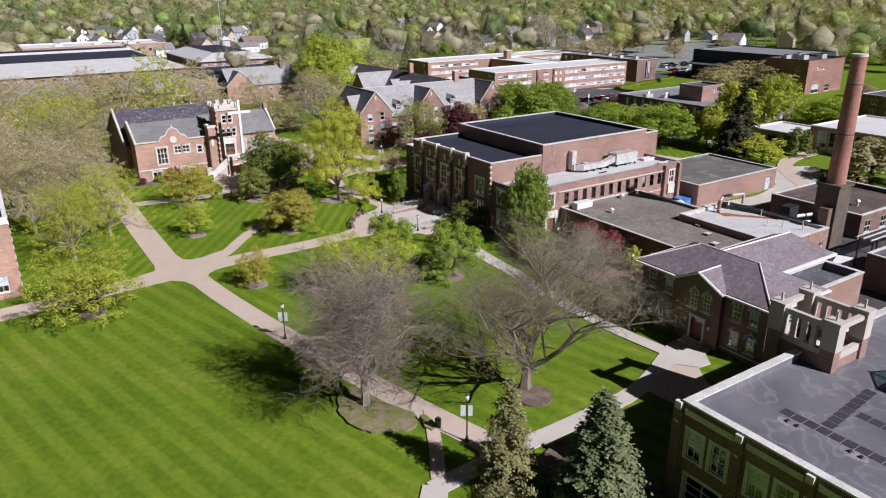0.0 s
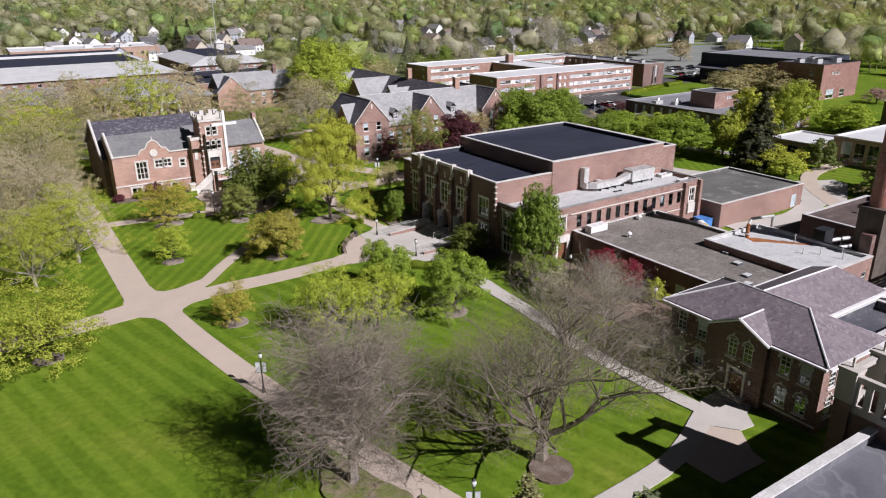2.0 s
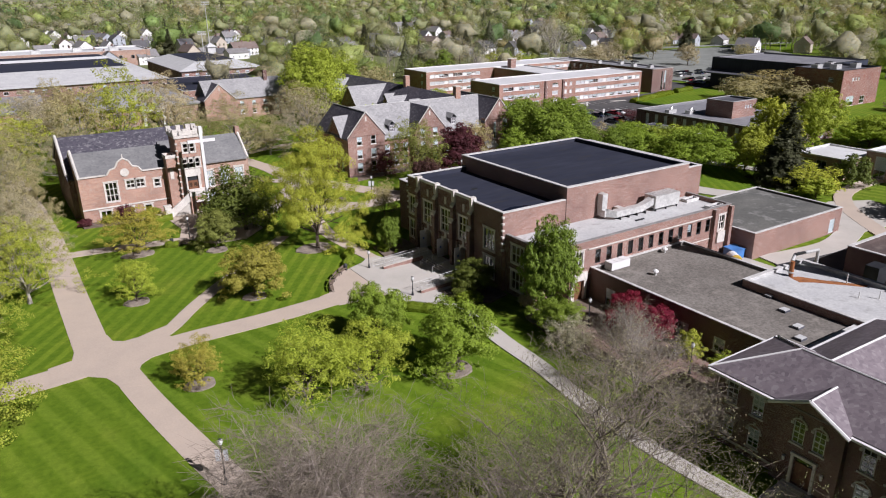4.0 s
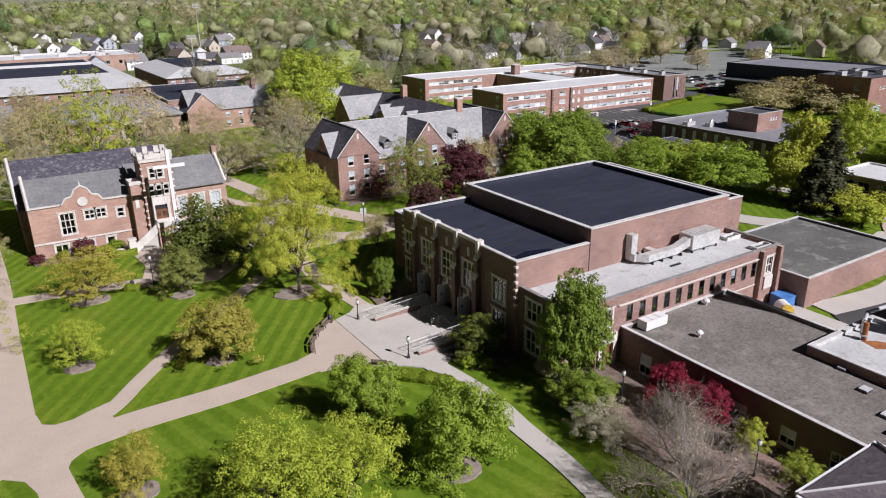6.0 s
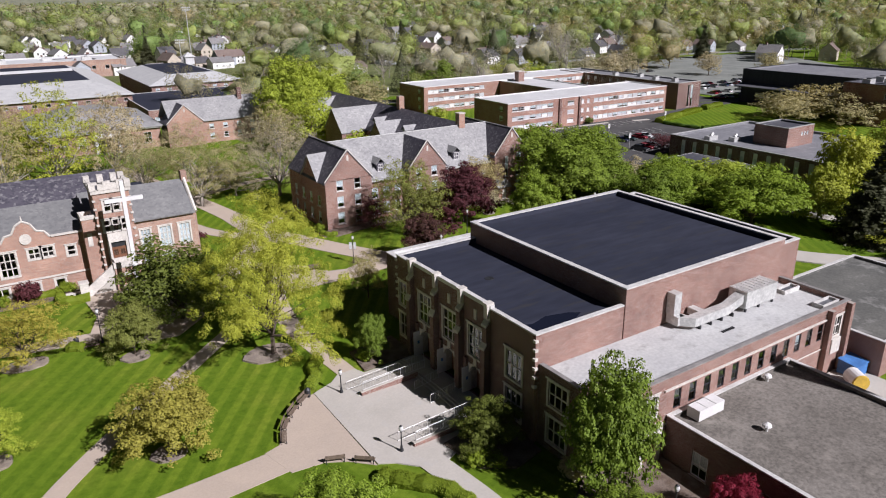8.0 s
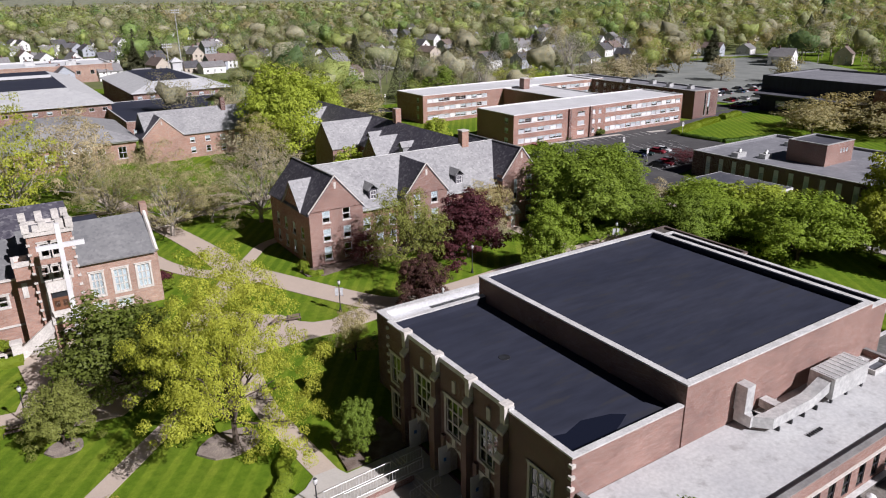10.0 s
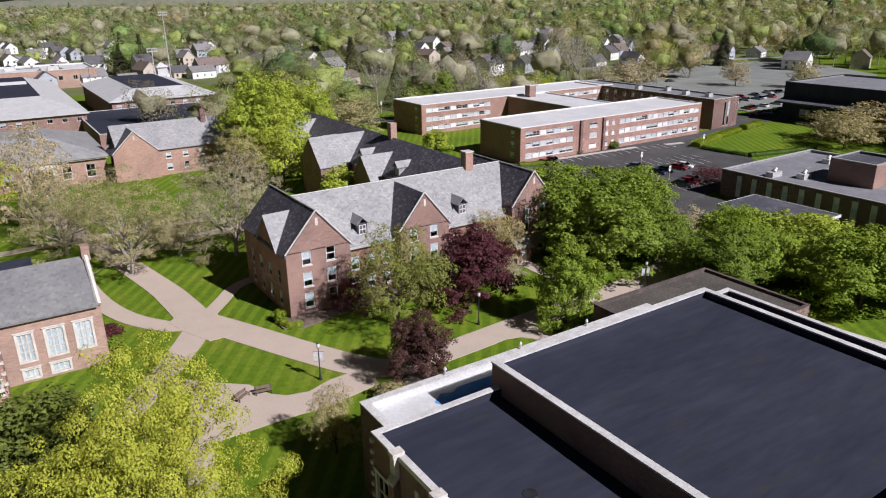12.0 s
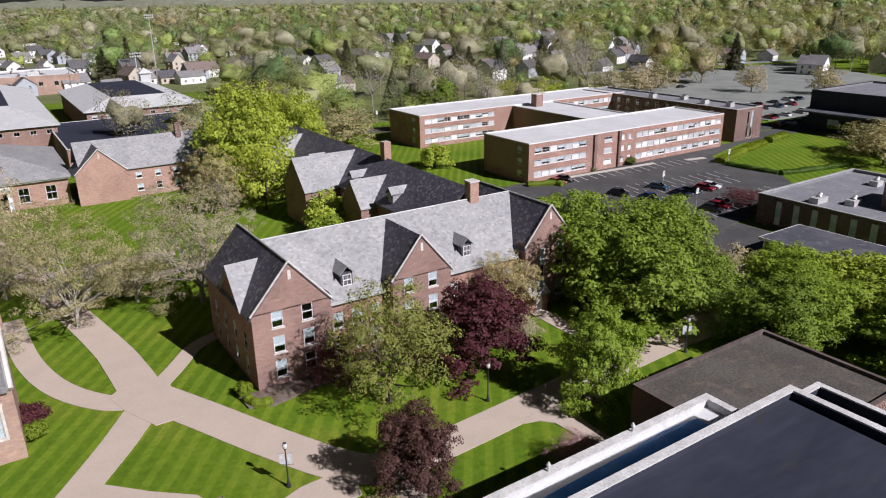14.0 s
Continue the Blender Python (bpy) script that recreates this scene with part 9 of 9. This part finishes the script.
for x, y, h, k in trunks:
    segs.append((Vector((x, y, -0.1)), Vector((x, y, h * 0.5)), 0.22, 0.14))
    for i in range(14 if k == "grey" else 3):
        a, e = rw.uniform(0, 6.28), rw.uniform(0.12, 0.4)
        mid = Vector((x + math.cos(a) * h * e * 0.5, y + math.sin(a) * h * e * 0.5, h * rw.uniform(0.5, 0.65)))
        tip = Vector((x + math.cos(a + 0.3) * h * e, y + math.sin(a + 0.3) * h * e, h * rw.uniform(0.75, 1.0)))
        segs += [(Vector((x, y, h * rw.uniform(0.25, 0.45))), mid, 0.13, 0.09), (mid, tip, 0.09, 0.03)]
        if k == "grey":
            segs.append((mid, mid + (tip - mid) * 0.7 + Vector((rw.uniform(-1.5, 1.5), rw.uniform(-1.5, 1.5), 0)), 0.07, 0.02))
tagged(new("woods_trunks", limbs_mesh("woods_trunks", segs, BARK_GREY, 4)), "grey trunks and limbs of the town trees", "woods", kind="stuff")
# woodland floor under the town trees
bm = bmesh.new()
for q in ([(-900, 276), (24, 276), (24, 430), (150, 430), (150, 300), (250, 300), (340, 350), (3000, 350), (3000, 4100), (-900, 4100)],):
    v = [bm.verts.new((*p, 0.02)) for p in q]
    bm.faces.new(v)
sheet("ground_2", bm, surface("woodland_floor", (0.15, 0.17, 0.06), (0.12, 0.135, 0.05), fine=2.0, coarse=0.05, spread=0.4, bump=0.3, stain=(0.12, 0.17, 0.035)), "shaded grass and leaf litter under town trees", "ground")
# far wooded hills on the horizon, with the haze put into their colour
bm = bmesh.new()
prev = None
for i in range(121):
    wy = radians(32.5) - 0.75 + 1.5 * i / 120
    top = 62 + 14 * math.sin(i * 0.21) + 9 * math.sin(i * 0.57 + 1) + 3 * math.sin(i * 2.3) - 16 * i / 120
    row = [bm.verts.new((20 + math.sin(wy) * q, 40 + math.cos(wy) * q, z)) for q, z in ((2650, 0), (3100, top * 0.28), (3700, top * 0.8), (4100, top), (4300, 0))]
    if prev:
        for a in range(4):
            bm.faces.new((prev[a], prev[a + 1], row[a + 1], row[a]))
    prev = row
sheet("backdrop", bm, surface("hazy_wooded_hills", (0.2, 0.215, 0.15), (0.24, 0.24, 0.165), fine=0.06, coarse=0.012, spread=0.5, rough=1.0, bump=0.0, stain=(0.25, 0.26, 0.19)), "hazy grey green wooded hills on the horizon", "hills")

# ---- street lamps, benches, bins ----
BANNER = surface("pale_banner", (0.62, 0.63, 0.64), (0.5, 0.5, 0.52), fine=3, coarse=0.9, bump=0.05)
LAMP_GLASS = surface("frosted_lamp_glass", (0.7, 0.7, 0.68), (0.6, 0.6, 0.58), fine=3, coarse=0.9, rough=0.3, bump=0.0)


def local_part(name, bm, material, parent, label=""):
    me = bpy.data.meshes.new(name)
    bm.to_mesh(me)
    bm.free()
    me.materials.append(material)
    ob = new(name, me)
    ob.parent = parent
    if label:
        ob["label"] = label
    return ob


def lamp_post(x, y, h, banner, label):
    lp = thing("lamp_post", label, "street lamp", (x, y, 0), "campus lamps")
    bm = bmesh.new()
    tube(bm, (0, 0, 0), (0, 0, 0.35), 0.22, 0.17, 12)
    tube(bm, (0, 0, 0.35), (0, 0, 0.7), 0.14, 0.1, 12)
    local_part("base", bm, METAL_DARK, lp)
    bm = bmesh.new()
    tube(bm, (0, 0, 0.7), (0, 0, h - 0.75), 0.07, 0.05, 10)
    local_part("post", bm, METAL_DARK, lp)
    bm = bmesh.new()
    tube(bm, (0, 0, h - 0.75), (0, 0, h - 0.6), 0.09, 0.16, 12)
    local_part("collar", bm, METAL_DARK, lp)
    bm = bmesh.new()
    tube(bm, (0, 0, h - 0.6), (0, 0, h - 0.35), 0.15, 0.22, 12)
    tube(bm, (0, 0, h - 0.35), (0, 0, h - 0.12), 0.22, 0.16, 12)
    local_part("globe", bm, LAMP_GLASS, lp, "frosted acorn lamp globe")
    bm = bmesh.new()
    tube(bm, (0, 0, h - 0.12), (0, 0, h), 0.17, 0.03, 12)
    local_part("finial", bm, METAL_DARK, lp)
    if banner:
        for s in (-1, 1):
            bm = bmesh.new()
            box(bm, 0.12 if s > 0 else -0.57, 0.5 if s > 0 else -0.12, -0.012, 0.012, h - 2.25, h - 1.15)
            local_part("banner", bm, BANNER, lp, "pale hanging campus banner")
            bm = bmesh.new()
            for z in (h - 1.12, h - 2.28):
                tube(bm, (0, 0, z), (0.62 * s, 0, z), 0.015, 0.015, 5)
            local_part("bracket", bm, METAL_DARK, lp)
    lp.rotation_euler = (0, 0, radians(-32))
    return lp


for x, y, h, bn in ((26.4, 37.2, 5.0, 1), (20.1, 65.4, 4.6, 1), (52.9, 102.5, 2.9, 0), (53.1, 90.1, 2.9, 0), (33.7, 129.7, 4.6, 0), (71.2, 136.5, 4.6, 1), (93.8, 137.7, 4.6, 0), (66.0, 69.8, 4.0, 0), (66.8, 55.4, 4.0, 0), (60.8, 35.2, 3.4, 0), (68.6, 49.0, 4.0, 0), (119.5, 133.0, 4.6, 1), (142, 143.6, 4.6, 1)):
    lamp_post(x, y, h, bn, "dark metal lamp post with a frosted globe" + (" and banners" if bn else ""))


def bench(x, y, turn, label):
    b = thing("bench", label, "bench", (x, y, 0), "plaza benches")
    for k in range(4):
        bm = bmesh.new()
        box(bm, -0.9, 0.9, -0.24 + 0.12 * k, -0.14 + 0.12 * k, 0.42, 0.46)
        local_part("seat_slat", bm, WOOD_GREY, b)
    for k in range(3):
        bm = bmesh.new()
        box(bm, -0.9, 0.9, 0.27, 0.31, 0.54 + 0.13 * k, 0.64 + 0.13 * k)
        local_part("back_slat", bm, WOOD_GREY, b)
    for s in (-0.8, 0.8):
        bm = bmesh.new()
        box(bm, s - 0.04, s + 0.04, -0.24, -0.18, 0, 0.42)
        box(bm, s - 0.04, s + 0.04, 0.25, 0.269, 0, 0.92)
        box(bm, s - 0.04, s + 0.04, -0.24, 0.25, 0.36, 0.419)
        local_part("leg", bm, METAL_DARK, b)
    b.rotation_euler = (0, 0, radians(turn))


for x, y, a in ((48.9, 103.2, 38), (47.2, 101.7, 45), (45.7, 99.9, 56), (44.8, 98.0, 70), (47.4, 92.2, 158), (49.6, 90.6, 140), (62.7, 137.4, 35), (64.9, 137.2, -8), (32.4, 128.7, -8)):
    bench(x, y, a, "brown slatted bench on dark legs")
for x, y in ((49.7, 103.9), (31.0, 130.7), (25.5, 40.6)):
    t_ = thing("trash_can", "dark round metal trash can", "trash can", (x, y, 0), "trash cans")
    bm = bmesh.new()
    tube(bm, (0, 0, 0), (0, 0, 0.85), 0.27, 0.3, 14)
    local_part("drum", bm, METAL_DARK, t_)
    bm = bmesh.new()
    tube(bm, (0, 0, 0.85), (0, 0, 1.05), 0.32, 0.14, 14)
    local_part("hood", bm, METAL_DARK, t_)

# ---- parked cars ----
PAINT = {}


def paint(name, c):
    if name not in PAINT:
        m, t, b = nodes_of(name + "_car_paint")
        f = noise_of(t, t.nodes.new("ShaderNodeTexCoord").outputs["Object"], 1.3, 4.0)
        t.links.new(ramp(t, f, [(0.3, shades(c, 0.9)), (0.7, c)]), b.inputs["Base Color"])
        b.inputs["Roughness"].default_value, b.inputs["Coat Weight"].default_value = 0.35, 0.6
        PAINT[name] = m
    return PAINT[name]


TYRE = surface("tyre_rubber", (0.02, 0.02, 0.021), (0.03, 0.03, 0.03), fine=9, coarse=2)
CAR_GLASS = glass_surface("car_glass", (0.12, 0.13, 0.14))
LIGHT_RED = surface("tail_lamp", (0.35, 0.02, 0.02), (0.25, 0.02, 0.02), rough=0.2, bump=0)
LIGHT_CLEAR = surface("head_lamp", (0.7, 0.7, 0.7), (0.6, 0.6, 0.6), rough=0.15, bump=0)
CAR_MESH = {}


def profile(bm, pts, y0, y1, inset=0.0):
    a = [bm.verts.new((x, y0 + inset, z)) for x, z in pts]
    b = [bm.verts.new((x, y1 - inset, z)) for x, z in pts]
    bm.faces.new(a[::-1])
    bm.faces.new(b)
    for i in range(len(pts)):
        j = (i + 1) % len(pts)
        bm.faces.new((a[i], a[j], b[j], b[i]))


def car(x, y, turn, colour, c, tall=1.0):
    k = thing("car", colour + " car parked in a marked stall", "car", (x, y, 0), "parked cars")
    k.rotation_euler = (0, 0, turn)
    key = round(tall, 2)
    if key not in CAR_MESH:
        made = {}
        bm = bmesh.new()
        profile(bm, [(-2.25, 0.32), (2.2, 0.32), (2.28, 0.55), (2.2, 0.78), (1.2, 0.92 * tall), (-1.9, 0.98 * tall), (-2.28, 0.85), (-2.3, 0.5)], -0.88, 0.88)
        bmesh.ops.bevel(bm, geom=list(bm.edges), offset=0.06, segments=1, affect="EDGES")
        made["body"] = bm
        bm = bmesh.new()
        profile(bm, [(1.25, 0.9 * tall), (0.45, 1.42 * tall), (-1.1, 1.46 * tall), (-1.95, 0.96 * tall)], -0.74, 0.74, 0.0)
        made["cabin_glass"] = bm
        bm = bmesh.new()
        slab(bm, [(-1.08, -0.7, 1.5 * tall), (0.42, -0.7, 1.46 * tall), (0.42, 0.7, 1.46 * tall), (-1.08, 0.7, 1.5 * tall)], 0.06)
        made["roof_panel"] = bm
        for nm, xx in (("head_lamp", 2.21), ("tail_lamp", -2.3)):
            bm = bmesh.new()
            box(bm, xx - 0.04, xx + 0.05, 0.5, 0.8, 0.62, 0.76)
            made[nm] = bm
        bm = bmesh.new()
        tube(bm, (0, -0.11, 0), (0, 0.11, 0), 0.33, 0.33, 16)
        made["wheel"] = bm
        bm = bmesh.new()
        tube(bm, (0, -0.12, 0), (0, 0.12, 0), 0.2, 0.2, 10)
        made["rim"] = bm
        out = {}
        for nm, bm in made.items():
            me = bpy.data.meshes.new(nm)
            bm.to_mesh(me)
            bm.free()
            out[nm] = me
        for nm, mt in (("cabin_glass", CAR_GLASS), ("head_lamp", LIGHT_CLEAR), ("tail_lamp", LIGHT_RED), ("wheel", TYRE), ("rim", METAL_PALE)):
            out[nm].materials.append(mt)
        CAR_MESH[key] = out
    ms = CAR_MESH[key]
    for nm in ("body", "roof_panel"):
        if (key, nm, colour) not in CAR_MESH:
            me = ms[nm].copy()
            me.materials.append(paint(colour.replace(" ", "_"), c))
            CAR_MESH[key, nm, colour] = me
        new(nm, CAR_MESH[key, nm, colour]).parent = k
    new("cabin_glass", ms["cabin_glass"]).parent = k
    for s in (-1, 1):
        for nm in ("head_lamp", "tail_lamp"):
            ob = new(nm, ms[nm])
            ob.parent = k
            ob.scale = (1, s, 1)
    for xx in (-1.4, 1.42):
        for yy in (-0.8, 0.8):
            w = new("wheel", ms["wheel"])
            w.parent = k
            w.location = (xx, yy, 0.33)
            new("rim", ms["rim"]).parent = w


COLOURS = {"black": (0.012, 0.012, 0.014), "dark blue": (0.012, 0.03, 0.12), "teal blue": (0.02, 0.06, 0.1), "navy": (0.01, 0.014, 0.04), "dark green": (0.012, 0.03, 0.025), "red": (0.22, 0.01, 0.02), "white": (0.7, 0.7, 0.69), "silver": (0.45, 0.46, 0.48), "grey": (0.2, 0.21, 0.22)}
for x, y, c, tl in ((164.4, 186.2, "black", 1.15), (167.6, 180.4, "dark blue", 1.0), (175.2, 185.0, "teal blue", 1.05), (175.0, 178.6, "navy", 1.0), (178.2, 178.8, "dark green", 1.0), (182.4, 178.6, "red", 1.0), (185.0, 179.0, "white", 1.0), (170.4, 167.6, "black", 1.1), (173.4, 168.4, "red", 1.0), (176.0, 169.2, "silver", 1.0), (160.6, 201.4, "red", 1.0), (163.6, 202.0, "black", 1.1)):
    car(x, y, radians(-74), c, COLOURS[c], tl)
rc = random.Random(8)
for i in range(44):
    cn = rc.choice(("white", "silver", "grey", "red", "black", "navy", "white", "teal blue"))
    if rc.random() < 0.7:
        car(266 + (i % 11) * 3.1 + (i // 11) * 9 + rc.uniform(-0.5, 0.5), 215 + (i // 11) * (9.5 if i // 11 % 2 else 11) + rc.uniform(-0.6, 0.6), radians(84 + rc.choice((0, 180)) + rc.uniform(-4, 4)), cn, COLOURS[cn], rc.choice((1.0, 1.0, 1.15)))
for x, y, c in ((172.6, 272 + 16, "white"), (179, 287, "silver"), (246, 280, "grey"), (320, 298 - 2, "black")):
    car(x, y, radians(-12), c, COLOURS[c])
tr = thing("service_truck", "white utility truck parked in the service yard", "truck", (92.4, 40.0, 0))
bm = bmesh.new()
box(bm, -2.8, 0.6, -1.0, 1.0, 0.9, 2.6)
local_part("box_body", bm, WHITE, tr)
bm = bmesh.new()
profile(bm, [(0.65, 0.7), (2.7, 0.7), (2.75, 1.3), (2.1, 1.5), (1.7, 2.3), (0.65, 2.35)], -0.95, 0.95)
local_part("cab", bm, WHITE, tr)
bm = bmesh.new()
profile(bm, [(1.78, 1.5), (2.05, 1.55), (1.72, 2.2), (0.8, 2.25), (0.8, 1.5)], -0.97, 0.97)
local_part("cab_glass", bm, CAR_GLASS, tr)
bm = bmesh.new()
box(bm, -2.7, 2.5, -0.7, 0.7, 0.5, 0.9)
local_part("chassis", bm, METAL_DARK, tr)
for xx in (-1.8, 1.9):
    for yy in (-0.85, 0.85):
        w = new("wheel", CAR_MESH[1.0]["wheel"])
        w.parent, w.location, w.scale = tr, (xx, yy, 0.42), (1.27, 1.27, 1.27)
tr.rotation_euler = (0, 0, radians(20))
car(86.6, 37.6, radians(15), "dark blue", COLOURS["dark blue"], 1.2)

# ---- poles and signs ----
for x, y, h, lab in ((134.0, 470, 34, "tall steel floodlight mast over the field"), (114, 410, 20, "tall floodlight mast behind the library")):
    fl = thing("floodlight_mast", lab, "floodlight", (x, y, 0), "floodlight masts")
    bm = bmesh.new()
    tube(bm, (0, 0, 0), (0, 0, h), 0.32, 0.16, 10)
    local_part("mast", bm, METAL_PALE, fl)
    for z in (h - 0.4, h - 1.6):
        bm = bmesh.new()
        box(bm, -2.2, 2.2, -0.1, 0.1, z, z + 0.15)
        local_part("crossarm", bm, METAL_PALE, fl)
        for i in range(5):
            bm = bmesh.new()
            box(bm, -2.1 + 0.95 * i, -1.5 + 0.95 * i, -0.5, -0.11, z + 0.1, z + 0.7)
            local_part("lamp_head", bm, METAL_PALE, fl)
for x, y in ((176.0, 184.4), (170.0, 171.0), (206.4, 190.0), (168, 300), (230, 300)):
    ps = thing("sign_post", "slim post with a small white sign", "sign", (x, y, 0), "lot signs")
    bm = bmesh.new()
    tube(bm, (0, 0, 0), (0, 0, 4.2), 0.06, 0.05, 6)
    local_part("post", bm, METAL_PALE, ps)
    bm = bmesh.new()
    box(bm, -0.35, 0.35, -0.04, -0.01, 2.9, 4.1)
    local_part("sign_panel", bm, WHITE, ps)
    bm = bmesh.new()
    box(bm, -0.25, 0.25, -0.048, -0.041, 3.7, 3.8)
    box(bm, -0.25, 0.25, -0.048, -0.041, 3.4, 3.5)
    local_part("text_bar", bm, METAL_DARK, ps)
for x, y in ((150, 289), (196, 288), (262, 292), (330, 310), (420, 352), (360, 366), (92, 446), (128, 440)):
    up = thing("utility_pole", "brown wooden utility pole with a crossarm", "utility pole", (x, y, 0), "utility poles")
    bm = bmesh.new()
    tube(bm, (0, 0, 0), (0, 0, 11.5), 0.18, 0.12, 8)
    local_part("pole", bm, WOOD_GREY, up)
    bm = bmesh.new()
    box(bm, -1.2, 1.2, -0.08, 0.08, 10.6, 10.8)
    local_part("crossarm", bm, WOOD_GREY, up)
